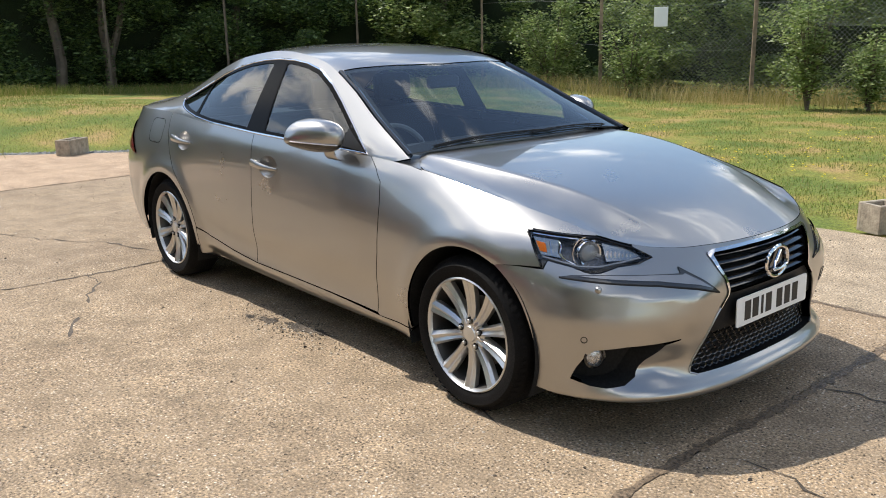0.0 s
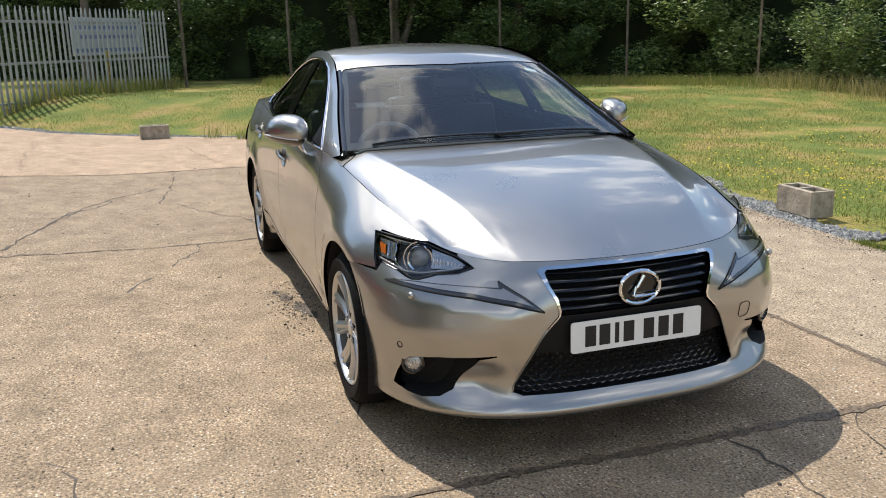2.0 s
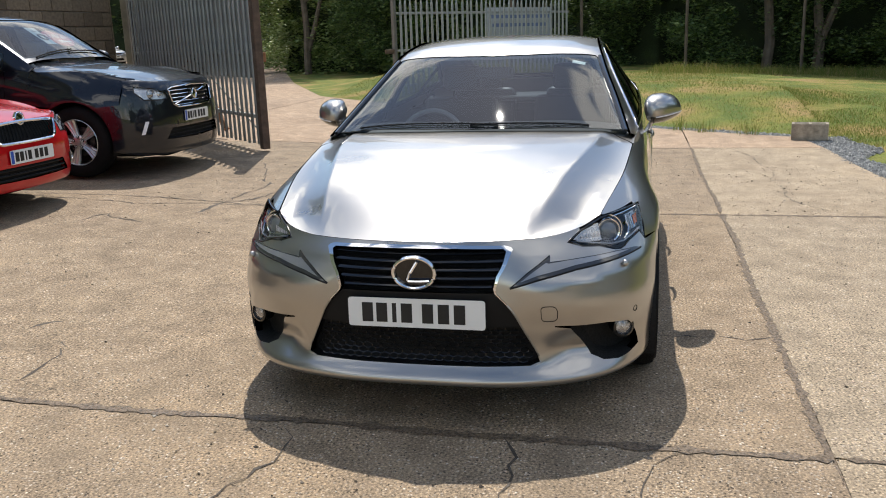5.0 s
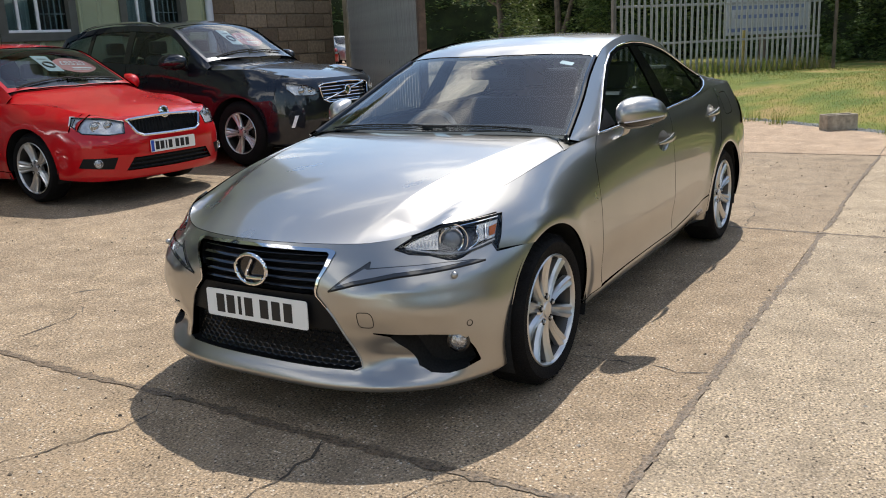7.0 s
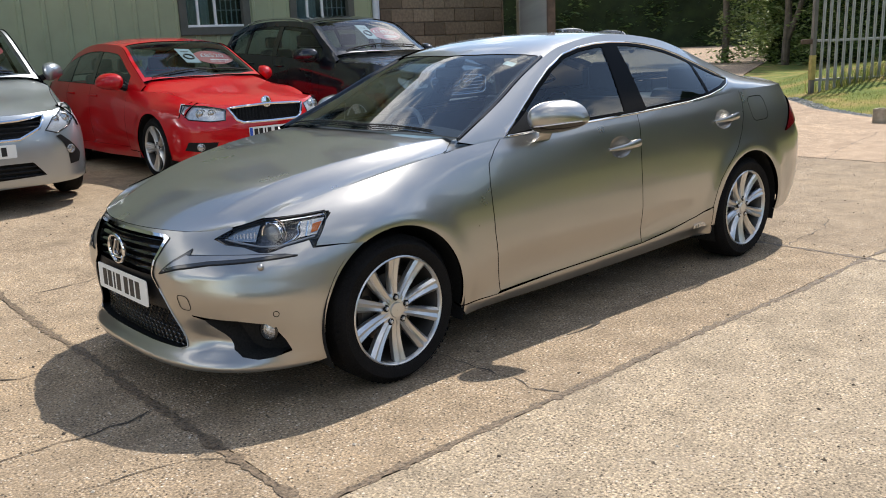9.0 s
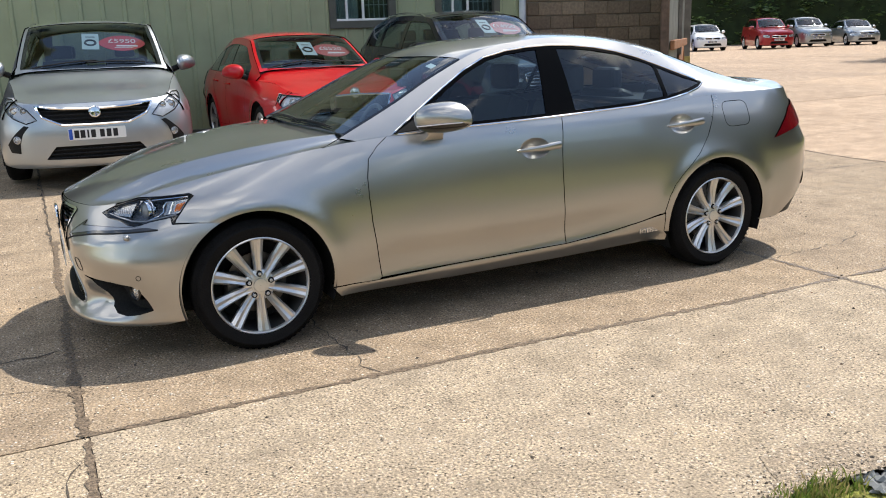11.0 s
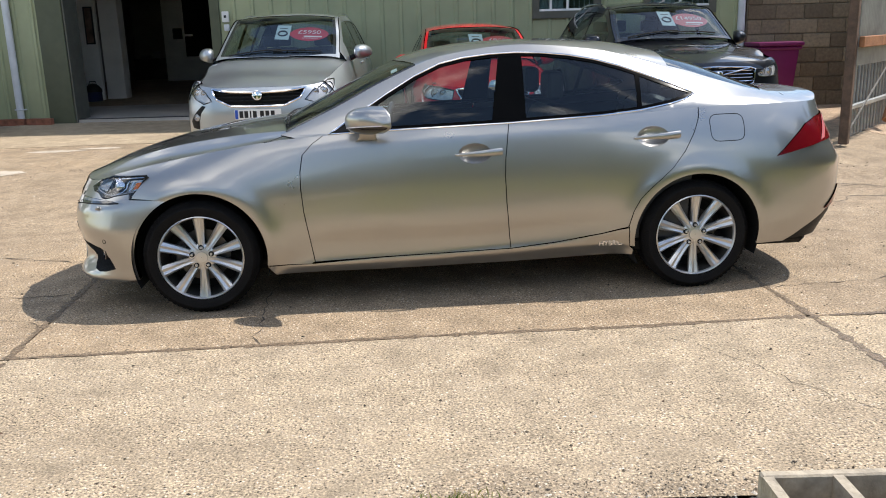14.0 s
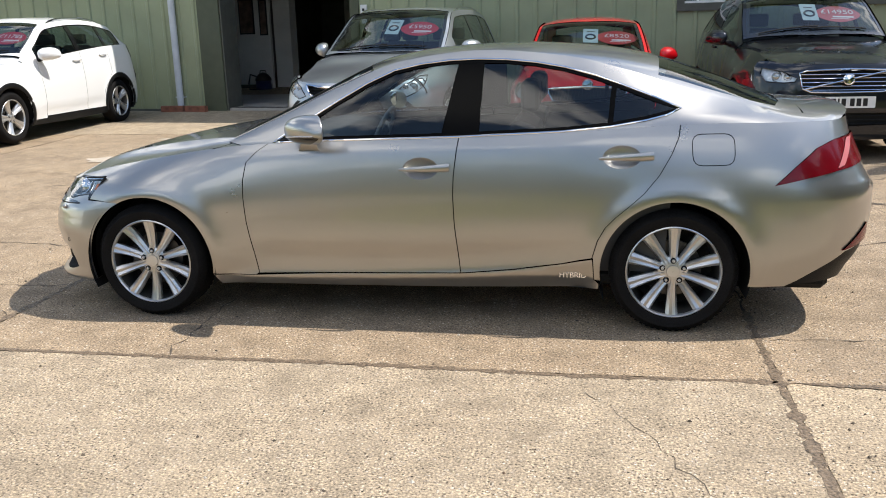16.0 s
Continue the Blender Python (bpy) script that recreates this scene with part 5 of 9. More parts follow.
    l.new(oi.outputs["Random"], sl.inputs["Fac"])
    m4 = n.new("ShaderNodeMixRGB")
    m4.blend_type, m4.inputs["Fac"].default_value = "MULTIPLY", 1.0
    l.new(m3.outputs["Color"], m4.inputs["Color1"])
    l.new(sl.outputs["Color"], m4.inputs["Color2"])
    l.new(m4.outputs["Color"], b.inputs["Base Color"])
    b.inputs["Roughness"].default_value = 0.88
    add = n.new("ShaderNodeMath")
    add.operation = "ADD"
    l.new(mul.outputs["Value"], add.inputs[0])
    l.new(fine.outputs["Fac"], add.inputs[1])
    k = n.new("ShaderNodeBump")
    k.inputs["Strength"].default_value, k.inputs["Distance"].default_value = 0.7, 0.007
    l.new(add.outputs["Value"], k.inputs["Height"])
    l.new(k.outputs["Normal"], b.inputs["Normal"])
    return m


def earth(name, stops, scale):
    m, n, l, b = nodes_of(name)
    geo = n.new("ShaderNodeNewGeometry")
    a, c = n.new("ShaderNodeTexNoise"), n.new("ShaderNodeTexNoise")
    a.inputs["Scale"].default_value, a.inputs["Detail"].default_value = scale, 8
    c.inputs["Scale"].default_value, c.inputs["Detail"].default_value = scale * 45, 3
    l.new(geo.outputs["Position"], a.inputs["Vector"])
    l.new(geo.outputs["Position"], c.inputs["Vector"])
    r = ramp(n, stops)
    l.new(a.outputs["Fac"], r.inputs["Fac"])
    g = ramp(n, [(0.35, (0.6, 0.6, 0.55)), (0.65, (1.3, 1.3, 1.2))])
    l.new(c.outputs["Fac"], g.inputs["Fac"])
    mm = n.new("ShaderNodeMixRGB")
    mm.blend_type, mm.inputs["Fac"].default_value = "MULTIPLY", 1.0
    l.new(r.outputs["Color"], mm.inputs["Color1"])
    l.new(g.outputs["Color"], mm.inputs["Color2"])
    l.new(mm.outputs["Color"], b.inputs["Base Color"])
    b.inputs["Roughness"].default_value = 0.95
    k = n.new("ShaderNodeBump")
    k.inputs["Strength"].default_value, k.inputs["Distance"].default_value = 0.8, 0.03
    l.new(c.outputs["Fac"], k.inputs["Height"])
    l.new(k.outputs["Normal"], b.inputs["Normal"])
    return m


M["concrete"] = concrete("worn_concrete", (0.345, 0.276, 0.192))
M["old_slab"] = concrete("old_pinkish_concrete", (0.385, 0.278, 0.190))
M["brown_slab"] = concrete("browner_concrete", (0.276, 0.209, 0.139))
M["turf"] = earth("mown_turf", [(0.34, (0.105, 0.150, 0.022)), (0.47, (0.165, 0.190, 0.030)), (0.56, (0.25, 0.215, 0.048)), (0.68, (0.34, 0.235, 0.095))], 1.1)
M["joint"] = plain("joint_filling", (0.150, 0.108, 0.070), 0.95, vary=0.75, scale=75, grain=0.8, grain_scale=120)
M["crack"] = plain("crack_dirt", (0.075, 0.058, 0.042), 0.95, vary=0.5, scale=9)

# the earth: one sheet to the horizon
gx = np.concatenate([[-400, -150, -80, -50, -40, -34, -28, -24], np.arange(-21, -6.5, 0.5), [-4, 0, 4, 8, 12, 16, 24, 40, 80, 150, 400]])
gy = np.concatenate([[-400, -150, -80, -60], np.arange(-40, -12, 3.0), np.arange(-12, 1, 0.5), np.arange(2, 30, 4.0), [40, 80, 150, 400]])
v = [(x, y, ground_z(x, y)) for y in gy for x in gx]
k = len(gx)
tagged(raw("ground", v, [(j * k + i, j * k + i + 1, (j + 1) * k + i + 1, (j + 1) * k + i) for j in range(len(gy) - 1) for i in range(k - 1)], M["turf"]),
       "dry mown grass ground with yellow and green patches", "ground", kind="structure")

# the yard: slabs with joints between them
yard = thing("yard", "worn beige concrete yard of cracked slabs with exposed stones", "pavement", kind="structure")
yard_poly = edge_line + [(14.0, -60.0), (-60.0, -60.0), (-60.0, -22.0), (-30.0, -14.0), (-20.0, -9.5)]
xs = [-60, -40, -26, -18, -14.0, -9.9, -5.85, -1.82, 2.24, 6.3, 10.35, 14.0]
ys = [-60, -40, -28, -20, -14, -10.2, -6.3, 1.46, 5.5, 11.3]


def clip_poly(poly, a, b, lo, hi):
    """Cuts a polygon to lo..hi along axis a."""
    for s, lim in ((1, lo), (-1, -hi)):
        out = []
        for i in range(len(poly)):
            p, q = poly[i - 1], poly[i]
            dp, dq = s * p[a] - lim, s * q[a] - lim
            if (dp >= 0) != (dq >= 0):
                t = dp / (dp - dq)
                out.append(tuple(p[k] + (q[k] - p[k]) * t for k in (0, 1)))
            if dq >= 0:
                out.append(q)
        poly = out
        if not poly:
            return []
    return poly


for i in range(len(xs) - 1):
    for j in range(len(ys) - 1):
        x0, x1, y0, y1 = xs[i] + 0.005, xs[i + 1] - 0.005, ys[j] + 0.005, ys[j + 1] - 0.005
        cell = clip_poly(clip_poly(yard_poly, 0, 0, x0, x1), 1, 1, y0, y1)
        if len(cell) < 3:
            continue
        lift = 0.004 * math.sin(i * 3.1 + j * 1.7)
        big = max(x1 - x0, y1 - y0) > 5
        near = abs((x0 + x1) / 2) < 12 and (y0 + y1) / 2 > -12
        ring = dense(cell, 0.5 if near else 4)
        rnd = random.Random(i * 31 + j)
        if near:                                             # broken, worn edges
            ring = [(a + rnd.uniform(-0.005, 0.004), b + rnd.uniform(-0.005, 0.004)) for a, b in dense(cell, 0.11)]
        patch("slab", lambda a, b, lift=lift: (a, b, GROUND(b) + lift * 0.4), ring, M["old_slab"] if x1 < -5.8 else M["brown_slab"] if y1 < 1.5 and y0 > -10 else M["concrete"], yard, step=0.6 if near else 6.0, flange=0.03, out=(0, 0, -50))
    # joints stay open down to their filling
for nm, x0, x1 in (("joint_filling", -14.0, 14.0),):
    yy = np.linspace(-14, 2.9, 60)
    vv = [(x, y, float(GROUND(y)) - 0.004) for y in yy for x in (-6.5, 14.0)]
    raw(nm, vv, [(2 * i, 2 * i + 1, 2 * i + 3, 2 * i + 2) for i in range(59)], M["joint"], yard, "dark dirt in the joints")


def wander(a, b, seed, amp=0.12, n=None, rough=0.02):
    """A crooked way from a to b."""
    rnd = random.Random(seed)
    a, b = np.array(a, float), np.array(b, float)
    ln = np.linalg.norm(b - a)
    n = n or max(4, int(ln / 0.06))
    t = np.linspace(0, 1, n)
    d = (b - a) / ln
    nrm = np.array([-d[1], d[0]])
    ph = [rnd.uniform(0, 6.28) for _ in range(5)]
    o = sum(amp / (k + 1) * np.sin(t * ln * (0.9 + 1.3 * k) + ph[k]) for k in range(5)) * np.sin(np.pi * np.clip(t * 1.0, 0, 1)) ** 0.4
    o = o + np.array([rnd.uniform(-rough, rough) for _ in t])
    return [tuple(a + d * ln * q + nrm * s) for q, s in zip(t, o)]


def crack(a, b, seed, width=0.012, amp=0.12, material="crack"):
    worn = material == "joint"
    pts = wander(a, b, seed, amp, int(math.dist(a, b) / 0.03) if worn else None, 0.004 if worn else 0.02)
    rnd = random.Random(seed + 5)
    v, f = [], []
    for i, p in enumerate(pts):
        q = np.array(pts[min(i + 1, len(pts) - 1)]) - np.array(pts[max(i - 1, 0)])
        q = q / max(np.linalg.norm(q), 1e-6)
        w = width * ((0.45 + rnd.random() ** 2 * 1.1) if worn else (0.35 + rnd.random() ** 2 * 1.3)) * (0.3 if i in (0, len(pts) - 1) else 1)
        for s in (-1, 1):
            x, y = p[0] - q[1] * w * s * 0.5, p[1] + q[0] * w * s * 0.5
            v.append((x, y, float(GROUND(y)) + (0.0030 if worn else 0.0028)))
    raw("crack", v, [(2 * i, 2 * i + 1, 2 * i + 3, 2 * i + 2) for i in range(len(pts) - 1)], M[material], yard)

# ---- the other cars ----
def family(wb, fo, ro, width, height, r, belt, lip, cowl, screen, roof_end, tail_top, nose_n=2.6, arch=None, rail_in=0.30):
    """The skin of an everyday car from its main sizes. cowl, screen, roof_end, tail_top: (x, z) along the middle."""
    f, b, h = wb / 2 + fo, -wb / 2 - ro, width / 2
    af, ar = wb / 2, -wb / 2
    cx, cz = cowl
    bf, br = belt
    ry = h - rail_in
    xs = [cx + 0.02, (cx + screen[0]) / 2, screen[0], (screen[0] + roof_end[0]) / 2, roof_end[0], (roof_end[0] + tail_top[0]) / 2, tail_top[0], b]
    zs = [cz - 0.03, (cz + screen[1]) / 2 - 0.02, screen[1] - 0.05, height - 0.055, roof_end[1] - 0.05, (roof_end[1] + tail_top[1]) / 2 - 0.03, tail_top[1] - 0.02, tail_top[1] - 0.06]
    return Shape(
        side_w=([f - 0.35, af + 0.33, af + 0.15, af, af - 0.5, 0, ar + 0.5, ar, ar - 0.4], [h - 0.085, h - 0.04, h - 0.02, h - 0.012, h - 0.022, h - 0.02, h - 0.016, h - 0.008, h - 0.012]),
        top_y=([f - 0.35, af, cx, 0, ar, b], [h - 0.235, h - 0.165, h - 0.115, h - 0.075, h - 0.09, h - 0.13]),
        top_z=([f - 0.35, af + 0.1, cx, cx - 0.3, 0, ar, b], [lip + 0.05, lip + 0.13, bf - 0.02, bf, bf + (br - bf) * 0.4, br, br + 0.02]),
        rail_y=(xs, [h - 0.17, ry + 0.09, ry + 0.03, ry, ry, ry + 0.02, ry + 0.03, ry + 0.02]),
        rail_z=(xs, zs),
        mid_z=([cx + 0.16, (cx + screen[0]) / 2 + 0.12, screen[0] + 0.08, screen[0] - 0.25, (screen[0] + roof_end[0]) / 2, roof_end[0], (roof_end[0] + tail_top[0]) / 2, tail_top[0], b],
               [cz - 0.05, (cz + screen[1]) / 2 - 0.01, screen[1] - 0.01, height - 0.015, height, roof_end[1], (roof_end[1] + tail_top[1]) / 2 + 0.01, tail_top[1], tail_top[1] - 0.03]),
        nose_x=([0.16, 0.22, 0.34, 0.50, lip - 0.12, lip, lip + 0.08, lip + 0.16], [f - 0.07, f - 0.02, f - 0.005, f, f - 0.02, f - 0.07, f - 0.20, f - 0.38]),
        nose_w=([0.16, 0.25, 0.5, lip - 0.1, lip, lip + 0.16], [h - 0.06, h - 0.025, h - 0.012, h - 0.02, h - 0.04, h - 0.17]),
        nose_n=([0.2, 0.5, lip - 0.1, lip + 0.1], [nose_n + 0.7, nose_n + 0.7, nose_n + 0.5, nose_n + 0.1]), nose_b=af + 0.05,
        bon_z=([cx - 0.1, cx + 0.1, af, f - 0.4, f - 0.15, f - 0.05], [cz + 0.045, cz + 0.008, (cz + lip) / 2 + 0.06, lip + 0.09, lip + 0.035, lip]),
        ridge_y=([cx, f], [h - 0.27, h - 0.48]),
        lip_z=([0, 0.3, h - 0.35, h - 0.22, h - 0.1], [lip, lip, lip + 0.012, lip + 0.04, lip + 0.09]),
        tail_x=([0.2, 0.35, 0.6, 0.8, tail_top[1] - 0.1, tail_top[1] + 0.1, height], [b + 0.08, b + 0.01, b, b + 0.04, b + 0.08, b + 0.14, b + 0.3]), tail_b=ar - 0.15, tail_n=3.4,
        axle_f=af, axle_r=ar, r=r, arch=arch or r + 0.045, zw=0.62, zlow=0.48)


def everyday_car(name, label, S, paint_mat, m, lamp, grille, intake, fogs, plate_z, cladding=None, rails=False, rim_r=0.22, spokes=10, style="straight",
                 doors=(0.55, -0.42, -1.15), glass_drop=0.07, slats="bars", badge_z=0.7, sign=None, tag_y=0.0, quarter=True, lamp_tint=None, nmirror=1.0, strip=None):
    """A parked car from its skin S at the pose m. lamp, grille, intake, fogs: polygons on the nose."""
    P = paint_mat
    car = thing(name, label, "car", m, group="cars for sale")
    af, ar = S.axle_f, S.axle_r
    full = lambda e: e + [(-a, b) for a, b in e[::-1]][1:-1]
    both = lambda e: e + [(a, -b) for a, b in e[::-1]][1:-1]
    low = cladding or P
    cx = doors[0] + 0.12

    def SIDE(sg, d=0.0):
        return lambda x, z: (x, sg * (S.side(x, z) - d), z)

    def CABIN(sg, d=0.0):
        return lambda x, z: (x, sg * (S.cabin(x, z) - d), z)

    def UPPER(d=0.0):
        return lambda x, y: (x, y, S.upper(x, y) - d)

    def NOSE(d=0.0):
        def f(s, z):
            x, y = S.nose(s, z)
            return x - d, y * (1 - d * 0.3), z
        return f

    def TAIL(s, z):
        x, y = S.tail(s, z)
        return x, y, z
    g, st = 0.003, 0.06
    zt = lambda x: float(S.top_z(x))
    tops = lambda a, b, n=14: [(x, zt(x)) for x in np.linspace(a, b, n)]
    fx = float(S.nose_x(0.5))
    a1 = 58
    wingx = fx - 0.36
    zs = 0.30
    for sg in (1, -1):
        ang_b = math.degrees(math.asin((0.27 - S.r) / S.arch))
        wing = S.arch_line(af, a1, 180 - ang_b, 24) + [(doors[0] + g, 0.27)] + [(doors[0] + g, 0.6), (doors[0] + 0.03, zt(doors[0]) - 0.12), (doors[0] + g, zt(doors[0]) - 0.01)] + tops(doors[0] + 0.02, wingx) + [(wingx - 0.02, S.r + S.arch * math.sin(radians(a1)))]
        patch("front_wing", SIDE(sg), wing, P, car, step=st)
        zq = S.r + S.arch * math.sin(radians(a1))
        patch("wing_front", SIDE(sg, 0.016), [(wingx - 0.06, zq), (wingx + 0.07, zq + 0.03), (wingx + 0.09, zt(wingx + 0.09) - 0.004), (wingx - 0.06, zt(wingx - 0.06) - 0.004)], P, car, step=st)
        fd = patch("front_door", SIDE(sg), [(doors[0] - g, zs), (doors[0] - g, 0.6), (doors[0] + 0.03 - g, zt(doors[0]) - 0.12), (doors[0] - g, zt(doors[0]))] + tops(doors[0] - 0.02, doors[1] + 0.02) + [(doors[1] + g, zt(doors[1])), (doors[1] + g, zs)], P, car, step=st)
        xr = min(doors[2], ar + S.arch * 0.98)
        rd = patch("rear_door", SIDE(sg), [(doors[1] - g, zs), (doors[1] - g, zt(doors[1]))] + tops(doors[1] - 0.02, doors[2] + 0.02) + [(doors[2] + g, zt(doors[2])), (doors[2] + g, 0.82), (ar + S.arch + 0.05, 0.55), (ar + S.arch + 0.035, zs)], P, car, step=st)
        q = [(doors[2] - g, zt(doors[2])), (doors[2] - g, 0.82), (ar + S.arch + 0.044, 0.55), (ar + S.arch + 0.03, 0.27)] + S.arch_line(ar, ang_b, 150, 24) + [(ar - 0.45, 0.62), (ar - 0.62, 0.66), (ar - 0.62, zt(ar - 0.62))] + tops(ar - 0.6, doors[2] - 0.02)
        patch("rear_wing", SIDE(sg), q, P, car, step=st)
        patch("sill", SIDE(sg), [(af - S.arch + 0.02, 0.262), (doors[0], 0.262), (doors[0], zs - g), (ar + S.arch + 0.035, zs - g), (ar + S.arch + 0.02, 0.2), (0, 0.185), (af - S.arch + 0.03, 0.2)], low, car, step=st, flange=0.05)
        for hx in (doors[1] + 0.14, doors[2] + 0.16):
            hz = zt(hx) - 0.11
            raw("door_handle", *tube([(hx + 0.1, sg * (float(S.side(hx, hz)) + 0.005), hz), (hx + 0.03, sg * (float(S.side(hx, hz)) + 0.03), hz + 0.003), (hx - 0.08, sg * (float(S.side(hx, hz)) + 0.03), hz + 0.008), (hx - 0.1, sg * (float(S.side(hx, hz)) + 0.008), hz + 0.008)], 0.012, 8), P, car)
        # windows
        xe = ar - 0.30
        zb = lambda x: zt(x) + 0.012
        zr = lambda x: float(S.rail_z(x)) - glass_drop
        lo_x = doors[0] - 0.02
        xs = [x for x in np.linspace(lo_x, xe, 40) if zr(x) > zb(x) + 0.02]
        x0, x1 = max(xs), min(xs)
        panes = [(x0, doors[1] + 0.05), (doors[1] - 0.05, doors[2] + 0.03)] + ([(doors[2] - 0.03, x1)] if quarter else [])
        for a, b in panes:
            t = np.linspace(a, b, 12)
            patch("side_window", CABIN(sg, 0.005), [(x, zb(x)) for x in t] + [(x, zr(x)) for x in t[::-1]], M["privacy"] if a < doors[1] else M["glass"], car, step=0.09, flange=0)
        t = np.linspace(x0, x1, 30)
        whole = [(x, zb(x)) for x in t] + [(x, zr(x)) for x in t[::-1]]
        patch("window_surround", CABIN(sg, 0.002), whole, M["gloss_black"], car, holes=[shrink([(x, zb(x)) for x in np.linspace(a, b, 12)] + [(x, zr(x)) for x in np.linspace(b, a, 12)], 0.006) for a, b in panes], step=0.09)
        cab = [(x, float(S.rail_z(x))) for x in np.linspace(doors[0] + 0.3, ar - 0.62, 36) if float(S.rail_z(x)) > zt(x)] + tops(ar - 0.6, doors[0] + 0.28, 30)
        inner = [p for p in whole]
        patch("roof_side", CABIN(sg), cab, P, car, holes=[shrink(inner, -0.004)], step=st)
        for c in (af, ar):
            ang = np.radians(np.linspace(-20, 200, 28))
            v = [(c + (S.arch + 0.012) * math.cos(a), sg * yy, S.r + (S.arch + 0.012) * math.sin(a)) for yy in (float(S.side(c, S.r + S.arch)) - 0.02, 0.5) for a in ang] + [(c, sg * 0.5, S.r)]
            raw("wheel_housing", v, [(i, i + 1, 29 + i, 28 + i) for i in range(27)] + [(28 + i, 29 + i, 56) for i in range(27)], M["gap"], car)
            wheel(car, c, sg * (float(S.side(c, S.r + S.arch)) - 0.125), S.r, rim_r, 0.21, sg, spokes, style)
            if cladding:
                v, f = tube([(x, sg * (float(S.side(x, z)) + 0.003), z) for x, z in S.arch_line(c, 195, -15, 30, 0.03)], 0.034, 8, flat=0.35)
                raw("arch_trim", v, f, cladding, car, "black plastic arch trim")
        patch("door_lining", SIDE(sg, 0.07), [(doors[0] + 0.1, 0.35), (ar + 0.1, 0.35), (ar + 0.1, zt(ar) - 0.03), (doors[0], zt(doors[0]) - 0.03)], M["dash"], car, step=0.2)
        mir = new("door_mirror")
        mir.parent = car
        mx, mz, my = doors[0] - 0.06, zt(doors[0]) + 0.10, float(S.top_y(doors[0])) + 0.16
        ring = [[(mx + (x - 0.45) * 1.1, sg * (my + (sg * y - 0.92) * 1.15 * nmirror), mz + (z - 1.048) * 1.2 * nmirror) for x, y, z in r] for r in mirror_rings(sg, 0.0, 14, 20)]
        raw("mirror_shell", *skin(ring), P, mir)
        raw("mirror_foot", *tube([(mx + 0.02, sg * (my - 0.17), mz - 0.09), (mx, sg * (my - 0.08), mz - 0.055)], [0.035, 0.03], 8), M["black_plastic"], mir)
        if rails:
            xs = np.linspace(doors[0] - 0.62, ar - 0.15, 16)
            raw("roof_rail", *tube([(x, sg * (float(S.rail_y(x)) - 0.03), float(S.rail_z(x)) + 0.035 - 0.045 * (abs(i - 7.5) / 7.5) ** 6) for i, x in enumerate(xs)], 0.013, 8), M["chrome"], car, "bright metal roof rail")
        hl = new("headlamp")
        hl.parent = car
        lm = mirrored(lamp, sg)
        patch("lamp_lens", NOSE(-0.006), shrink(lm, 0.004), M["lens"], hl, step=0.05, flange=0)
        patch("lamp_back", NOSE(0.02), shrink(lm, -0.012), lamp_tint or M["reflector_soft"], hl, step=0.05, flange=0)
        rim3 = [(float(S.nose(s, z)[0]), float(S.nose(s, z)[1]), z) for s, z in dense(lm, 0.04)]
        raw("lamp_seal", *tube(rim3, 0.006, 5, closed=True), M["gloss_black"], hl)
        c2 = np.mean(np.array(lamp), 0)
        for dsx, rr in ((0.0, 0.05), (-0.11, 0.04)):
            x, y = S.nose(sg * (c2[0] + dsx), c2[1])
            rot = Vector((0, 1, 0)).rotation_difference(Vector((0.94, sg * 0.3, 0.05))).to_matrix()
            v, f = lathe([(rr, -0.02), (rr, 0.0), (rr * 0.85, 0.006), (rr * 0.75, -0.004), (rr * 0.4, 0.008), (0.001, 0.012)], 20)
            raw("lamp_reflector", [np.array(rot @ Vector(p)) + np.array([float(x) - 0.02, float(y), c2[1]]) for p in v], f, M["reflector"], hl)
        for fg in fogs:
            patch("fog_panel", NOSE(-0.002), mirrored(fg, sg), M["black_plastic"], car, step=0.05, flange=0.004)
            c3 = np.mean(np.array(fg), 0)
            x, y = S.nose(sg * c3[0], c3[1])
            rot = Vector((0, 1, 0)).rotation_difference(Vector((0.9, sg * 0.4, 0))).to_matrix()
            v, f = lathe([(0.038, -0.02), (0.038, 0.010), (0.031, 0.012), (0.028, 0.004), (0.001, 0.010)], 18)
            raw("fog_lamp", [np.array(rot @ Vector(p)) + np.array([float(x) + 0.004, float(y), c3[1]]) for p in v], f, M["fog"], car)
        if strip:
            patch("light_strip", NOSE(-0.004), mirrored(strip, sg), M["white_lens"], car, step=0.04, flange=0.003)
        tb = lambda x, z: (float(S.tail_back(x, z)) * sg, z)
        zl = float(S.top_z(ar - 0.5))
        patch("tail_lamp", TAIL, [tb(ar - 0.52, zl - 0.02), (sg * 0.62, zl), (sg * 0.62, zl - 0.24), tb(ar - 0.62, zl - 0.2)], M["red_lens"], car, step=0.06, off=0.006)
    edge = [(0.0, zl - 0.02), (0.9, zl - 0.02)] + [(float(S.tail_back(ar - 0.63, z)), z) for z in (zl - 0.02, 0.66)] + [(float(S.tail_back(ar - 0.45, 0.62)), 0.62)] + [(float(S.tail_back(x, z)), z) for x, z in S.arch_line(ar, 150, 188, 8)] + [(0.8, 0.25), (0.0, 0.25)]
    patch("rear_bumper", TAIL, full(edge), P, car, step=0.08)
    ry = lambda x, d=0.0: float(S.rail_y(x)) - d
    nodes = np.linspace(0.05, 0.95, 6)
    c_x, s_x, e_x, t_x = FAMILY[S]
    ws = [(c_x, 0.0), (c_x - 0.03, 0.4)] + [(x, ry(x, 0.045)) for x in np.linspace(c_x - 0.13, s_x + 0.02, 8)] + [(s_x + 0.03, ry(s_x) - 0.12), (s_x + 0.10, 0.0)]
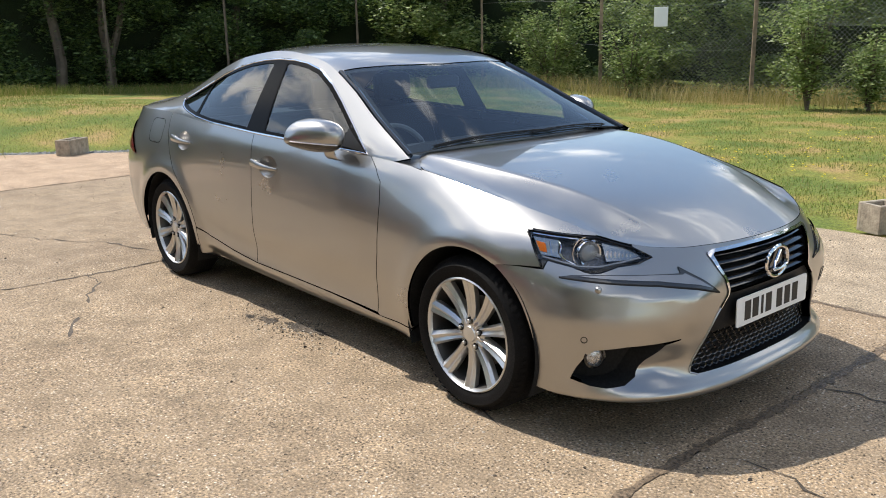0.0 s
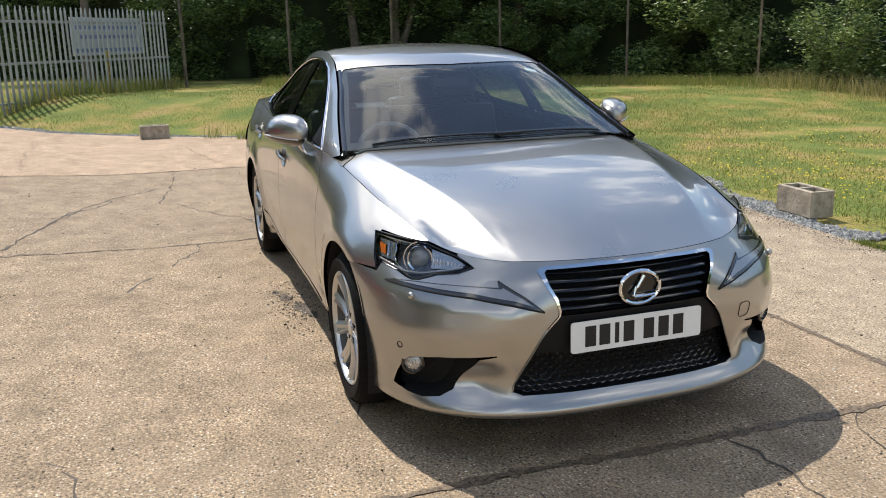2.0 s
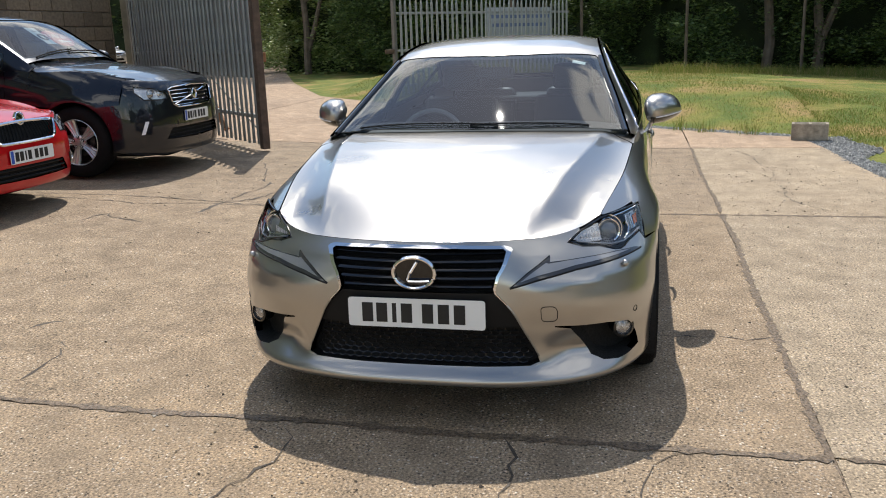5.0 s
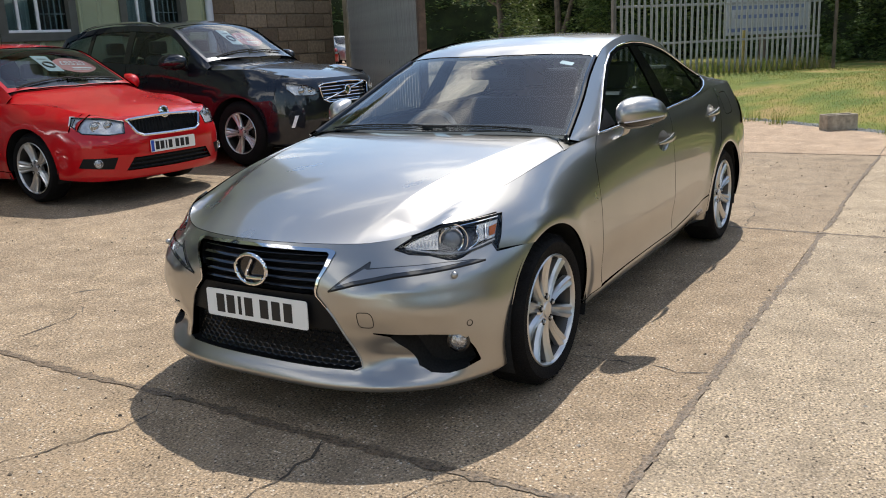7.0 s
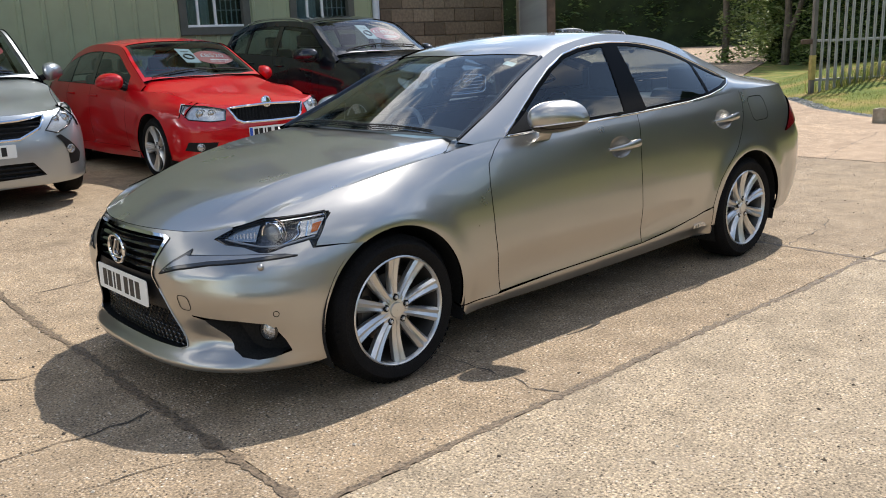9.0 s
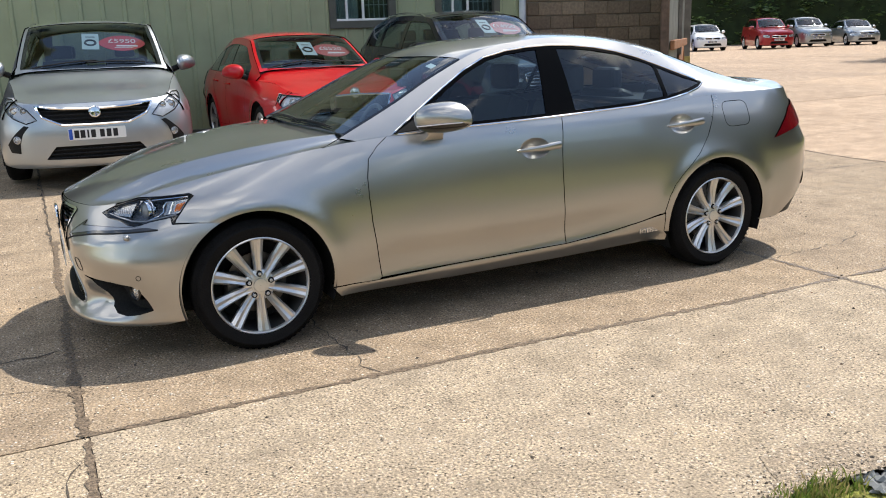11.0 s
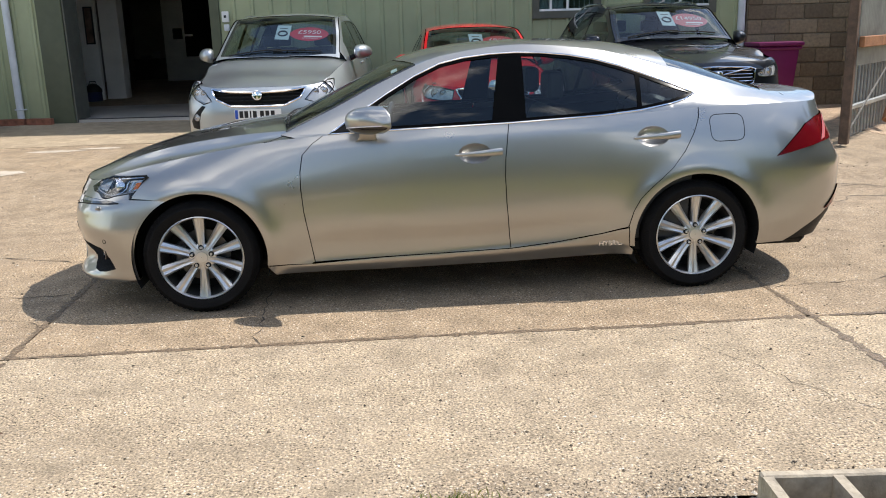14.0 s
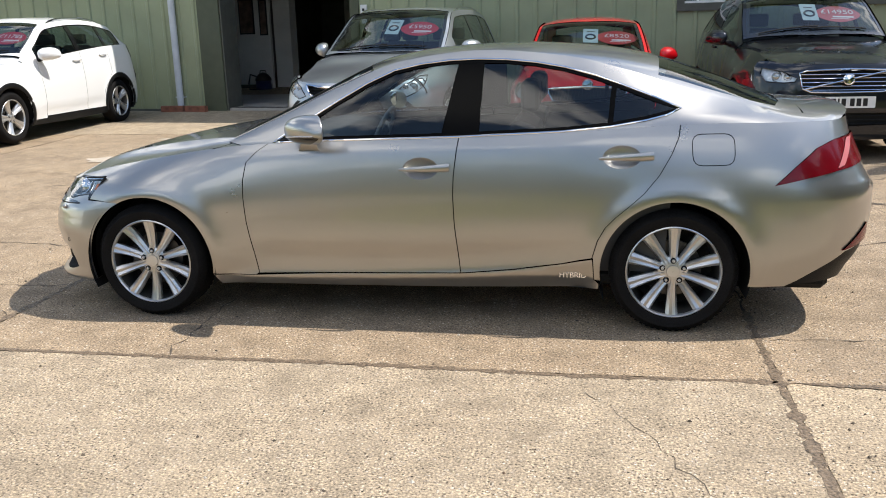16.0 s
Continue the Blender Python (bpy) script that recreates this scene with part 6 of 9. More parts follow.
    rw = [(e_x - 0.02, 0.0), (e_x - 0.04, ry(e_x) - 0.12), (t_x + 0.03, ry(t_x) - 0.1), (t_x + 0.01, 0.0)]
    xs = np.linspace(c_x - 0.10, t_x, 36)
    ro = [(c_x + 0.006, 0.0), (c_x - 0.024, 0.4), (c_x - 0.08, ry(c_x - 0.08))] + [(x, ry(x)) for x in xs] + [(t_x - 0.02, 0.0)]
    patch("roof", UPPER(), both(ro), P, car, holes=[both(ws), both(rw)], step=0.08)
    patch("windscreen", UPPER(0.004), both(ws), M["screen"], car, step=0.1, flange=0)
    patch("screen_band", UPPER(0.008), both(ws), M["gap"], car, holes=[shrink(both(ws), 0.04)], step=0.08, flange=0)
    patch("rear_window", UPPER(0.004), both(rw), M["privacy"], car, step=0.1, flange=0)
    hood = [(float(S.lip_x(y)) - 0.004, y) for y in np.linspace(0, float(S.top_y(wingx)) - 0.02, 14)] + [(x, float(S.top_y(x)) - 0.004) for x in np.linspace(wingx, c_x + 0.05, 16)] + [(c_x - 0.10, ry(c_x) - 0.02), (c_x - 0.08, 0.3), (c_x - 0.07, 0.0)]
    patch("bonnet", lambda x, y: (x, y, S.bonnet(x, y)), both(hood), P, car, step=0.06)
    for sg in (1, -1):
        cc = [(c_x + 0.12, float(S.top_y(c_x + 0.12)) - 0.004), (c_x + 0.08, ry(c_x) - 0.10), (c_x - 0.30, ry(c_x - 0.30) - 0.02), (c_x - 0.42, float(S.top_y(c_x - 0.42)) - 0.004), (c_x - 0.15, float(S.top_y(c_x - 0.15)) - 0.004)]
        patch("wing_corner", lambda x, y: (x, y, S.bonnet0(x, y) - 0.008), [(a, sg * b) for a, b in cc], P, car, step=0.08)
    for y0, y1 in ((-0.6, 0.05), (-0.05, 0.55)):
        raw("wiper", *tube([(c_x - 0.08 - 0.03 * t, y0 + (y1 - y0) * t, float(S.upper(c_x - 0.08 - 0.03 * t, y0 + (y1 - y0) * t)) + 0.015) for t in np.linspace(0, 1, 8)], 0.008, 5), M["gap"], car)
    top = [(float(S.nose_at(y, S.lip_z(y))), float(S.lip_z(y))) for y in np.linspace(0, float(S.top_y(wingx)) - 0.02, 10)]
    zt2 = S.r + S.arch * math.sin(radians(a1))
    arch = [(float(S.nose_back(x, z)), z) for x, z in S.arch_line(af, a1, -14, 16)]
    lw = float(S.nose_back(wingx - 0.02, zt2))
    edge = top + [(float(S.nose_back(wingx, zt(wingx) - 0.02)), zt(wingx) - 0.02), (float(S.nose_back(wingx, zt2 + 0.02)), zt2 + 0.02)] + arch + [(0.8, 0.2), (0.0, 0.19)]
    holes = [mirrored(lamp, 1), mirrored(lamp, -1), full(grille)] + ([full(intake)] if intake else [])
    patch("front_bumper", NOSE(), full(edge), P, car, holes=holes, step=0.045, flange=0.02)
    gr = new("grille")
    gr.parent = car
    for pg in [grille] + ([intake] if intake else []):
        patch("grille_back", NOSE(0.05), full(pg), M["gap"], gr, step=0.08, flange=0)
        zz = [p[1] for p in pg]
        ws_ = [p[0] for p in pg]
        z0, z1, wm = min(zz), max(zz), max(ws_)
        edge_w = lambda z: max([abs(p[0]) for p in dense(full(pg), 0.01) if abs(p[1] - z) < 0.008] + [0.0])
        if slats == "bars" and pg is grille:
            for s in np.linspace(-wm + 0.03, wm - 0.03, 24):
                ins = [p[1] for p in dense(full(pg), 0.008) if abs(p[0] - s) < 0.012]
                if len(ins) < 2:
                    continue
                raw("slat", *tube([(float(S.nose(s, z)[0]) - 0.012, float(S.nose(s, z)[1]), z) for z in np.linspace(min(ins), max(ins), 4)], 0.007, 5), M["black_plastic"], gr)
        else:
            for z in np.arange(z0 + 0.022, z1 - 0.01, 0.038):
                wz = edge_w(z)
                raw("slat", *tube([(float(S.nose(s, z)[0]) - 0.015, float(S.nose(s, z)[1]), z) for s in np.linspace(-wz, wz, 13)], 0.005 if slats == "chrome" else 0.008, 6), M["chrome"] if slats == "chrome" and pg is grille else M["black_plastic"], gr)
    rim3 = [(float(S.nose(s, z)[0]) + 0.003, float(S.nose(s, z)[1]), z) for s, z in dense(full(grille), 0.03)]
    raw("grille_frame", *tube(rim3, 0.013 if slats != "chrome" else 0.008, 6, closed=True), M["chrome"], gr, "chrome grille frame")
    if slats == "chrome":                                                  # slanted bar across the grille
        raw("grille_diagonal", *tube([(float(S.nose(q, w)[0]) + 0.004, float(S.nose(q, w)[1]), w) for q, w in ((-0.36, 0.695), (-0.18, 0.738), (0.0, 0.782), (0.18, 0.826), (0.36, 0.862))], 0.009, 6), M["chrome"], gr)
    x = float(S.nose(0.0, badge_z)[0])
    v, f = lathe([(0.055, -0.01), (0.055, 0.01), (0.046, 0.014), (0.042, 0.006), (0.001, 0.01)], 24)
    rot = Vector((0, 1, 0)).rotation_difference(Vector((1, 0, 0.1))).to_matrix()
    raw("badge", [np.array(rot @ Vector(p)) + np.array([x + 0.012, 0, badge_z]) for p in v], f, M["chrome"], car, "round chrome badge")
    plate(car, pose(float(S.nose(0, plate_z)[0]) + 0.008, 0, plate_z), blue=True)
    part("underbody", boxed(ar - 0.7, af + 0.55, -0.6, 0.6, 0.17, 0.3, bevel=0.03), M["gap"], car)
    part("engine_bay", boxed(c_x, af + 0.45, -0.5, 0.5, 0.25, float(S.lip_z(0)) - 0.12, bevel=0.05), M["gap"], car)
    part("boot_inner", boxed(ar - 0.6, ar + 0.1, -0.5, 0.5, 0.25, zt(ar) - 0.08, bevel=0.05), M["gap"], car)
    part("floor_pan", boxed(ar, c_x, -0.75, 0.75, 0.22, 0.3), M["gap"], car)
    part("dashboard", boxed(c_x - 0.55, c_x - 0.02, -0.68, 0.68, 0.5, zt(doors[0]) - 0.03, bevel=0.06, seg=2), M["dash"], car)
    for sx, sy in ((doors[1] + 0.22, -0.36), (doors[1] + 0.22, 0.36), (doors[2] + 0.15, -0.36), (doors[2] + 0.15, 0.36)):
        sv = new("seat")
        sv.parent, sv.matrix_basis = car, pose(sx, sy, zt(0) - 0.68)
        part("cushion", boxed(-0.2, 0.3, -0.24, 0.24, 0.1, 0.26, bevel=0.05, seg=2), M["seat"], sv)
        bm = boxed(-0.07, 0.07, -0.235, 0.235, 0.2, 0.82, bevel=0.05, seg=2)
        bmesh.ops.rotate(bm, verts=bm.verts, cent=(0, 0, 0.2), matrix=Matrix.Rotation(radians(-15), 3, "Y"))
        part("backrest", bm, M["seat"], sv)
        part("headrest", boxed(-0.24, -0.15, -0.12, 0.12, 0.82, 0.98, bevel=0.035, seg=2), M["seat"], sv)
    t = np.linspace(0, 2 * math.pi, 28, endpoint=False)
    raw("steering_wheel", *tube([(c_x - 0.66 + 0.07 * math.sin(a), -0.36 + 0.18 * math.cos(a), zt(0) - 0.07 + 0.17 * math.sin(a)) for a in t], 0.015, 6, closed=True), M["dash"], car)
    if sign:
        # price board and paper tag behind the screen
        def on_screen(x, y, d):
            e = 1e-3
            n = Vector((-(float(S.upper(x + e, y)) - float(S.upper(x - e, y))) / (2 * e), -(float(S.upper(x, y + e)) - float(S.upper(x, y - e))) / (2 * e), 1)).normalized()
            return Vector((x, y, float(S.upper(x, y)))) - n * d, n
        xm = c_x + (s_x - c_x) * 0.56
        p, n = on_screen(xm, 0.34, 0.075)
        q = n.to_track_quat("Z", "X").to_matrix().to_4x4()
        yaxis = Vector((0, 1, 0))
        up = n.cross(yaxis).normalized() * -1
        if up.z < 0:
            up = -up
        basis = Matrix((yaxis, up, n)).transposed().to_4x4()
        board = new("price_board")
        board.parent, board.matrix_basis = car, Matrix.Translation(p) @ basis
        tagged(board, "red oval price board behind the windscreen")
        tt = np.linspace(0, 2 * math.pi, 40, endpoint=False)
        v = [(0.25 * math.cos(a), 0.15 * math.sin(a) * (1 - 0.1 * math.cos(2 * a)), 0.0) for a in tt]
        v += [(a, b, 0.004) for a, b, _ in v]
        raw("board", v, [tuple(range(40, 80))] + [(i, (i + 1) % 40, 40 + (i + 1) % 40, 40 + i) for i in range(40)], M["sign_red"], board, flat=True)
        text_mesh("price", sign, 0.12, M["sign_ink"], board, pose(0.0, 0.04, 0.006), 0.0008)
        part("text_bar", boxed(-0.06, 0.17, -0.075, -0.045, 0.004, 0.006), M["sign_ink"], board, flat=True)
        part("text_bar", boxed(-0.08, 0.12, -0.105, -0.095, 0.004, 0.006), M["sign_ink"], board, flat=True)
        p, n = on_screen(xm, tag_y, 0.06)
        tg = new("paper_tag")
        tg.parent, tg.matrix_basis = car, Matrix.Translation(p) @ basis
        part("tag_sheet", boxed(-0.09, 0.09, -0.17, 0.17, 0, 0.003, bevel=0.001), M["tag_paper"], tg, "white paper tag hanging from the mirror", flat=True)
        raw("tag_ring", *tube([(0.055 * math.cos(a), -0.03 + 0.055 * math.sin(a), 0.004) for a in tt], 0.012, 6, closed=True), M["ink"], tg)
        part("text_bar", boxed(-0.05, 0.05, 0.09, 0.105, 0.003, 0.005), M["ink"], tg, flat=True)
    return car


FAMILY = {}


def shape_of(*a, **k):
    S = family(*a, **k)
    FAMILY[S] = (k["cowl"][0], k["screen"][0], k["roof_end"][0], k["tail_top"][0])
    return S


M["red"] = paint("bright_red_paint", (0.50, 0.0015, 0.006), 0.0, 0.4)
M["graphite"] = paint("dark_graphite_paint", (0.011, 0.013, 0.019), 0.45, 0.28)
M["bright_silver"] = paint("light_silver_paint", (0.42, 0.45, 0.48), 0.85, 0.35)
M["white"] = paint("white_paint", (0.80, 0.80, 0.79), 0.0, 0.35)
M["car_blue"] = paint("blue_paint", (0.02, 0.10, 0.42), 0.3, 0.3)
M["car_red"] = paint("dark_red_paint", (0.30, 0.01, 0.015), 0.2, 0.3)
M["reflector_soft"] = plain("soft_reflector", (0.66, 0.66, 0.67), 0.22, metal=0.35, vary=0.25, scale=30)
M["sign_red"] = plain("sign_red", (0.30, 0.010, 0.016), 0.5)
M["tag_paper"] = plain("pale_blue_tag", (0.26, 0.33, 0.34), 0.6)
M["sign_white"] = plain("sign_white", (0.75, 0.74, 0.72), 0.5)
# lettering dimmed in its colour for the view through the reflecting windscreen
M["sign_ink"] = plain("dimmed_lettering", (0.45, 0.42, 0.42), 0.6)

HATCH = shape_of(2.578, 0.90, 1.06, 1.769, 1.46, 0.316, (0.905, 0.975), 0.74, cowl=(0.92, 0.965), screen=(0.12, 1.415), roof_end=(-1.35, 1.36), tail_top=(-2.0, 1.06))
TALL = shape_of(2.774, 0.87, 0.98, 1.89, 1.69, 0.362, (1.09, 1.22), 0.93, cowl=(0.92, 1.13), screen=(0.18, 1.63), roof_end=(-1.75, 1.58), tail_top=(-2.15, 1.15))
VAN = shape_of(2.76, 0.93, 0.97, 1.90, 1.66, 0.325, (1.03, 1.12), 0.80, cowl=(1.10, 1.05), screen=(0.15, 1.62), roof_end=(-1.80, 1.58), tail_top=(-2.18, 1.15))
SUV = shape_of(2.69, 0.90, 0.94, 1.84, 1.68, 0.348, (1.06, 1.22), 0.90, cowl=(0.90, 1.10), screen=(0.12, 1.61), roof_end=(-1.65, 1.57), tail_top=(-2.05, 1.20))


def parked(x, y, heading):
    return pose(x, y, ground_z(x, y) + 0.034, 0, 0, heading)


def ns(S, pts):
    """Turns (y, z) on the nose into (arc, z)."""
    return [(float(S.nose_at(y, z)), z) for y, z in pts]


everyday_car("car", "bright red hatchback with chrome-framed grille, price board in the windscreen", HATCH, M["red"], parked(-0.95, -6.22, 90),
             ns(HATCH, [(0.445, 0.705), (0.60, 0.745), (0.75, 0.765), (0.785, 0.70), (0.755, 0.625), (0.60, 0.600), (0.47, 0.605)]),
             ns(HATCH, [(0, 0.735), (0.30, 0.725), (0.42, 0.715), (0.36, 0.60), (0.30, 0.572), (0, 0.568)]),
             ns(HATCH, [(0, 0.385), (0.42, 0.385), (0.50, 0.275), (0, 0.265)]), [ns(HATCH, [(0.56, 0.40), (0.78, 0.41), (0.80, 0.33), (0.60, 0.30)])], 0.465,
             rim_r=0.235, spokes=10, style="pairs", doors=(0.62, -0.38, -1.12), sign="£8520", tag_y=0.02, badge_z=0.755, quarter=False, glass_drop=0.085)
everyday_car("car", "dark graphite estate car with roof rails and chrome barred grille", TALL, M["graphite"], parked(-3.42, -6.15, 91),
             ns(TALL, [(0.47, 0.80), (0.60, 0.865), (0.77, 0.90), (0.79, 0.84), (0.74, 0.765), (0.58, 0.755), (0.49, 0.765)]),
             ns(TALL, [(0, 0.885), (0.38, 0.87), (0.45, 0.85), (0.42, 0.70), (0.34, 0.665), (0, 0.66)]),
             ns(TALL, [(0, 0.46), (0.48, 0.46), (0.56, 0.35), (0, 0.33)]), [], 0.565, rails=True, rim_r=0.235, spokes=10, style="pairs", doors=(0.62, -0.42, -1.15),
             slats="chrome", sign="£14950", tag_y=0.02, badge_z=0.785, strip=ns(TALL, [(0.735, 0.55), (0.765, 0.55), (0.80, 0.42), (0.775, 0.42)]), cladding=None)
everyday_car("car", "light silver people carrier with chrome-lined grille, price board in the windscreen", VAN, M["bright_silver"], parked(1.46, -6.48, 84.5),
             ns(VAN, [(0.52, 0.655), (0.60, 0.75), (0.74, 0.855), (0.80, 0.86), (0.81, 0.76), (0.74, 0.68), (0.62, 0.625)]),
             ns(VAN, [(0, 0.745), (0.30, 0.755), (0.53, 0.785), (0.47, 0.68), (0.30, 0.60), (0, 0.595)]),
             ns(VAN, [(0, 0.40), (0.38, 0.40), (0.48, 0.28), (0, 0.265)]), [ns(VAN, [(0.60, 0.600), (0.645, 0.610), (0.76, 0.505), (0.815, 0.43), (0.79, 0.355), (0.70, 0.345), (0.695, 0.44), (0.66, 0.53)])], 0.51,
             rim_r=0.225, doors=(0.62, -0.45, -1.25), rails=True, sign="£5950", tag_y=0.0, badge_z=0.715, slats="lines", lamp_tint=M["lamp_back"])
everyday_car("car", "white off-road car with black lower trim and roof rails", SUV, M["white"], parked(7.50, -6.62, 90),
             ns(SUV, [(0.46, 0.76), (0.62, 0.82), (0.80, 0.87), (0.82, 0.80), (0.70, 0.73), (0.52, 0.72)]),
             ns(SUV, [(0, 0.86), (0.38, 0.84), (0.42, 0.78), (0.36, 0.72), (0, 0.72)]),
             ns(SUV, [(0, 0.60), (0.42, 0.60), (0.52, 0.40), (0, 0.36)]), [], 0.50, cladding=M["black_plastic"], rails=True, rim_r=0.24, spokes=10, style="pairs", doors=(0.60, -0.42, -1.18), sign="£11785", slats="lines")
for x, y, hd, mt, S, lb in ((-32.5, -33.0, 60, "white", HATCH, "white hatchback"), (-29.5, -33.6, 62, "car_blue", HATCH, "small blue car"), (-26.2, -34.4, 62, "bright_silver", SUV, "grey silver car"), (-31.5, -39.5, 64, "bright_silver", HATCH, "silver car"), (-35.2, -31.0, 60, "car_red", SUV, "dark red car"), (-38.8, -31.6, 60, "bright_silver", SUV, "tall silver car"), (-41.6, -30.6, 58, "bright_silver", HATCH, "silver hatchback")):
    everyday_car("car", lb + " in the far car park beyond the gates", S, M[mt], parked(x, y, hd),
                 ns(S, [(0.475, 0.70), (0.62, 0.735), (0.77, 0.75), (0.80, 0.69), (0.76, 0.62), (0.62, 0.60), (0.50, 0.61)]), ns(S, [(0, 0.70), (0.30, 0.70), (0.40, 0.69), (0.34, 0.60), (0, 0.59)]),
                 ns(S, [(0, 0.40), (0.40, 0.40), (0.48, 0.28), (0, 0.27)]), [], 0.48, slats="lines", badge_z=0.65)

# cracks of the slabs near the cars
RUNS = [(((-3.2, -2.5), (-3.2, -2.3), (-3.6, -2.15), (-4.1, -2.0), (-4.7, -1.4)), 0.022), (((-5.9, -1.35), (-5.2, -1.35), (-4.5, -1.4), (-3.7, -1.55)), 0.020),
        (((-3.7, -1.55), (-3.4, -1.3), (-2.75, -0.9), (-2.0, -0.6)), 0.014), (((-1.85, -1.3), (-1.6, -1.3), (-1.1, -1.55), (-0.65, -1.8)), 0.020),
        (((-4.2, -1.9), (-3.2, -2.35), (-2.8, -2.45), (-2.2, -2.6), (-1.9, -2.8), (-1.35, -2.85)), 0.030), (((-2.9, -2.85), (-2.4, -2.8), (-1.95, -2.8)), 0.026),
        (((1.45, -2.3), (1.3, -2.2), (1.35, -2.1), (1.5, -2.0)), 0.035), (((1.3, -2.2), (1.0, -2.2), (0.7, -2.15)), 0.018), (((1.45, -2.1), (1.65, -1.95), (2.05, -1.9)), 0.018),
        (((-0.8, -3.55), (-1.1, -3.5), (-0.9, -3.05)), 0.028), (((-1.85, -2.4), (-1.5, -3.5), (-1.7, -4.8)), 0.016), (((-4.0, -3.4), (-2.9, -2.9)), 0.018), (((-5.8, -0.6), (-8.6, -1.2)), 0.012)]
for i, (run, w) in enumerate(RUNS):
    for j in range(len(run) - 1):
        crack(run[j], run[j + 1], 200 + i * 9 + j, w * 0.95, 0.04)
for i, (a, b, w) in enumerate((((1.05, 1.44), (1.02, 0.2), 0.012), ((1.02, 0.2), (1.6, -0.9), 0.010), ((-0.95, 1.5), (-1.75, 2.9), 0.004), ((-1.78, 0.9), (-2.9, 0.7), 0.010), ((2.27, 0.35), (3.6, 0.22), 0.011), ((2.26, 0.98), (3.2, 0.86), 0.008), ((2.3, -0.5), (4.6, -0.9), 0.014),
                               ((2.24, 1.5), (2.8, 3.0), 0.006), ((-2.0, 2.3), (-5.8, 1.9), 0.012), ((3.0, -3.4), (5.6, -2.4), 0.012), ((4.8, -4.6), (2.6, -3.6), 0.012), ((-6.2, -3.0), (-9.5, -3.3), 0.012))):
    crack(a, b, i * 7 + 3, w * 0.7)
for i, (a, b) in enumerate((((-1.83, 0.6), (-1.82, -6.2)), ((-5.86, 1.8), (-5.84, -4.5)), ((2.24, -2.3), (2.24, -6.2)))):
    crack(a, b, 60 + i, 0.016, 0.012)
# crumbled hollow beside the sill
for i, (cx, cy, a, b) in enumerate(((0.06, -0.84, 0.13, 0.045), (-0.16, -0.90, 0.07, 0.03), (0.20, -0.80, 0.06, 0.025), (-0.30, -0.94, 0.05, 0.02))):
    rnd = random.Random(320 + i)
    ring = []
    for j in range(30):
        t, k = 2 * math.pi * j / 30, rnd.uniform(0.55, 1.25)
        x, y = cx + a * k * math.cos(t), cy + b * k * math.sin(t)
        ring.append((x, y, float(GROUND(y)) + 0.0032))
    raw("crumbled_hollow", ring, [tuple(range(30))], M["crack"], yard, flat=True)
# dirt-filled joints worn wide
for i, (a, b, w) in enumerate((((-1.80, 1.46), (2.24, 1.455), 0.045), ((2.245, 1.46), (2.22, -2.3), 0.05), ((-1.82, 0.5), (-1.80, 3.0), 0.05), ((2.24, 1.5), (2.26, 2.9), 0.035), ((-5.8, 1.47), (-1.9, 1.46), 0.035))):
    crack(a, b, 90 + i, w, 0.014, "joint")

# thin pale cement smears
M["cement"] = plain("pale_cement", (0.46, 0.39, 0.31), 0.95, vary=0.2, scale=9, grain=0.6, grain_scale=90)
for i, (cx, cy, a, b) in enumerate(((4.58, -4.12, 0.34, 0.20), (4.50, -5.80, 0.36, 0.10), (3.95, -5.95, 0.30, 0.08))):
    rnd = random.Random(300 + i)
    ring = []
    for j in range(26):
        t, k = 2 * math.pi * j / 26, rnd.uniform(0.72, 1.12)
        x, y = cx + a * k * math.cos(t), cy + b * k * math.sin(t)
        ring.append((x, y, float(GROUND(y)) + 0.0035))
    raw("cement_smear", ring, [tuple(range(26))], M["cement"], yard, flat=True)

# ---- loose stones, grass ----
def soup(count, place, shape_fn, seed):
    """Many small pieces in one mesh."""
    rnd = random.Random(seed)
    vs, fs = [], []
    for _ in range(count):
        p = place(rnd)
        if p is None:
            continue
        v, f = shape_fn(rnd, p)
        o = len(vs)
        vs += v
        fs += [tuple(i + o for i in q) for q in f]
    return vs, fs


def island(name, stops, rough=0.8, trans=0.0, bumpy=0.0):
    """A material that differs from piece to piece."""
    m, n, l, b = nodes_of(name)
    g = n.new("ShaderNodeNewGeometry")
    r = ramp(n, stops)
    l.new(g.outputs["Random Per Island"], r.inputs["Fac"])
    l.new(r.outputs["Color"], b.inputs["Base Color"])
    b.inputs["Roughness"].default_value = rough
    if trans:
        t, mx = n.new("ShaderNodeBsdfTranslucent"), n.new("ShaderNodeMixShader")
        l.new(r.outputs["Color"], t.inputs["Color"])
        mx.inputs["Fac"].default_value = trans
        l.new(b.outputs["BSDF"], mx.inputs[1])
        l.new(t.outputs["BSDF"], mx.inputs[2])
        l.new(mx.outputs["Shader"], n["Material Output"].inputs["Surface"])
    return m


M["slate"] = island("grey_chippings", [(0.0, (0.12, 0.122, 0.118)), (0.5, (0.23, 0.232, 0.222)), (0.85, (0.34, 0.34, 0.32)), (1.0, (0.48, 0.46, 0.42))], 0.85)
M["blade"] = island("grass_blades", [(0.0, (0.10, 0.165, 0.026)), (0.45, (0.17, 0.215, 0.040)), (0.75, (0.27, 0.245, 0.070)), (1.0, (0.42, 0.33, 0.16))], 0.7, 0.5)
M["straw"] = island("straw_grass", [(0.0, (0.20, 0.20, 0.05)), (0.4, (0.34, 0.29, 0.10)), (1.0, (0.52, 0.42, 0.22))], 0.7, 0.4)
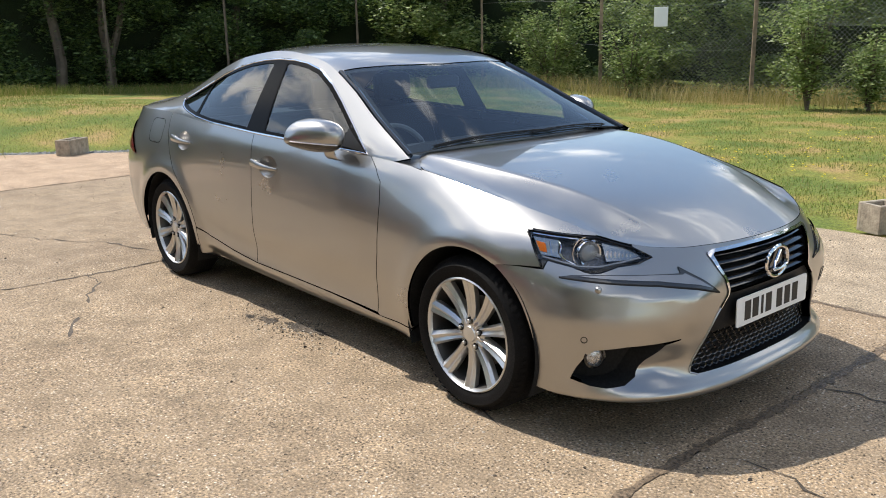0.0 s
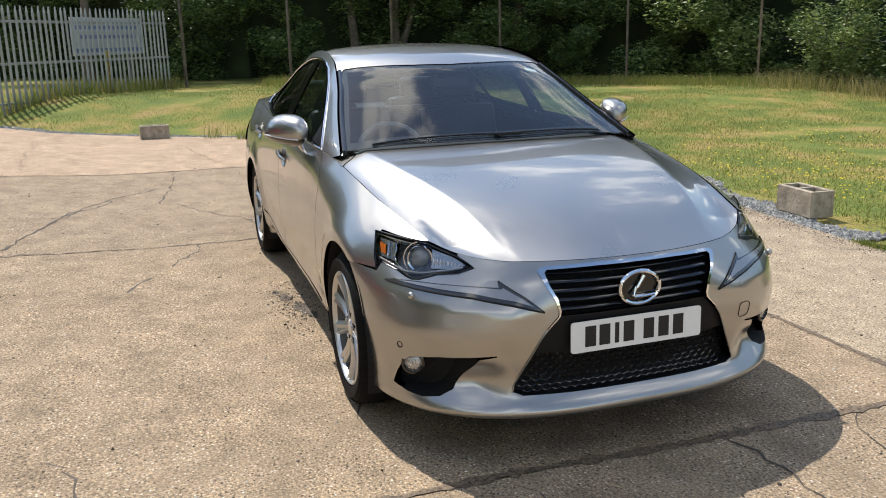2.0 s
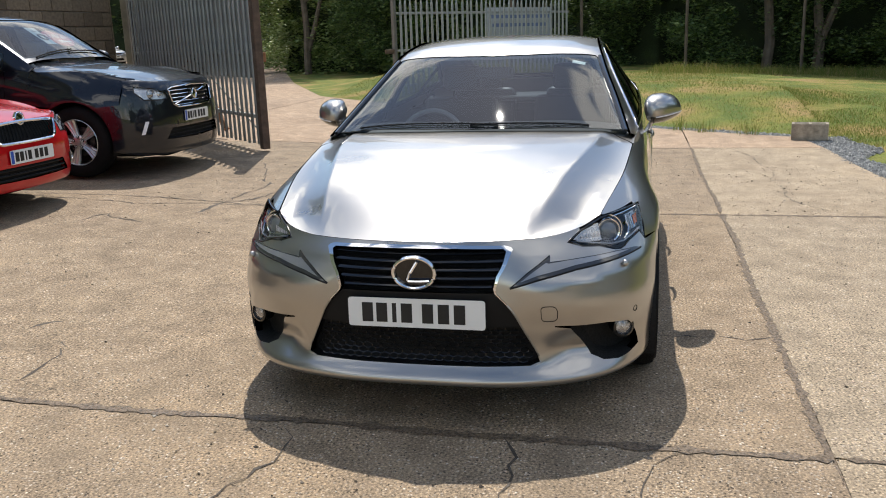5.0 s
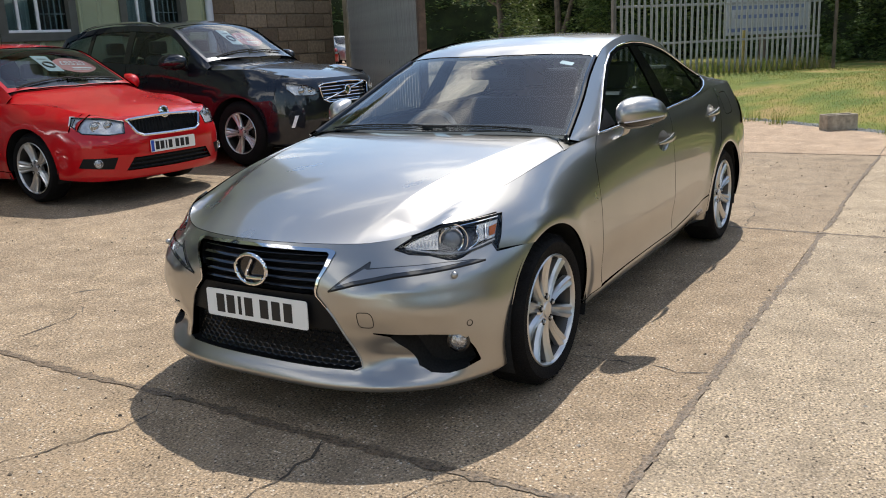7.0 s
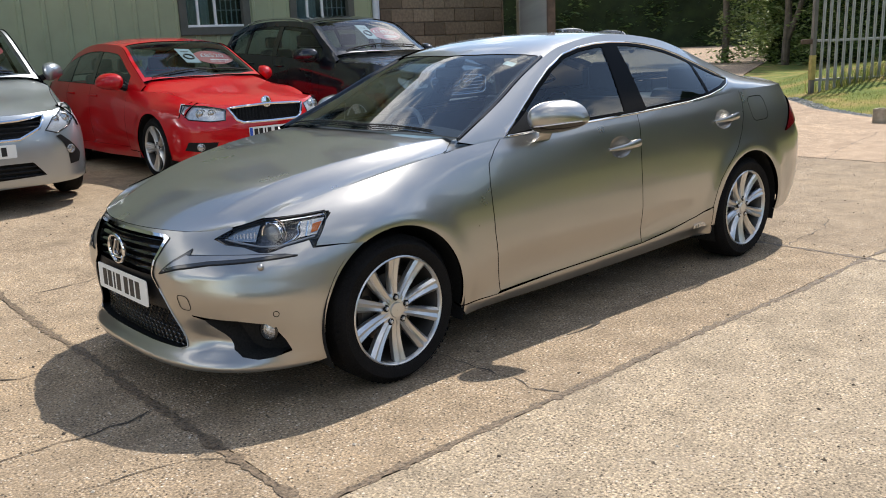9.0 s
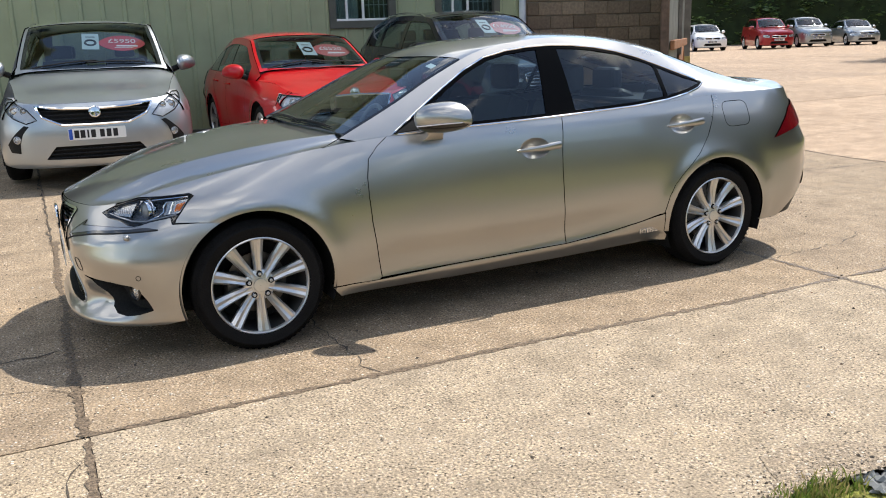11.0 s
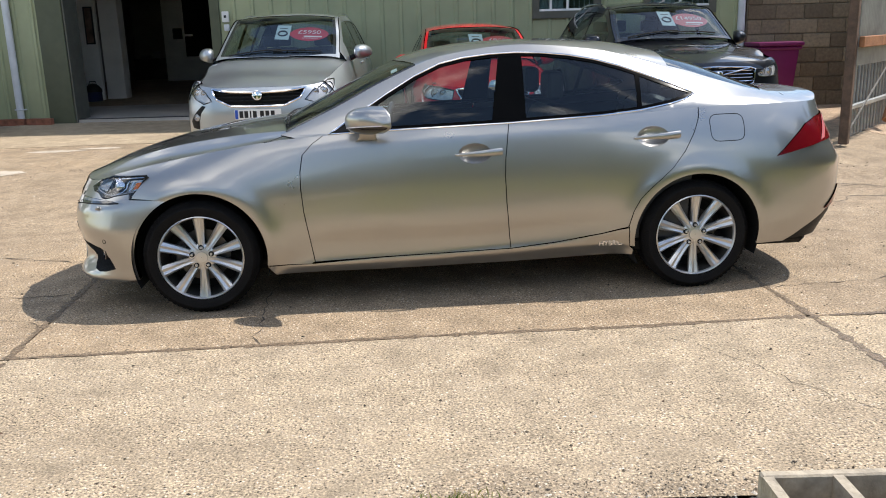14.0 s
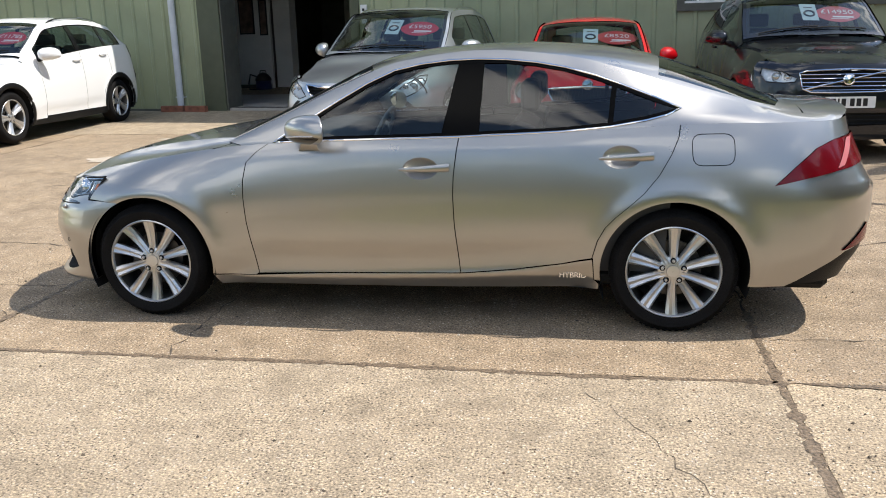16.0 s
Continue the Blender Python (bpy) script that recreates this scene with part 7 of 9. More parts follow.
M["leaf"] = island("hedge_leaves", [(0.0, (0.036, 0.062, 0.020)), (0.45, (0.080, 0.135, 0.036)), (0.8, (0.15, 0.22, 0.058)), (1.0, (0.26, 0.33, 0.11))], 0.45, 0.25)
# the same leaves, brightened to paint the sun into their colour
M["leaf_sunlit"] = island("sunlit_leaf_tones", [(0.0, (0.07, 0.11, 0.022)), (0.5, (0.21, 0.29, 0.08)), (1.0, (0.38, 0.43, 0.18))], 0.45, 0.4)
# backdrop tones this dark paint the wood's inner shade into the colour
M["wood_shade"] = earth("painted_shade_foliage", [(0.3, (0.014, 0.024, 0.008)), (0.6, (0.030, 0.048, 0.015)), (0.8, (0.045, 0.07, 0.02))], 1.2)
M["flower"] = island("yellow_flowers", [(0.0, (0.65, 0.48, 0.02)), (1.0, (0.8, 0.65, 0.05))], 0.6, 0.2)


def stone(rnd, p):
    s = rnd.uniform(0.009, 0.026)
    v = []
    for d in ((1, 0, 0), (-1, 0, 0), (0, 1, 0), (0, -1, 0), (0, 0, 1), (0, 0, -1)):
        k = s * rnd.uniform(0.6, 1.35)
        a = rnd.uniform(-0.4, 0.4)
        v.append((p[0] + d[0] * k + a * s * d[1], p[1] + d[1] * k + a * s * d[2], p[2] + d[2] * k * 0.7 + a * s * 0.5 * d[0]))
    return v, [(0, 2, 4), (2, 1, 4), (1, 3, 4), (3, 0, 4), (2, 0, 5), (1, 2, 5), (3, 1, 5), (0, 3, 5)]


def pebble(rnd, p):
    s = rnd.uniform(0.0022, 0.0045) if rnd.random() < 0.88 else rnd.uniform(0.005, 0.010)
    v = []
    for d in ((1, 0, 0), (-1, 0, 0), (0, 1, 0), (0, -1, 0), (0, 0, 1), (0, 0, -1)):
        k = s * rnd.uniform(0.6, 1.35)
        v.append((p[0] + d[0] * k, p[1] + d[1] * k, p[2] + d[2] * k * 0.7))
    return v, [(0, 2, 4), (2, 1, 4), (1, 3, 4), (3, 0, 4), (2, 0, 5), (1, 2, 5), (3, 1, 5), (0, 3, 5)]


def grit_place(rnd):
    x, y = rnd.uniform(-6, 5.5), rnd.uniform(-5.2, 3.0)
    if rnd.random() < 0.04:                                  # crumbs round the hollow
        y = -0.87 + rnd.gauss(0, 0.07)
        return (rnd.gauss(0.0, 0.25), y, float(GROUND(y)) + 0.004)
    if noise.noise((x * 0.9, y * 0.9, 7)) < rnd.uniform(-0.6, 0.35):
        return None
    return (x, y, float(GROUND(y)) + 0.002)


M["grit"] = island("loose_grit", [(0.0, (0.045, 0.036, 0.028)), (0.45, (0.13, 0.10, 0.07)), (0.75, (0.36, 0.29, 0.21)), (1.0, (0.62, 0.55, 0.46))], 0.9)
tagged(raw("grit", *soup(16000, grit_place, pebble, 31), M["grit"], flat=True), "loose grit and small stones on the concrete", "grit", kind="stuff")


def yard_edge(x):
    return float(np.interp(x, [p[0] for p in edge_line[7:15]], [p[1] for p in edge_line[7:15]]))


# broken lip of the slab where it runs out into dirt
M["lip_dirt"] = concrete("gritty_dirt", (0.262, 0.208, 0.146))
rnd = random.Random(77)
lip = []
for x in np.arange(0.52, -2.6, -0.025):
    inner = float(np.interp(-x, [-0.52, -0.30, -0.24, -0.08, 0.02, 0.10, 0.20, 0.40, 0.80, 1.4, 2.6], [3.07, 2.97, 2.83, 2.79, 2.83, 2.88, 2.95, 2.985, 3.01, 3.07, 3.10]))
    inner += 0.030 * noise.noise((x * 9, 0.0, 3.0)) + rnd.uniform(-0.018, 0.018)
    for y in (min(inner, yard_edge(x) - 0.01), yard_edge(x) + 0.004):
        lip.append((float(x), y, float(GROUND(y)) + 0.0036))
raw("crumbled_lip", lip, [(2 * i, 2 * i + 1, 2 * i + 3, 2 * i + 2) for i in range(len(lip) // 2 - 1)], M["lip_dirt"], yard, "crumbled dirty edge of the slab")


def lip_place(rnd):
    x = rnd.uniform(-2.4, 0.45)
    y = yard_edge(x) + 0.02 - abs(rnd.gauss(0, 0.10))
    return (x, y, float(GROUND(y)) + 0.004)


def dark_place(rnd):
    x, y = rnd.uniform(-4.0, 3.2), rnd.uniform(1.5, 2.9)
    return (x, y, float(GROUND(y)) + 0.003)


def crumb(rnd, p):
    v, f = pebble(rnd, p)
    k = rnd.uniform(0.8, 1.5)
    return [tuple(p[i] + (q[i] - p[i]) * k for i in range(3)) for q in v], f


M["crumb"] = island("dark_crumbs", [(0.0, (0.03, 0.024, 0.018)), (0.7, (0.09, 0.065, 0.045)), (1.0, (0.20, 0.11, 0.07))], 0.9)
tagged(raw("grit", *soup(1500, lip_place, pebble, 33), M["grit"], flat=True), "crumbled grit along the broken edge of the slab", "grit", kind="stuff")
tagged(raw("grit", *soup(150, dark_place, crumb, 34), M["crumb"], flat=True), "scattered dark crumbs on the pale concrete", "grit", kind="stuff")


def chip_place(rnd):
    x = rnd.uniform(-7.0, 0.05)
    w = 0.46 + 0.18 * math.sin(x * 1.7) + 0.1 * math.sin(x * 4.1)
    y = yard_edge(x) - 0.02 + w * rnd.random() ** 1.2 + rnd.gauss(0, 0.03)
    return (x, y, float(GROUND(y)) - 0.024 + rnd.random() * 0.014)


def far_chip(rnd):
    t = rnd.random() * 6
    i = int(t)
    a, b = edge_line[1 + i], edge_line[2 + i]
    w = 0.30 * rnd.random() ** 1.3 + rnd.gauss(0, 0.03)
    x, y = a[0] + (b[0] - a[0]) * (t - i) - 0.8 * w, a[1] + (b[1] - a[1]) * (t - i) + 0.6 * w
    return (x, y, max(float(GROUND(y)) - 0.02, ground_z(x, y)) + rnd.random() * 0.014)


tagged(raw("gravel", *soup(6000, far_chip, stone, 6), M["slate"], flat=True), "thin strip of grey chippings along the far edge of the yard", "gravel", kind="stuff")
tagged(raw("gravel", *soup(13000, chip_place, stone, 4), M["slate"], flat=True), "loose grey slate chippings along the edge of the yard", "gravel", kind="stuff")


def in_lawn(x, y):
    if y > 3.2 and x > -7:
        return y > yard_edge(x) + 0.55 and x < np.interp(y, [3.24, 4.2, 6.0, 8.5, 11.0], [1.75, 1.55, 1.0, 0.35, 0.3]) or y > 11.3
    if x < -7 or y < 3.2:
        ex = np.interp(y, [p[1] for p in edge_line[:8]], [p[0] for p in edge_line[:8]])
        return x < ex - 0.03 and y > -7
    return False


def blade_fn(hmin, hmax):
    def fn(rnd, p):
        h = rnd.uniform(hmin, hmax)
        a = rnd.uniform(0, 6.28)
        w = 0.003 + h * (0.018 if h < 0.12 else 0.005)
        dx, dy = math.cos(a) * w, math.sin(a) * w
        lx, ly = rnd.gauss(0, h * 0.35), rnd.gauss(0, h * 0.35)
        x, y, z = p
        return [(x - dx, y - dy, z), (x + dx, y + dy, z), (x + dx * 0.6 + lx * 0.4, y + dy * 0.6 + ly * 0.4, z + h * 0.6), (x - dx * 0.6 + lx * 0.4, y - dy * 0.6 + ly * 0.4, z + h * 0.6), (x + lx, y + ly, z + h)], [(0, 1, 2, 3), (3, 2, 4)]
    return fn


def lawn_place(rnd):
    if rnd.random() < 0.45:
        x, y = rnd.uniform(-18, -6.5), rnd.uniform(-6.5, 8)
    else:
        x, y = rnd.uniform(-12, 3.5), 3.4 + 9.5 * rnd.random() ** 1.4
    if not in_lawn(x, y) or noise.noise((x * 0.8, y * 0.8, 0)) < -0.35:
        return None
    return (x, y, ground_z(x, y) - 0.004)


tagged(raw("grass", *soup(190000, lawn_place, blade_fn(0.012, 0.045), 8), M["blade"], flat=True), "short dry lawn grass", "grass", kind="stuff")


def tall_place(rnd):
    t = 0.46 + 0.5 * rnd.random()
    x, y = fence_at(t)
    y2 = y - abs(rnd.gauss(0, 0.7))
    return (x + rnd.gauss(0, 0.3), y2, ground_z(x, y2))


def tuft_place(rnd):
    c = rnd.choice(((-7.25, 2.3), (-7.6, 1.75), (-7.9, 1.45), (-9.0, -0.2), (-9.4, -0.6)))
    return (c[0] + rnd.gauss(0, 0.09), c[1] + rnd.gauss(0, 0.09), ground_z(*c))


# ---- chain-link fence, woods ----
FENCE = [(-17.7, -0.6), (-17.7, 2.0), (-18.0, 4.8), (-17.2, 7.6), (-15.0, 10.2), (-12.4, 12.2), (-9.4, 13.2), (-5.9, 13.9), (-2.8, 14.4), (0.3, 14.8), (3.4, 15.2), (6.5, 15.6)]
_fl = np.concatenate([[0], np.cumsum([math.dist(a, b) for a, b in zip(FENCE, FENCE[1:])])])


def fence_at(t):
    d = t * _fl[-1]
    return float(np.interp(d, _fl, [p[0] for p in FENCE])), float(np.interp(d, _fl, [p[1] for p in FENCE]))


tagged(raw("tall_grass", *soup(9000, tall_place, blade_fn(0.13, 0.48), 12), M["straw"], flat=True), "tall dry grass along the wire fence", "grass", kind="stuff")
def verge_place(rnd):
    x, y = fence_at(0.06 + 0.42 * rnd.random())
    d = abs(rnd.gauss(0, 0.8))
    return (x + d * 0.95, y - d * 0.3, ground_z(x, y))


tagged(raw("tall_grass", *soup(12000, verge_place, blade_fn(0.125, 0.30), 19), M["blade"], flat=True), "rough uncut grass at the foot of the hedge", "grass", kind="stuff")
def gate_verge(rnd):
    t = rnd.random()
    x, y = -13.6 - 4.4 * t + rnd.gauss(0, 0.18), -4.3 + 3.4 * t + rnd.gauss(0, 0.18)
    return (x, y, ground_z(x, y))


tagged(raw("tall_grass", *soup(2600, gate_verge, blade_fn(0.13, 0.40), 27), M["blade"], flat=True), "uncut grass and weeds at the foot of the palisade gate", "grass", kind="stuff")
tagged(raw("grass_tuft", *soup(260, tuft_place, blade_fn(0.15, 0.3), 13), M["blade"], flat=True), "tufts of rough grass at the yard's edge", "grass", kind="stuff")


def low_tuft(rnd):
    return (0.24 + rnd.gauss(0, 0.08), 3.07 + rnd.gauss(0, 0.035), float(GROUND(3.0)) - 0.01)


tagged(raw("grass_tuft", *soup(420, low_tuft, blade_fn(0.02, 0.05), 17), M["blade"], flat=True), "low green grass tuft beside the gravel", "grass", kind="stuff")


def flower_fn(rnd, p):
    s = 0.016
    x, y, z = p
    z += rnd.uniform(0.05, 0.10)
    return [(x - s, y, z), (x, y - s, z + 0.004), (x + s, y, z), (x, y + s, z + 0.004), (x, y, z + 0.012)], [(0, 1, 4), (1, 2, 4), (2, 3, 4), (3, 0, 4)]


def flower_place(rnd):
    x, y = rnd.choice(((-3.0, 5.0), (-1.0, 6.0), (-4.5, 7.0), (-2.0, 4.6), (1.0, 7.0), (-0.5, 8.5)))
    x, y = x + rnd.gauss(0, 0.8), y + rnd.gauss(0, 0.6)
    return (x, y, ground_z(x, y)) if in_lawn(x, y) else None


tagged(raw("flowers", *soup(420, flower_place, flower_fn, 15), M["flower"], flat=True), "small yellow lawn flowers", "flowers", kind="stuff")
M["post"] = plain("lichened_concrete", (0.22, 0.165, 0.11), 0.9, vary=0.4, scale=7, grain=0.5, grain_scale=90)
M["bark"] = plain("bark", (0.12, 0.095, 0.07), 0.9, vary=0.4, scale=5, grain=0.7, grain_scale=40)
M["wire"] = plain("galvanised_wire", (0.22, 0.23, 0.23), 0.6, metal=0.5, vary=0.3)


def post_fence():
    fence = thing("wire_fence", "chain-link wire fence on lichened concrete posts with cranked tops", "fence")
    for i, (x, y) in enumerate(FENCE):
        z = ground_z(x, y) - 0.05
        h = 2.15
        if i < len(FENCE) - 1:
            d = np.array(FENCE[i + 1]) - np.array((x, y))
        nrm = np.array([-d[1], d[0]]) / np.linalg.norm(d)
        k = 1.0 if i > 5 else 0.0
        p = [(x, y, z), (x, y, z + h), (x + k * nrm[0] * 0.12, y + k * nrm[1] * 0.12, z + h + 0.2), (x + k * nrm[0] * 0.3, y + k * nrm[1] * 0.3, z + h + 0.4)]
        v, f = tube(p, [0.055, 0.05, 0.045, 0.04] if i > 5 else [0.04, 0.036, 0.03, 0.026], 4)
        # the first posts take the dark bark colour to paint in tree shade
        raw("post", v, f, M["post"] if i > 4 else M["bark"], fence, sharp=20)
    wires = []
    for (x0, y0), (x1, y1) in zip(FENCE[6:], FENCE[7:]):
        ln = math.dist((x0, y0), (x1, y1))
        z0, h = ground_z(x0, y0) + 0.08, 1.95
        k = int((ln + h) / 0.095)
        for s in (0, 1):
            for j in range(k):
                a = j * 0.095 - (h if s == 0 else 0)
                u0, u1 = (a, a + h) if s == 0 else (a, a - h)
                za, zb = 0.0, h
                pts = []
                for u, z in ((u0, za), (u1, zb)):
                    pts.append([u, z])
                (ua, z1), (ub, z2) = pts
                lo, hi = 0.0, 1.0
                du = ub - ua
                for lim, up in ((0.0, False), (ln, True)):
                    tt = (lim - ua) / du
                    if (du > 0) == (not up):
                        lo = max(lo, tt)
                    else:
                        hi = min(hi, tt)
                if hi - lo < 0.02:
                    continue
                q = [((x0 + (x1 - x0) * (ua + du * t) / ln), (y0 + (y1 - y0) * (ua + du * t) / ln), z0 + z1 + (z2 - z1) * t) for t in (lo, hi)]
                wires.append(tube(q, 0.0032, 3))
    raw("wire_mesh", *merge(*wires), M["wire"], fence, "galvanised diamond mesh", flat=True)["kind"] = "stuff"
    for zz in (0.15, 1.05, 2.0, 2.3, 2.45):
        pts = [(x, y, ground_z(x, y) + zz + 0.01 * math.sin(i)) for i, (x, y) in enumerate(dense(FENCE[5:], 1.0, closed=False))]
        raw("line_wire", *tube(pts, 0.0025, 4), M["wire"], fence)


post_fence()


def leaf_fn(smin, smax):
    def fn(rnd, p):
        s = rnd.uniform(smin, smax)
        a, b = rnd.uniform(0, 6.28), rnd.gauss(0.5, 0.6)
        u = Vector((math.cos(a), math.sin(a), rnd.uniform(-0.5, 0.4))).normalized() * s
        w = Vector((-math.sin(a) * math.cos(b), math.cos(a) * math.cos(b), math.sin(b))) * s * 0.42
        c = Vector(p)
        return [tuple(c - u), tuple(c + w * 0.9), tuple(c + u), tuple(c - w * 0.9)], [(0, 1, 2, 3)]
    return fn


def thicket(name, line, count, height, depth, sizes, material, label, seed, clump=0.9, base=0.0, tall=0.0):
    """A hedge along a line: leaves in clumps on an uneven front with gaps."""
    ln = np.concatenate([[0], np.cumsum([math.dist(a, b) for a, b in zip(line, line[1:])])])
    rnd = random.Random(seed)
    clumps = []
    for _ in range(int(ln[-1] * height * 1.5)):
        d = rnd.random() * ln[-1]
        x, y = float(np.interp(d, ln, [p[0] for p in line])), float(np.interp(d, ln, [p[1] for p in line]))
        i = min(np.searchsorted(ln, d), len(line) - 1)
        t = np.array(line[i]) - np.array(line[i - 1])
        t = t / max(np.linalg.norm(t), 1e-6)
        h = height * (0.75 + 0.5 * noise.noise((x * 0.25, y * 0.25, seed)))
        z = rnd.random() ** 1.2 * h
        back = depth * rnd.random() + 0.7 * noise.noise((x * 0.5, y * 0.5, z * 0.6 + seed)) + 0.2 * z
        clumps.append((x - t[1] * back * SIDE_OF, y + t[0] * back * SIDE_OF, ground_z(x, y) + base + z, rnd.uniform(0.35, clump)))

    def place(r):
        c = clumps[int(r.random() * len(clumps))]
        u = Vector((r.gauss(0, 1), r.gauss(0, 1), r.gauss(0, 1))).normalized() * c[3] * r.random() ** 0.4
        z = c[2] + u.z * 0.8
        return (c[0] + u.x, c[1] + u.y, max(z, 0.02))
    ob = raw(name, *soup(count, place, leaf_fn(*sizes), seed), material, flat=True)
    return tagged(ob, label, "hedge", kind="stuff")


SIDE_OF = 1
WOODS = [(-60, -24), (-40, -19), (-27, -15), (-25, -10), (-24.5, -5.5), (-21.5, -2.0), (-19.6, 0.5), (-19.3, 3.0), (-19.4, 5.5), (-18.4, 8.4), (-16.2, 11.2), (-13.4, 13.2), (-10.0, 14.5), (-6, 15.2), (0, 16.2), (8, 17.2), (16, 16), (22, 8)]
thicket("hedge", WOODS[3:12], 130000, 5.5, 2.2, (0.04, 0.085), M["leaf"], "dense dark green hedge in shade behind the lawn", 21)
thicket("hedge", [(x, y - 0.5) for x, y in WOODS[10:16]], 110000, 4.6, 1.8, (0.04, 0.09), M["leaf_sunlit"], "sunlit mixed green hedge behind the wire fence", 22)
thicket("hedge", WOODS[:5], 40000, 6.0, 2.5, (0.06, 0.13), M["leaf_sunlit"], "sunlit trees and bushes beyond the gates", 23)
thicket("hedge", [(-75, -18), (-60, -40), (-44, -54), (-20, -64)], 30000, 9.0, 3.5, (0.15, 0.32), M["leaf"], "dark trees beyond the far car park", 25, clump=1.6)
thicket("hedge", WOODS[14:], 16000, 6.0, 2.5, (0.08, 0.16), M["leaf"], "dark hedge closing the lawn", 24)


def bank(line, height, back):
    """A backdrop sheet behind the leaves, its dark colour painted for the wood's shade."""
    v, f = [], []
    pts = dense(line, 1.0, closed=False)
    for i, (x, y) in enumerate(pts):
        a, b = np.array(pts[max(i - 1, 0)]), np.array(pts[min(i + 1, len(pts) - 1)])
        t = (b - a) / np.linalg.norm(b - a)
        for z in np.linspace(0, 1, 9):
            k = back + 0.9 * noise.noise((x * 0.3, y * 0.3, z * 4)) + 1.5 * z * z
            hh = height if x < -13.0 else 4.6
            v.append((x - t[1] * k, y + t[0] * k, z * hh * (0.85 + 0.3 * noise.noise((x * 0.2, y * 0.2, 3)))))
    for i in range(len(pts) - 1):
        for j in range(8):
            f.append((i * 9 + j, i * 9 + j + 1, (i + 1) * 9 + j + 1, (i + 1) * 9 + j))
    return tagged(raw("wood_edge", v, f, M["wood_shade"]), "dark backdrop sheet standing in for the shaded depth of the wood", "wood", kind="stuff")


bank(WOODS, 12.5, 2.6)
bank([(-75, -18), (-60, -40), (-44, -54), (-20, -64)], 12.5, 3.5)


def tree(x, y, h, seed, lean=0.0, fork=False, leaves=9000, spread=2.4, bottom=2.6):
    rnd = random.Random(seed)
    t = thing("tree", "tall leafy tree with a bare brown trunk in the wood", "tree", pose(x, y, ground_z(x, y)))
    trunk = [(lean * k * 0.3 + 0.05 * math.sin(k * 2 + seed), 0.06 * math.sin(k * 1.7 + seed), h * 0.75 * k / 7 - 0.1) for k in range(8)]
    pieces = [tube(trunk, np.linspace(0.15, 0.06, 8), 9)]
    tips = [trunk[-1]]
    for k in range(7):
        s = trunk[3 + k % 4]
        a = rnd.uniform(0, 6.28)
        e = (s[0] + math.cos(a) * spread * 0.6, s[1] + math.sin(a) * spread * 0.6, s[2] + rnd.uniform(0.8, 1.8))
        mid = ((s[0] + e[0]) / 2, (s[1] + e[1]) / 2, (s[2] + e[2]) / 2 - 0.12)
        pieces.append(tube([s, mid, e], [0.06, 0.045, 0.02], 7))
        tips.append(e)
    if fork:
        pieces.append(tube([trunk[1], (trunk[1][0] + 0.0, trunk[1][1] + 0.35, 1.7), (trunk[1][0] - 0.1, trunk[1][1] + 0.75, 3.2), (trunk[1][0], trunk[1][1] + 1.1, 4.6)], [0.12, 0.10, 0.07, 0.04], 8))
    raw("trunk", *merge(*pieces), M["bark"], t)

    def place(r):
        c = tips[int(r.random() * len(tips))]
        u = Vector((r.gauss(0, 1), r.gauss(0, 1), r.gauss(0, 1))).normalized() * spread * 0.55 * r.random() ** 0.45
        z = c[2] + u.z * 0.8
        return (c[0] + u.x, c[1] + u.y, z) if z > bottom else None
    raw("crown", *soup(leaves, place, leaf_fn(0.06, 0.13), seed), M["leaf"], t, flat=True)


for x, y, h, sd, ln, fk in ((-20.3, 4.3, 7.5, 31, -0.1, False), (-20.4, 5.6, 8.0, 32, 0.15, True), (-20.2, 9.4, 7.5, 33, 0.2, False), (-15.5, 13.6, 7.0, 34, -0.1, False), (-22.0, -3.0, 8.0, 35, 0.1, False), (-26.5, -11.5, 8.5, 36, 0.1, True), (-27.5, -14.5, 8.0, 37, 0.0, False), (-3.0, 17.0, 8, 38, 0.1, False)):
    tree(x, y, h, sd, ln, fk)


def bush(x, y, h, seed, n=2600, w=0.5):
    rnd = random.Random(seed)
    b = thing("bush", "leafy green bush growing at the wire fence", "bush", pose(x, y, ground_z(x, y)))
    stems, tips = [], []
    for k in range(11):
        a = rnd.uniform(0, 6.28)
        e = (math.cos(a) * w * rnd.random(), math.sin(a) * w * rnd.random(), h * rnd.uniform(0.5, 1.0))
        stems.append(tube([(0, 0, -0.05), (e[0] * 0.4, e[1] * 0.4, e[2] * 0.5), e], [0.025, 0.016, 0.006], 5))
        tips += [e, (e[0] * 0.6, e[1] * 0.6, e[2] * 0.65), (e[0] * 0.4, e[1] * 0.4, e[2] * 0.35)]
    raw("stem", *merge(*stems), M["bark"], b)

    def place(r):
        c = tips[int(r.random() * len(tips))]
        u = Vector((r.gauss(0, 1), r.gauss(0, 1), r.gauss(0, 1))) * 0.14
        return (c[0] + u.x, c[1] + u.y, max(0.05, c[2] + u.z))
    raw("foliage", *soup(n, place, leaf_fn(0.03, 0.065), seed), M["leaf_sunlit"], b, flat=True)


bush(-4.0, 12.6, 2.0, 41, 3600, 0.55)
bush(-3.0, 12.9, 1.5, 42, 2000, 0.45)
bush(-10.5, 12.7, 2.0, 43, 4200, 0.9)
bush(-8.4, 13.0, 1.7, 44, 3000, 0.7)

# notice on the wire fence
sg_ob = thing("notice_board", "small blank white notice on the wire fence", "sign", pose(-7.9, 13.42, 1.55, 0, 0, 14))
part("board", boxed(-0.16, 0.16, -0.012, 0.0, 0, 0.42, bevel=0.004), M["white_plate"], sg_ob, flat=True)

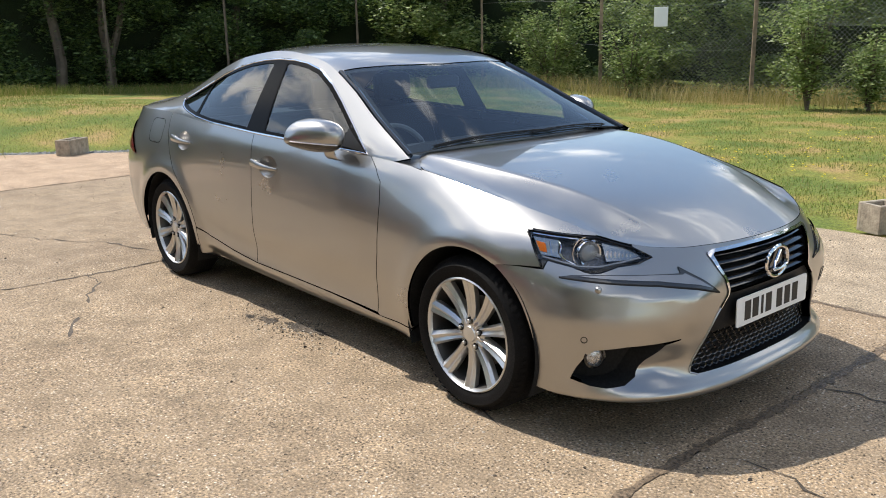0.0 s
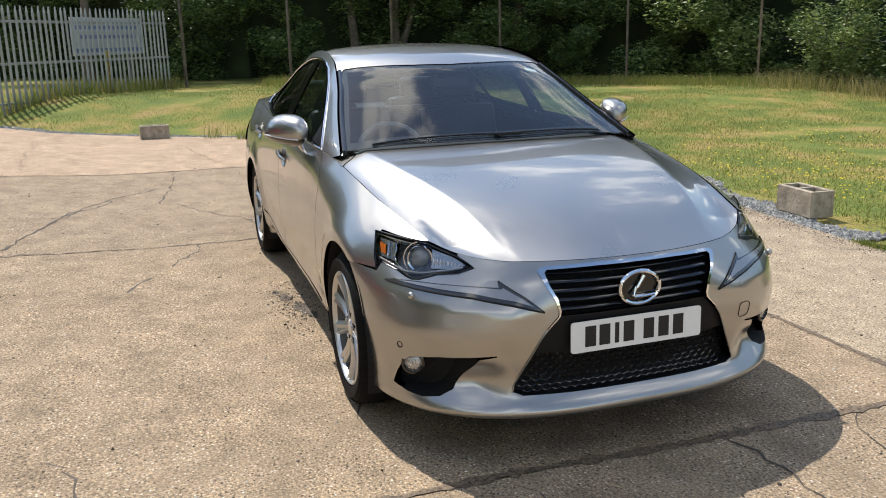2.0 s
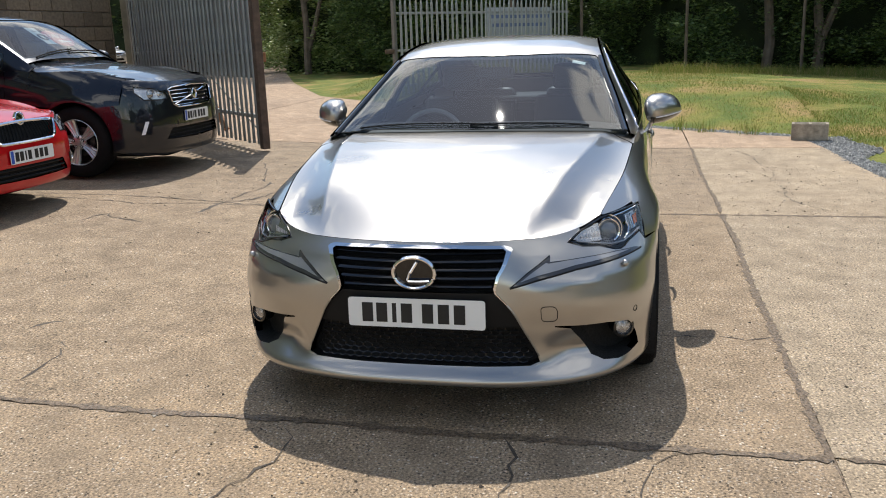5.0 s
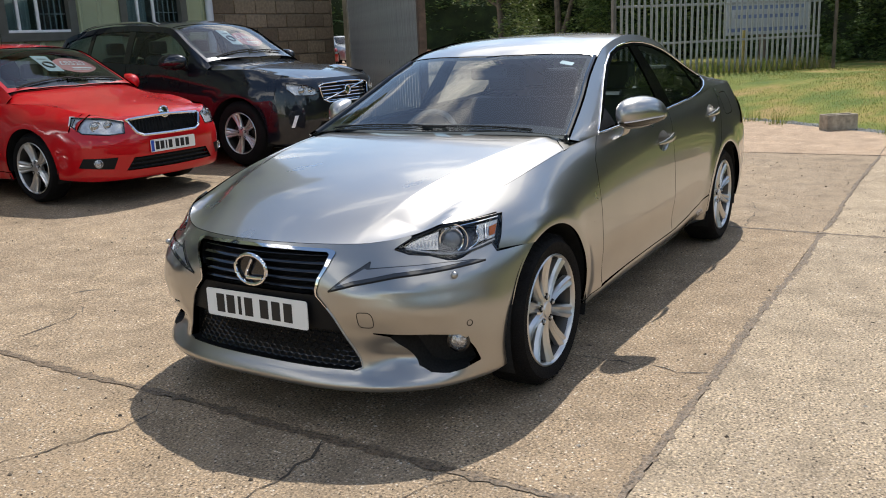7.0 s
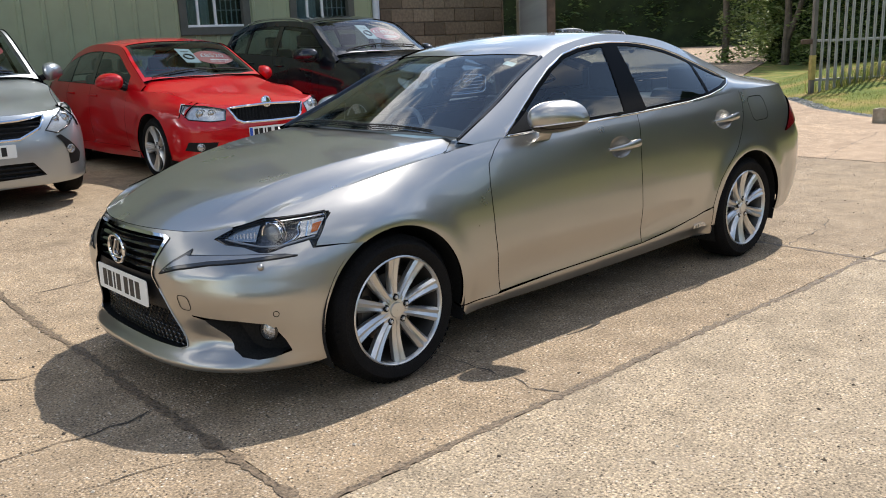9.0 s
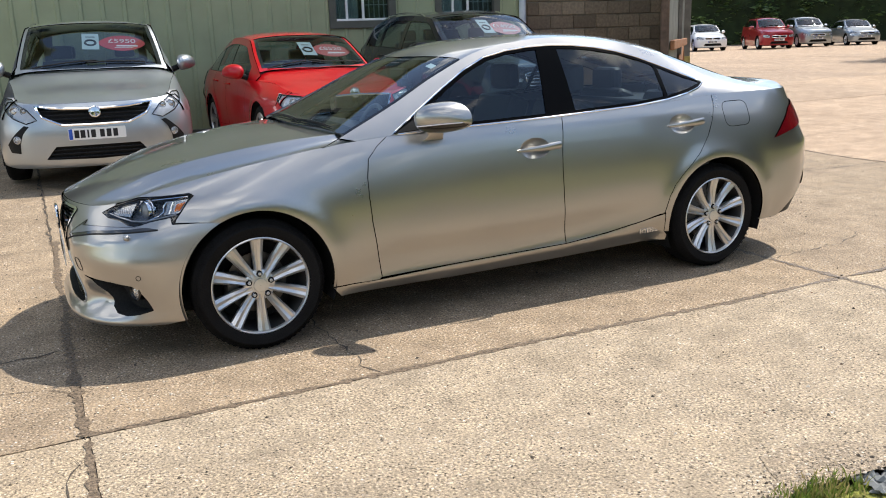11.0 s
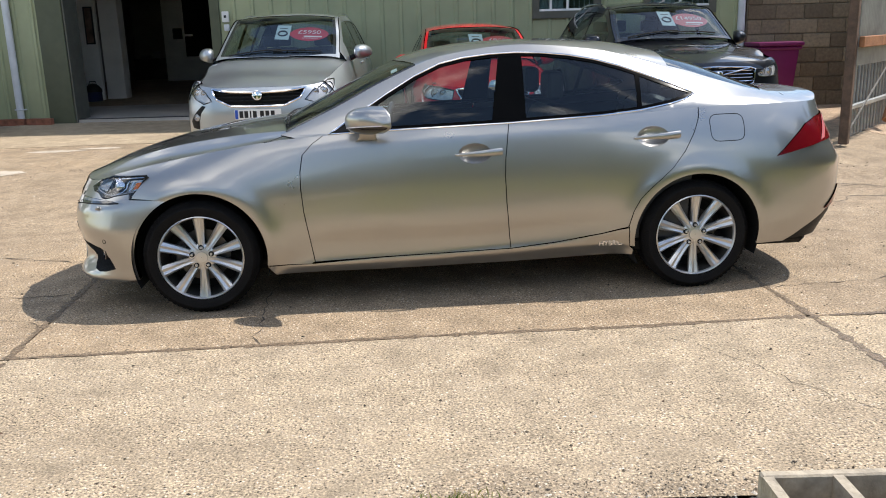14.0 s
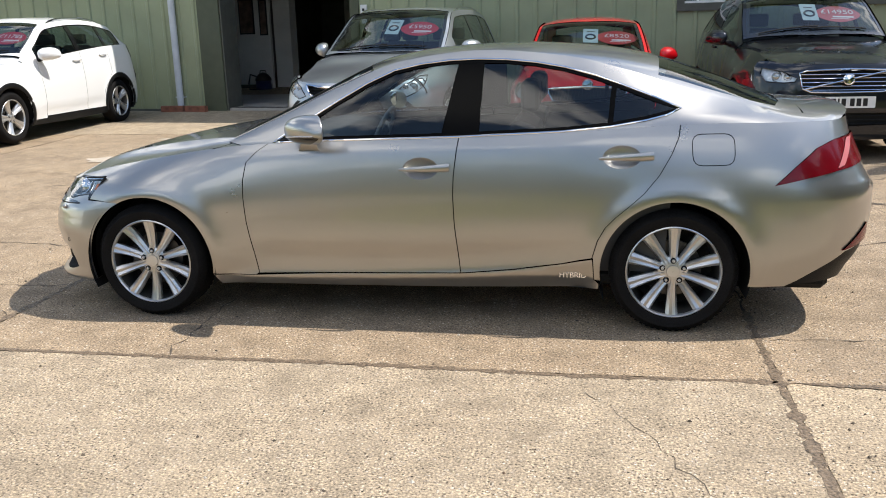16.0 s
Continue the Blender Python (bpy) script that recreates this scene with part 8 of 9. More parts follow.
# ---- hollow concrete blocks ----
M["block"] = plain("grey_block", (0.36, 0.305, 0.23), 0.92, vary=0.4, scale=14, grain=1.0, grain_scale=60)


def hollow_block(m):
    b = thing("concrete_block", "weathered hollow concrete block lying at the yard's edge", "block", m, group="blocks along the yard")
    L, W, H, t = 0.22, 0.1075, 0.215, 0.035
    cuts = [(-L, -L + t), (-t / 2, t / 2), (L - t, L)]
    bm = bmesh.new()
    box(bm, -L, L, -W, -W + t, 0, H, bevel=0.006)
    box(bm, -L, L, W - t, W, 0, H, bevel=0.006)
    for a, c in cuts:
        box(bm, a + 0.002, c - 0.002, -W + t - 0.004, W - t + 0.004, 0.002, H - 0.003)
    part("block_body", bm, M["block"], b)
    return b


first = hollow_block(pose(-3.5, 3.34, ground_z(-3.5, 3.3) + 0.028, 0, 0, 62))
for x, y, a in ((-6.65, 2.98, 80), (-8.40, 0.72, 128), (-9.85, -1.50, 95), (-0.86, 3.455, 175.6), (1.25, 3.50, 68)):
    copy_thing(first, pose(x, y, ground_z(x, y) + 0.028, 0, 0, a))

# ---- green building ----
WALL_M = pose(-5.62, -8.25, 0, 0, 0, -5.56)          # along the wall from the downpipe, y outwards
M["cladding"] = plain("pale_green_sheet", (0.33, 0.355, 0.215), 0.45, vary=0.10, scale=1.5, grain=0.1, grain_scale=60)
M["frame_olive"] = plain("dark_olive_frame", (0.10, 0.098, 0.078), 0.6, vary=0.15)
M["pipe"] = plain("pale_grey_pipe", (0.58, 0.60, 0.62), 0.45, vary=0.08)
M["curtain"] = plain("white_curtain", (0.72, 0.72, 0.70), 0.9, vary=0.12, scale=8)
M["plaster"] = plain("pale_plaster", (0.74, 0.71, 0.66), 0.85, vary=0.08, scale=2)
M["shop_floor"] = plain("workshop_floor", (0.42, 0.39, 0.35), 0.35, vary=0.2, scale=2)
# wall tone held below the plaster to paint in the dimness deep indoors
M["room_shade"] = plain("shaded_room_wall", (0.30, 0.27, 0.23), 0.85, vary=0.3, scale=1)
M["brick"] = None


def brick_mat():
    m, n, l, b = nodes_of("brown_block")
    oi = n.new("ShaderNodeObjectInfo")
    r = ramp(n, [(0.0, (0.15, 0.108, 0.068)), (0.5, (0.225, 0.165, 0.106)), (1.0, (0.30, 0.228, 0.15))])
    l.new(oi.outputs["Random"], r.inputs["Fac"])
    q = noise_of(n, l, 22, 5)
    g = ramp(n, [(0.3, (0.7, 0.7, 0.7)), (0.7, (1.2, 1.2, 1.15))])
    l.new(q.outputs["Fac"], g.inputs["Fac"])
    mm = n.new("ShaderNodeMixRGB")
    mm.blend_type, mm.inputs["Fac"].default_value = "MULTIPLY", 1.0
    l.new(r.outputs["Color"], mm.inputs["Color1"])
    l.new(g.outputs["Color"], mm.inputs["Color2"])
    l.new(mm.outputs["Color"], b.inputs["Base Color"])
    b.inputs["Roughness"].default_value = 0.92
    k = n.new("ShaderNodeBump")
    k.inputs["Strength"].default_value, k.inputs["Distance"].default_value = 0.6, 0.006
    l.new(q.outputs["Fac"], k.inputs["Height"])
    l.new(k.outputs["Normal"], b.inputs["Normal"])
    return m


M["brick"] = brick_mat()
M["mortar"] = plain("mortar", (0.23, 0.19, 0.145), 0.95, vary=0.2, grain=0.4, grain_scale=120)
WALL_H, ZB = 6.6, 0.14
DOOR = (8.62, 11.02, 3.7)
WINS = [(2.30, 3.40, 1.68, 2.95), (0.46, 1.62, 1.70, 2.95)] + [(a, a + 1.2, 4.2, 5.3) for a in (0.6, 3.0, 5.4, 7.8, 10.2, 12.6)]


def building():
    hall = thing("building", "pale green ribbed metal building with an open workshop door", "building", WALL_M)
    tagged(hall, kind="structure")
    rib = 0.30
    pts = []
    u = -0.02
    while u < 24:
        for du, d in ((0.0, 0.0), (0.105, 0.0), (0.125, 0.022), (0.165, 0.022), (0.185, 0.0)):
            pts.append((u + du, d))
        u += rib
    cuts = sorted({c for a, b, _, _ in WINS for c in (a, b)} | {DOOR[0], DOOR[1]})
    prof = lambda q: float(np.interp(q, [p[0] for p in pts], [p[1] for p in pts]))
    us = sorted({p[0] for p in pts} | set(cuts))
    start = 0
    while start < len(us) - 1:
        end = min(start + 16, len(us) - 1)
        v, f = [], []
        for i in range(start, end):
            a, b = us[i], us[i + 1]
            c = (a + b) / 2
            spans = [(ZB + 0.06, WALL_H)]
            if DOOR[0] <= c <= DOOR[1]:
                spans = [(DOOR[2], WALL_H)]
            for w0, w1, z0, z1 in WINS:
                if w0 <= c <= w1:
                    spans = [s for q in spans for s in (((q[0], z0), (z1, q[1])) if q[0] < z1 and q[1] > z0 else (q,)) if s[1] > s[0]]
            for z0, z1 in spans:
                o = len(v)
                v += [(a, prof(a), z0), (b, prof(b), z0), (b, prof(b), z1), (a, prof(a), z1)]
                f.append((o, o + 1, o + 2, o + 3))
        if f:
            raw("panel", v, f, M["cladding"], hall, sharp=20)
        start = end
    bm = bmesh.new()
    for a, b in ((-0.05, DOOR[0] - 0.02), (DOOR[1] + 0.02, 24)):
        box(bm, a, b, -0.10, -0.012, ZB - 0.2, 1.5)
        box(bm, a, b, -0.10, -0.012, 3.05, 4.1)
        box(bm, a, b, -0.10, -0.012, 5.4, WALL_H)
    part("wall_core", bm, M["frame_olive"], hall, flat=True)
    part("plinth", boxed(-0.02, DOOR[0] - 0.12, -0.05, 0.03, ZB - 0.25, ZB + 0.10, bevel=0.01), M["frame_olive"], hall)
    part("plinth", boxed(DOOR[1] + 0.14, 24, -0.05, 0.03, ZB - 0.25, ZB + 0.10, bevel=0.01), M["frame_olive"], hall)
    part("roof", boxed(-0.3, 24.3, -14.3, 0.25, WALL_H, WALL_H + 0.25, bevel=0.03), M["cladding"], hall)
    part("side_wall", boxed(-0.12, -0.03, -14, -0.1, 0, WALL_H), M["cladding"], hall, flat=True)
    part("side_wall", boxed(24, 24.1, -14, 0, 0, WALL_H), M["cladding"], hall, flat=True)
    part("back_wall", boxed(-0.1, 24.1, -14.1, -14, 0, WALL_H), M["cladding"], hall, flat=True)
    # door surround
    part("door_jamb", boxed(DOOR[0] - 0.16, DOOR[0], -0.25, 0.035, ZB - 0.1, DOOR[2], bevel=0.008), M["cladding_shaded"], hall)
    part("door_jamb", boxed(DOOR[1], DOOR[1] + 0.42, -0.55, 0.045, ZB - 0.1, DOOR[2], bevel=0.008), M["cladding_shaded"], hall)
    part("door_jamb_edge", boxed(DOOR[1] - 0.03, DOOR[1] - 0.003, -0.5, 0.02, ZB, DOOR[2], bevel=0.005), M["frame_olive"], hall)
    part("door_head", boxed(DOOR[0] - 0.16, DOOR[1] + 0.42, -0.3, 0.04, DOOR[2], DOOR[2] + 0.3, bevel=0.01), M["cladding_shaded"], hall)
    for w0, w1, z0, z1 in WINS:
        win = new("window")
        win.parent = hall
        fw = 0.11
        ol = [(w0, z0), (w1, z0), (w1, z1), (w0, z1)]
        v, f = [], []
        inn = [(w0 + fw, z0 + fw), (w1 - fw, z0 + fw), (w1 - fw, z1 - fw), (w0 + fw, z1 - fw)]
        for y in (-0.1, 0.055):
            v += [(a, y, b) for a, b in ol] + [(a, y, b) for a, b in inn]
        for i in range(4):
            j = (i + 1) % 4
            f += [(8 + i, 8 + j, 12 + j, 12 + i), (i, j, 8 + j, 8 + i), (4 + i, 4 + j, 12 + j, 12 + i)]
        raw("window_frame", v, f, M["frame_olive"], win, flat=True)
        part("window_sill", boxed(w0 + fw - 0.02, w1 - fw + 0.02, -0.05, 0.03, z0 + fw - 0.002, z0 + fw + 0.035, bevel=0.006), M["sign_white"], win)
        part("pane", boxed(w0 + fw, w1 - fw, -0.045, -0.041, z0 + fw, z1 - fw), M["glass"], win, flat=True)
        mid = (w0 + w1) / 2
        for k in (mid - 0.02, mid + 0.25):
            part("window_bar", boxed(k - 0.018, k + 0.018, -0.04, -0.005, z0 + fw, z1 - fw, bevel=0.004), M["sign_white"], win)
        for k in np.linspace(w0 + fw + 0.06, mid - 0.05, 5):
            part("grille_bar", boxed(k - 0.007, k + 0.007, -0.075, -0.061, z0 + fw, z1 - fw), M["sign_white"], win, flat=True)
        for k in (0.35, 0.75):
            part("grille_bar", boxed(w0 + fw, mid, -0.075, -0.063, z0 + k, z0 + k + 0.014), M["sign_white"], win, flat=True)
        v, f = [], []
        ks = np.linspace(mid + 0.03, w1 - fw - 0.02, 26)
        for i, k in enumerate(ks):
            v += [(k, -0.14 + 0.025 * math.sin(i * 1.9), z0 + fw + 0.02), (k - 0.12 * (i / 26) * 0, -0.14 + 0.02 * math.sin(i * 1.9), z1)]
        raw("curtain", v, [(2 * i, 2 * i + 2, 2 * i + 3, 2 * i + 1) for i in range(25)], M["curtain"], win, "gathered white curtain")
        # panel standing in for the dim room behind the pane
        part("window_back", boxed(w0 - 0.05, w1 + 0.05, -0.65, -0.6, z0, z1), M["room_shade"], win, flat=True)
    # downpipes
    for u in (0.06, 11.9):
        p = new("downpipe")
        p.parent = hall
        v, f = tube([(u, 0.085, 0.28), (u, 0.085, WALL_H - 0.1)], 0.058, 14)
        raw("pipe", v, f, M["pipe"], p)
        for z in (0.45, 2.4, 4.6):
            raw("bracket", *tube([(u - 0.075, 0.02, z), (u - 0.075, 0.1, z), (u, 0.15, z), (u + 0.075, 0.1, z), (u + 0.075, 0.02, z)], 0.012, 6), M["pipe"], p)
    # inside the workshop
    part("workshop_floor", boxed(7.6, 15.0, -13.9, -0.02, -0.2, 0.25), M["shop_floor"], hall, flat=True)
    part("door_track", boxed(DOOR[0], DOOR[1], -0.12, -0.06, 0.25, 0.262), M["ink"], hall, flat=True)
    part("workshop_wall", boxed(7.6, 15.0, -13.95, -13.85, 0, 4.2), M["room_shade"], hall, flat=True)
    part("workshop_wall", boxed(15.0, 15.1, -13.9, -0.3, 0, 4.2), M["room_shade"], hall, flat=True)
    part("workshop_wall", boxed(7.5, 7.6, -13.9, -0.3, 0, 4.2), M["room_shade"], hall, flat=True)
    part("workshop_ceiling", boxed(7.5, 15.1, -13.9, -0.3, 4.2, 4.3), M["room_shade"], hall, flat=True)
    part("partition", boxed(12.42, 15.0, -4.82, -4.7, 0.25, 4.2, bevel=0.01), M["plaster"], hall)
    part("pillar", boxed(12.02, 12.44, -5.3, -4.95, 0.25, 4.2, bevel=0.01), M["plaster"], hall)
    part("skirting", boxed(12.46, 15.0, -4.695, -4.675, 0.25, 0.36), M["frame_olive"], hall, flat=True)
    # far wall with an office window
    part("office_wall", boxed(7.6, 13.05, -11.1, -11.0, 0.25, 1.05), M["plaster"], hall, flat=True)
    part("office_wall", boxed(12.45, 13.05, -11.1, -11.0, 1.05, 4.2), M["plaster"], hall, flat=True)
    part("office_wall", boxed(7.6, 11.10, -11.1, -11.0, 1.05, 4.2), M["room_shade"], hall, flat=True)
    part("office_pane", boxed(11.10, 12.45, -11.07, -11.05, 1.05, 4.2), M["gloss_black"], hall, flat=True)
    part("office_shelf", boxed(12.5, 12.75, -11.0, -10.9, 1.55, 1.85, bevel=0.01), M["ink"], hall)
    part("office_shelf", boxed(12.2, 12.42, -11.0, -10.9, 1.62, 1.68, bevel=0.01), M["sign_white"], hall)

# wall green darkened to paint in the shade of the door recess
M["cladding_shaded"] = plain("shaded_green_sheet", (0.080, 0.088, 0.052), 0.5, vary=0.1)
building()


def at_wall(u, y, z, turn=0):
    return WALL_M @ pose(u, y, z, 0, 0, turn)


for u, w, z0, z1, c in ((12.98, 0.38, 1.50, 2.28, "poster_a"), (12.56, 0.20, 1.47, 2.26, "poster_b")):
    p = thing("picture", "dark framed picture on the workshop wall", "picture", at_wall(u, -4.698, 0))
    part("picture_frame", boxed(-w / 2, w / 2, 0, 0.02, z0, z1, bevel=0.004), M["ink"], p)
    M.setdefault("poster", plain("dim_poster", (0.16, 0.10, 0.08), 0.5, vary=0.6, scale=7))
    part("print", boxed(-w / 2 + 0.03, w / 2 - 0.03, 0.02, 0.022, z0 + 0.03, z1 - 0.03), M["poster"], p, flat=True)
# desk in the back room
dk = thing("desk", "dark cluttered desk in the back of the workshop", "desk", at_wall(13.6, -12.2, 0.25))
part("desk_top", boxed(-0.7, 0.7, -0.4, 0.4, 0.72, 0.76, bevel=0.006), M["dark_metal"], dk)
for sx in (-0.66, 0.66):
    part("desk_side", boxed(sx - 0.02, sx + 0.02, -0.38, 0.38, 0, 0.72), M["dark_metal"], dk, flat=True)
part("desk_front", boxed(-0.64, 0.64, 0.33, 0.36, 0.1, 0.72), M["dark_metal"], dk, flat=True)
for dx, dy, w, h in ((-0.35, 0.1, 0.12, 0.14), (0.05, 0.15, 0.10, 0.2), (0.4, 0.0, 0.16, 0.1)):
    bx = thing("box", "pale carton on the workshop desk", "box", at_wall(13.6 + dx, -12.2 + dy, 1.01), group="cartons on the desk")
    part("carton", boxed(-w, w, -0.1, 0.1, 0, h, bevel=0.008), M["trim_grey"], bx)
# vacuum cleaner inside the door
M["vac_blue"] = plain("dark_blue_plastic", (0.02, 0.03, 0.09), 0.4)
vac = thing("vacuum_cleaner", "dark blue drum vacuum cleaner on the workshop floor", "vacuum cleaner", at_wall(12.52, -4.4, 0.25))
v, f = lathe([(0.001, 0.0), (0.17, 0.0), (0.18, 0.03), (0.17, 0.20), (0.18, 0.22)], 24)
raw("drum", [(a, c, b) for a, b, c in v], [q[::-1] for q in f], M["vac_blue"], vac)
v, f = lathe([(0.185, 0.22), (0.18, 0.27), (0.12, 0.35), (0.05, 0.39), (0.001, 0.40)], 24)
raw("motor_head", [(a, c, b) for a, b, c in v], [q[::-1] for q in f], M["ink"], vac)
raw("carry_handle", *tube([(-0.1, 0, 0.33), (-0.06, 0, 0.44), (0.06, 0, 0.44), (0.1, 0, 0.33)], 0.012, 8), M["ink"], vac)
raw("hose", *tube([(0.12, 0.05, 0.3), (0.28, 0.08, 0.36), (0.32, 0.1, 0.16), (0.28, 0.15, 0.03), (0.05, 0.26, 0.03)], 0.02, 8), M["ink"], vac)
# switch box
sw = thing("switch_box", "small white switch box on the green wall", "switch", at_wall(8.36, 0.024, 1.76))
part("box_body", boxed(-0.055, 0.055, 0, 0.05, 0, 0.17, bevel=0.008), M["sign_white"], sw)
part("switch_knob", boxed(-0.02, 0.02, 0.05, 0.062, 0.07, 0.11, bevel=0.004), M["ink"], sw)
sw2 = thing("bell_box", "small grey round box under the switch", "switch", at_wall(8.35, 0.024, 1.62))
part("box_body", boxed(-0.045, 0.045, 0, 0.05, 0, 0.11, bevel=0.02, seg=2), M["pipe"], sw2)
# bricks at the foot of the downpipe
M["red_brick"] = plain("red_brick", (0.26, 0.10, 0.06), 0.9, vary=0.3, scale=12, grain=0.5, grain_scale=90)
b0 = thing("brick", "old red brick lying at the foot of the downpipe", "brick", at_wall(12.02, 0.16, 0.185, 4), group="bricks at the wall")
part("brick_body", boxed(-0.215, 0.215, -0.05, 0.05, 0, 0.12, bevel=0.008), M["red_brick"], b0)
copy_thing(b0, at_wall(11.55, 0.17, 0.185, -5))

# ---- brown block wall ----
wall = thing("wall_west", "brown concrete block wall beside the green building", "wall", WALL_M, kind="structure")
part("wall_core", boxed(-2.76, -0.06, -0.22, -0.022, 0.0, 2.95), M["mortar"], wall, flat=True)
part("wall_end", boxed(-2.80, -2.765, -0.22, 0.0, 0.0, 2.95, bevel=0.005), M["brick"], wall)
for row in range(12):
    z0 = 0.19 + row * 0.23
    u = -0.075 - (0.225 if row % 2 else 0.0)
    first_len = 0.215 if row % 2 else 0.44
    spans = [(-0.075 - 0.215, -0.075)] if row % 2 else []
    while u > -2.72:
        spans.append((max(u - 0.44, -2.755), u))
        u -= 0.452
    for a, c in spans:
        if c - a < 0.08:
            continue
        part("brick", boxed(a, c, -0.03, random.uniform(-0.004, 0.006), z0, z0 + 0.216, bevel=0.006), M["brick"], wall, flat=True)

# ---- wheeled bin ----
M["bin"] = plain("purple_plastic", (0.16, 0.012, 0.085), 0.45, vary=0.1)
bn = thing("wheeled_bin", "dark purple wheeled rubbish bin beside the block wall", "bin", pose(-5.93, -7.80, 0.18, 0, 0, -5))
bm = bmesh.new()
box(bm, -0.30, 0.30, -0.33, 0.33, 0.08, 0.96, bevel=0.03, seg=2)
for vv in bm.verts:
    k = 0.78 + 0.22 * (vv.co.z - 0.08) / 0.88
    vv.co.x, vv.co.y = vv.co.x * k, vv.co.y * k
part("bin_body", bm, M["bin"], bn)
part("bin_rim", boxed(-0.33, 0.33, -0.36, 0.36, 0.92, 0.98, bevel=0.02), M["bin"], bn)
bm = boxed(-0.35, 0.35, -0.37, 0.39, 0.98, 1.04, bevel=0.028, seg=2)
part("lid", bm, M["bin_lid"] if "bin_lid" in M else M["bin"], bn)
raw("handle_bar", *tube([(-0.25, -0.40, 0.94), (0.25, -0.40, 0.94)], 0.015, 8), M["bin"], bn)
for sx in (-0.24, 0.24):
    v, f = lathe([(0.03, -0.025), (0.10, -0.025), (0.10, 0.025), (0.03, 0.025)], 20)
    raw("bin_wheel", [(b + sx, a - 0.26, c + 0.10) for a, b, c in v], f, M["rubber"], bn)

# ---- palisade gates ----
M["galv"] = plain("galvanised_steel", (0.36, 0.37, 0.36), 0.5, metal=0.6, vary=0.2, scale=4, grain=0.1)
M["galv_dark"] = plain("weathered_steel", (0.16, 0.15, 0.135), 0.6, metal=0.4, vary=0.3, scale=4)
M["rust_wood"] = plain("reddish_timber", (0.26, 0.12, 0.055), 0.85, vary=0.3, scale=6, grain=0.4, grain_scale=60)
M["yellow"] = plain("faded_yellow_paint", (0.36, 0.29, 0.09), 0.7, vary=0.3, scale=8)
M["rust"] = plain("rusty_steel", (0.10, 0.065, 0.045), 0.75, vary=0.4, scale=10)


def pale_mesh(h):
    """One pointed upright of folded steel."""
    prof = [(-0.033, 0.0), (-0.018, 0.016), (0.0, 0.008), (0.018, 0.016), (0.033, 0.0)]
    zs = [(0.0, 1.0), (h - 0.12, 1.0), (h - 0.03, 0.45), (h, 0.12)]
    v, f = [], []
    for z, k in zs:
        v += [(a * k, b, z) for a, b in prof] + [(a * k, b - 0.004, z) for a, b in prof[::-1]]
    n = 10
    for i in range(len(zs) - 1):
        for j in range(n):
            f.append((i * n + j, i * n + (j + 1) % n, (i + 1) * n + (j + 1) % n, (i + 1) * n + j))
    f.append(tuple(range((len(zs) - 1) * n, len(zs) * n)))
    me = bpy.data.meshes.new("pale")
    me.from_pydata(v, [], f)
    me.materials.append(M["galv"])
    return me


def palisade(name, label, a, b, z0, h, spacing, rails, face=1):
    ln = math.dist(a, b)
    ang = math.degrees(math.atan2(b[1] - a[1], b[0] - a[0]))
    g = thing(name, label, "gate", pose(a[0], a[1], z0, 0, 0, ang))
    me = pale_mesh(h)
    n = int(ln / spacing)
    for i in range(n):
        ob = new("pale", me)
        ob.parent = g
        ob.matrix_basis = pose(0.1 + (ln - 0.2) * i / (n - 1), 0.03 * face, 0.03 * math.sin(i * 2.3) * 0.2, 0, random.uniform(-0.5, 0.5), 0 if face > 0 else 180)
    for z in rails:
        part("rail", boxed(0.0, ln, -0.025, 0.025, z - 0.025, z + 0.025, bevel=0.006), M["galv"], g)
    return g, ln


# near leaf, swung open into the yard
gN, gF = (-4.92, -3.78), (-8.70, -7.80)
near_gate, gl = palisade("gate", "open steel palisade gate leaf backed with corrugated sheet", gN, gF, 0.19, 2.45, 0.158, (0.35, 1.15, 2.05), face=1)
part("gate_post", boxed(-0.06, 0.045, -0.05, 0.05, -0.05, 2.6, bevel=0.008), M["rust"], near_gate, "rusty brown end post of the gate")
part("gate_post", boxed(gl - 0.05, gl + 0.05, -0.05, 0.05, -0.1, 2.6, bevel=0.008), M["galv_dark"], near_gate)
raw("tie_rod", *tube([(0.05, -0.03, 0.1), (2.6, -0.03, 1.1)], 0.012, 6), M["galv_dark"], near_gate)


def corrugated(u0, u1, z0, z1, y):
    us = np.arange(u0, u1, 0.019)
    v = [(u, y + 0.009 * math.sin(u / 0.076 * 2 * math.pi), z) for z in (z0, z1) for u in us]
    k = len(us)
    return v, [(i, i + 1, k + i + 1, k + i) for i in range(k - 1)]


raw("sheet", *corrugated(0.08, 2.6, 0.82, 2.42, -0.05), M["galv"], near_gate, "grey corrugated metal sheet")
raw("sheet", *corrugated(2.62, gl - 0.06, 0.05, 2.42, -0.05), M["galv"], near_gate, "grey corrugated metal sheet")
part("timber_rail", boxed(0.02, gl, -0.12, -0.065, 1.02, 1.14, bevel=0.008), M["rust_wood"], near_gate, "reddish timber rail")
part("timber_rail", boxed(2.6, gl, -0.12, -0.065, 0.02, 0.12, bevel=0.008), M["rust_wood"], near_gate)
for u0, u1 in ((2.75, 1.6), (2.85, 4.9)):
    v, f = tube([(u0, -0.095, 1.03), (u1, -0.095, 0.08)], 0.05, 4)
    raw("timber_brace", v, f, M["rust_wood"], near_gate, sharp=20)
part("timber_post", boxed(2.55, 2.65, -0.12, -0.06, 0.0, 2.4, bevel=0.008), M["galv_dark"], near_gate)
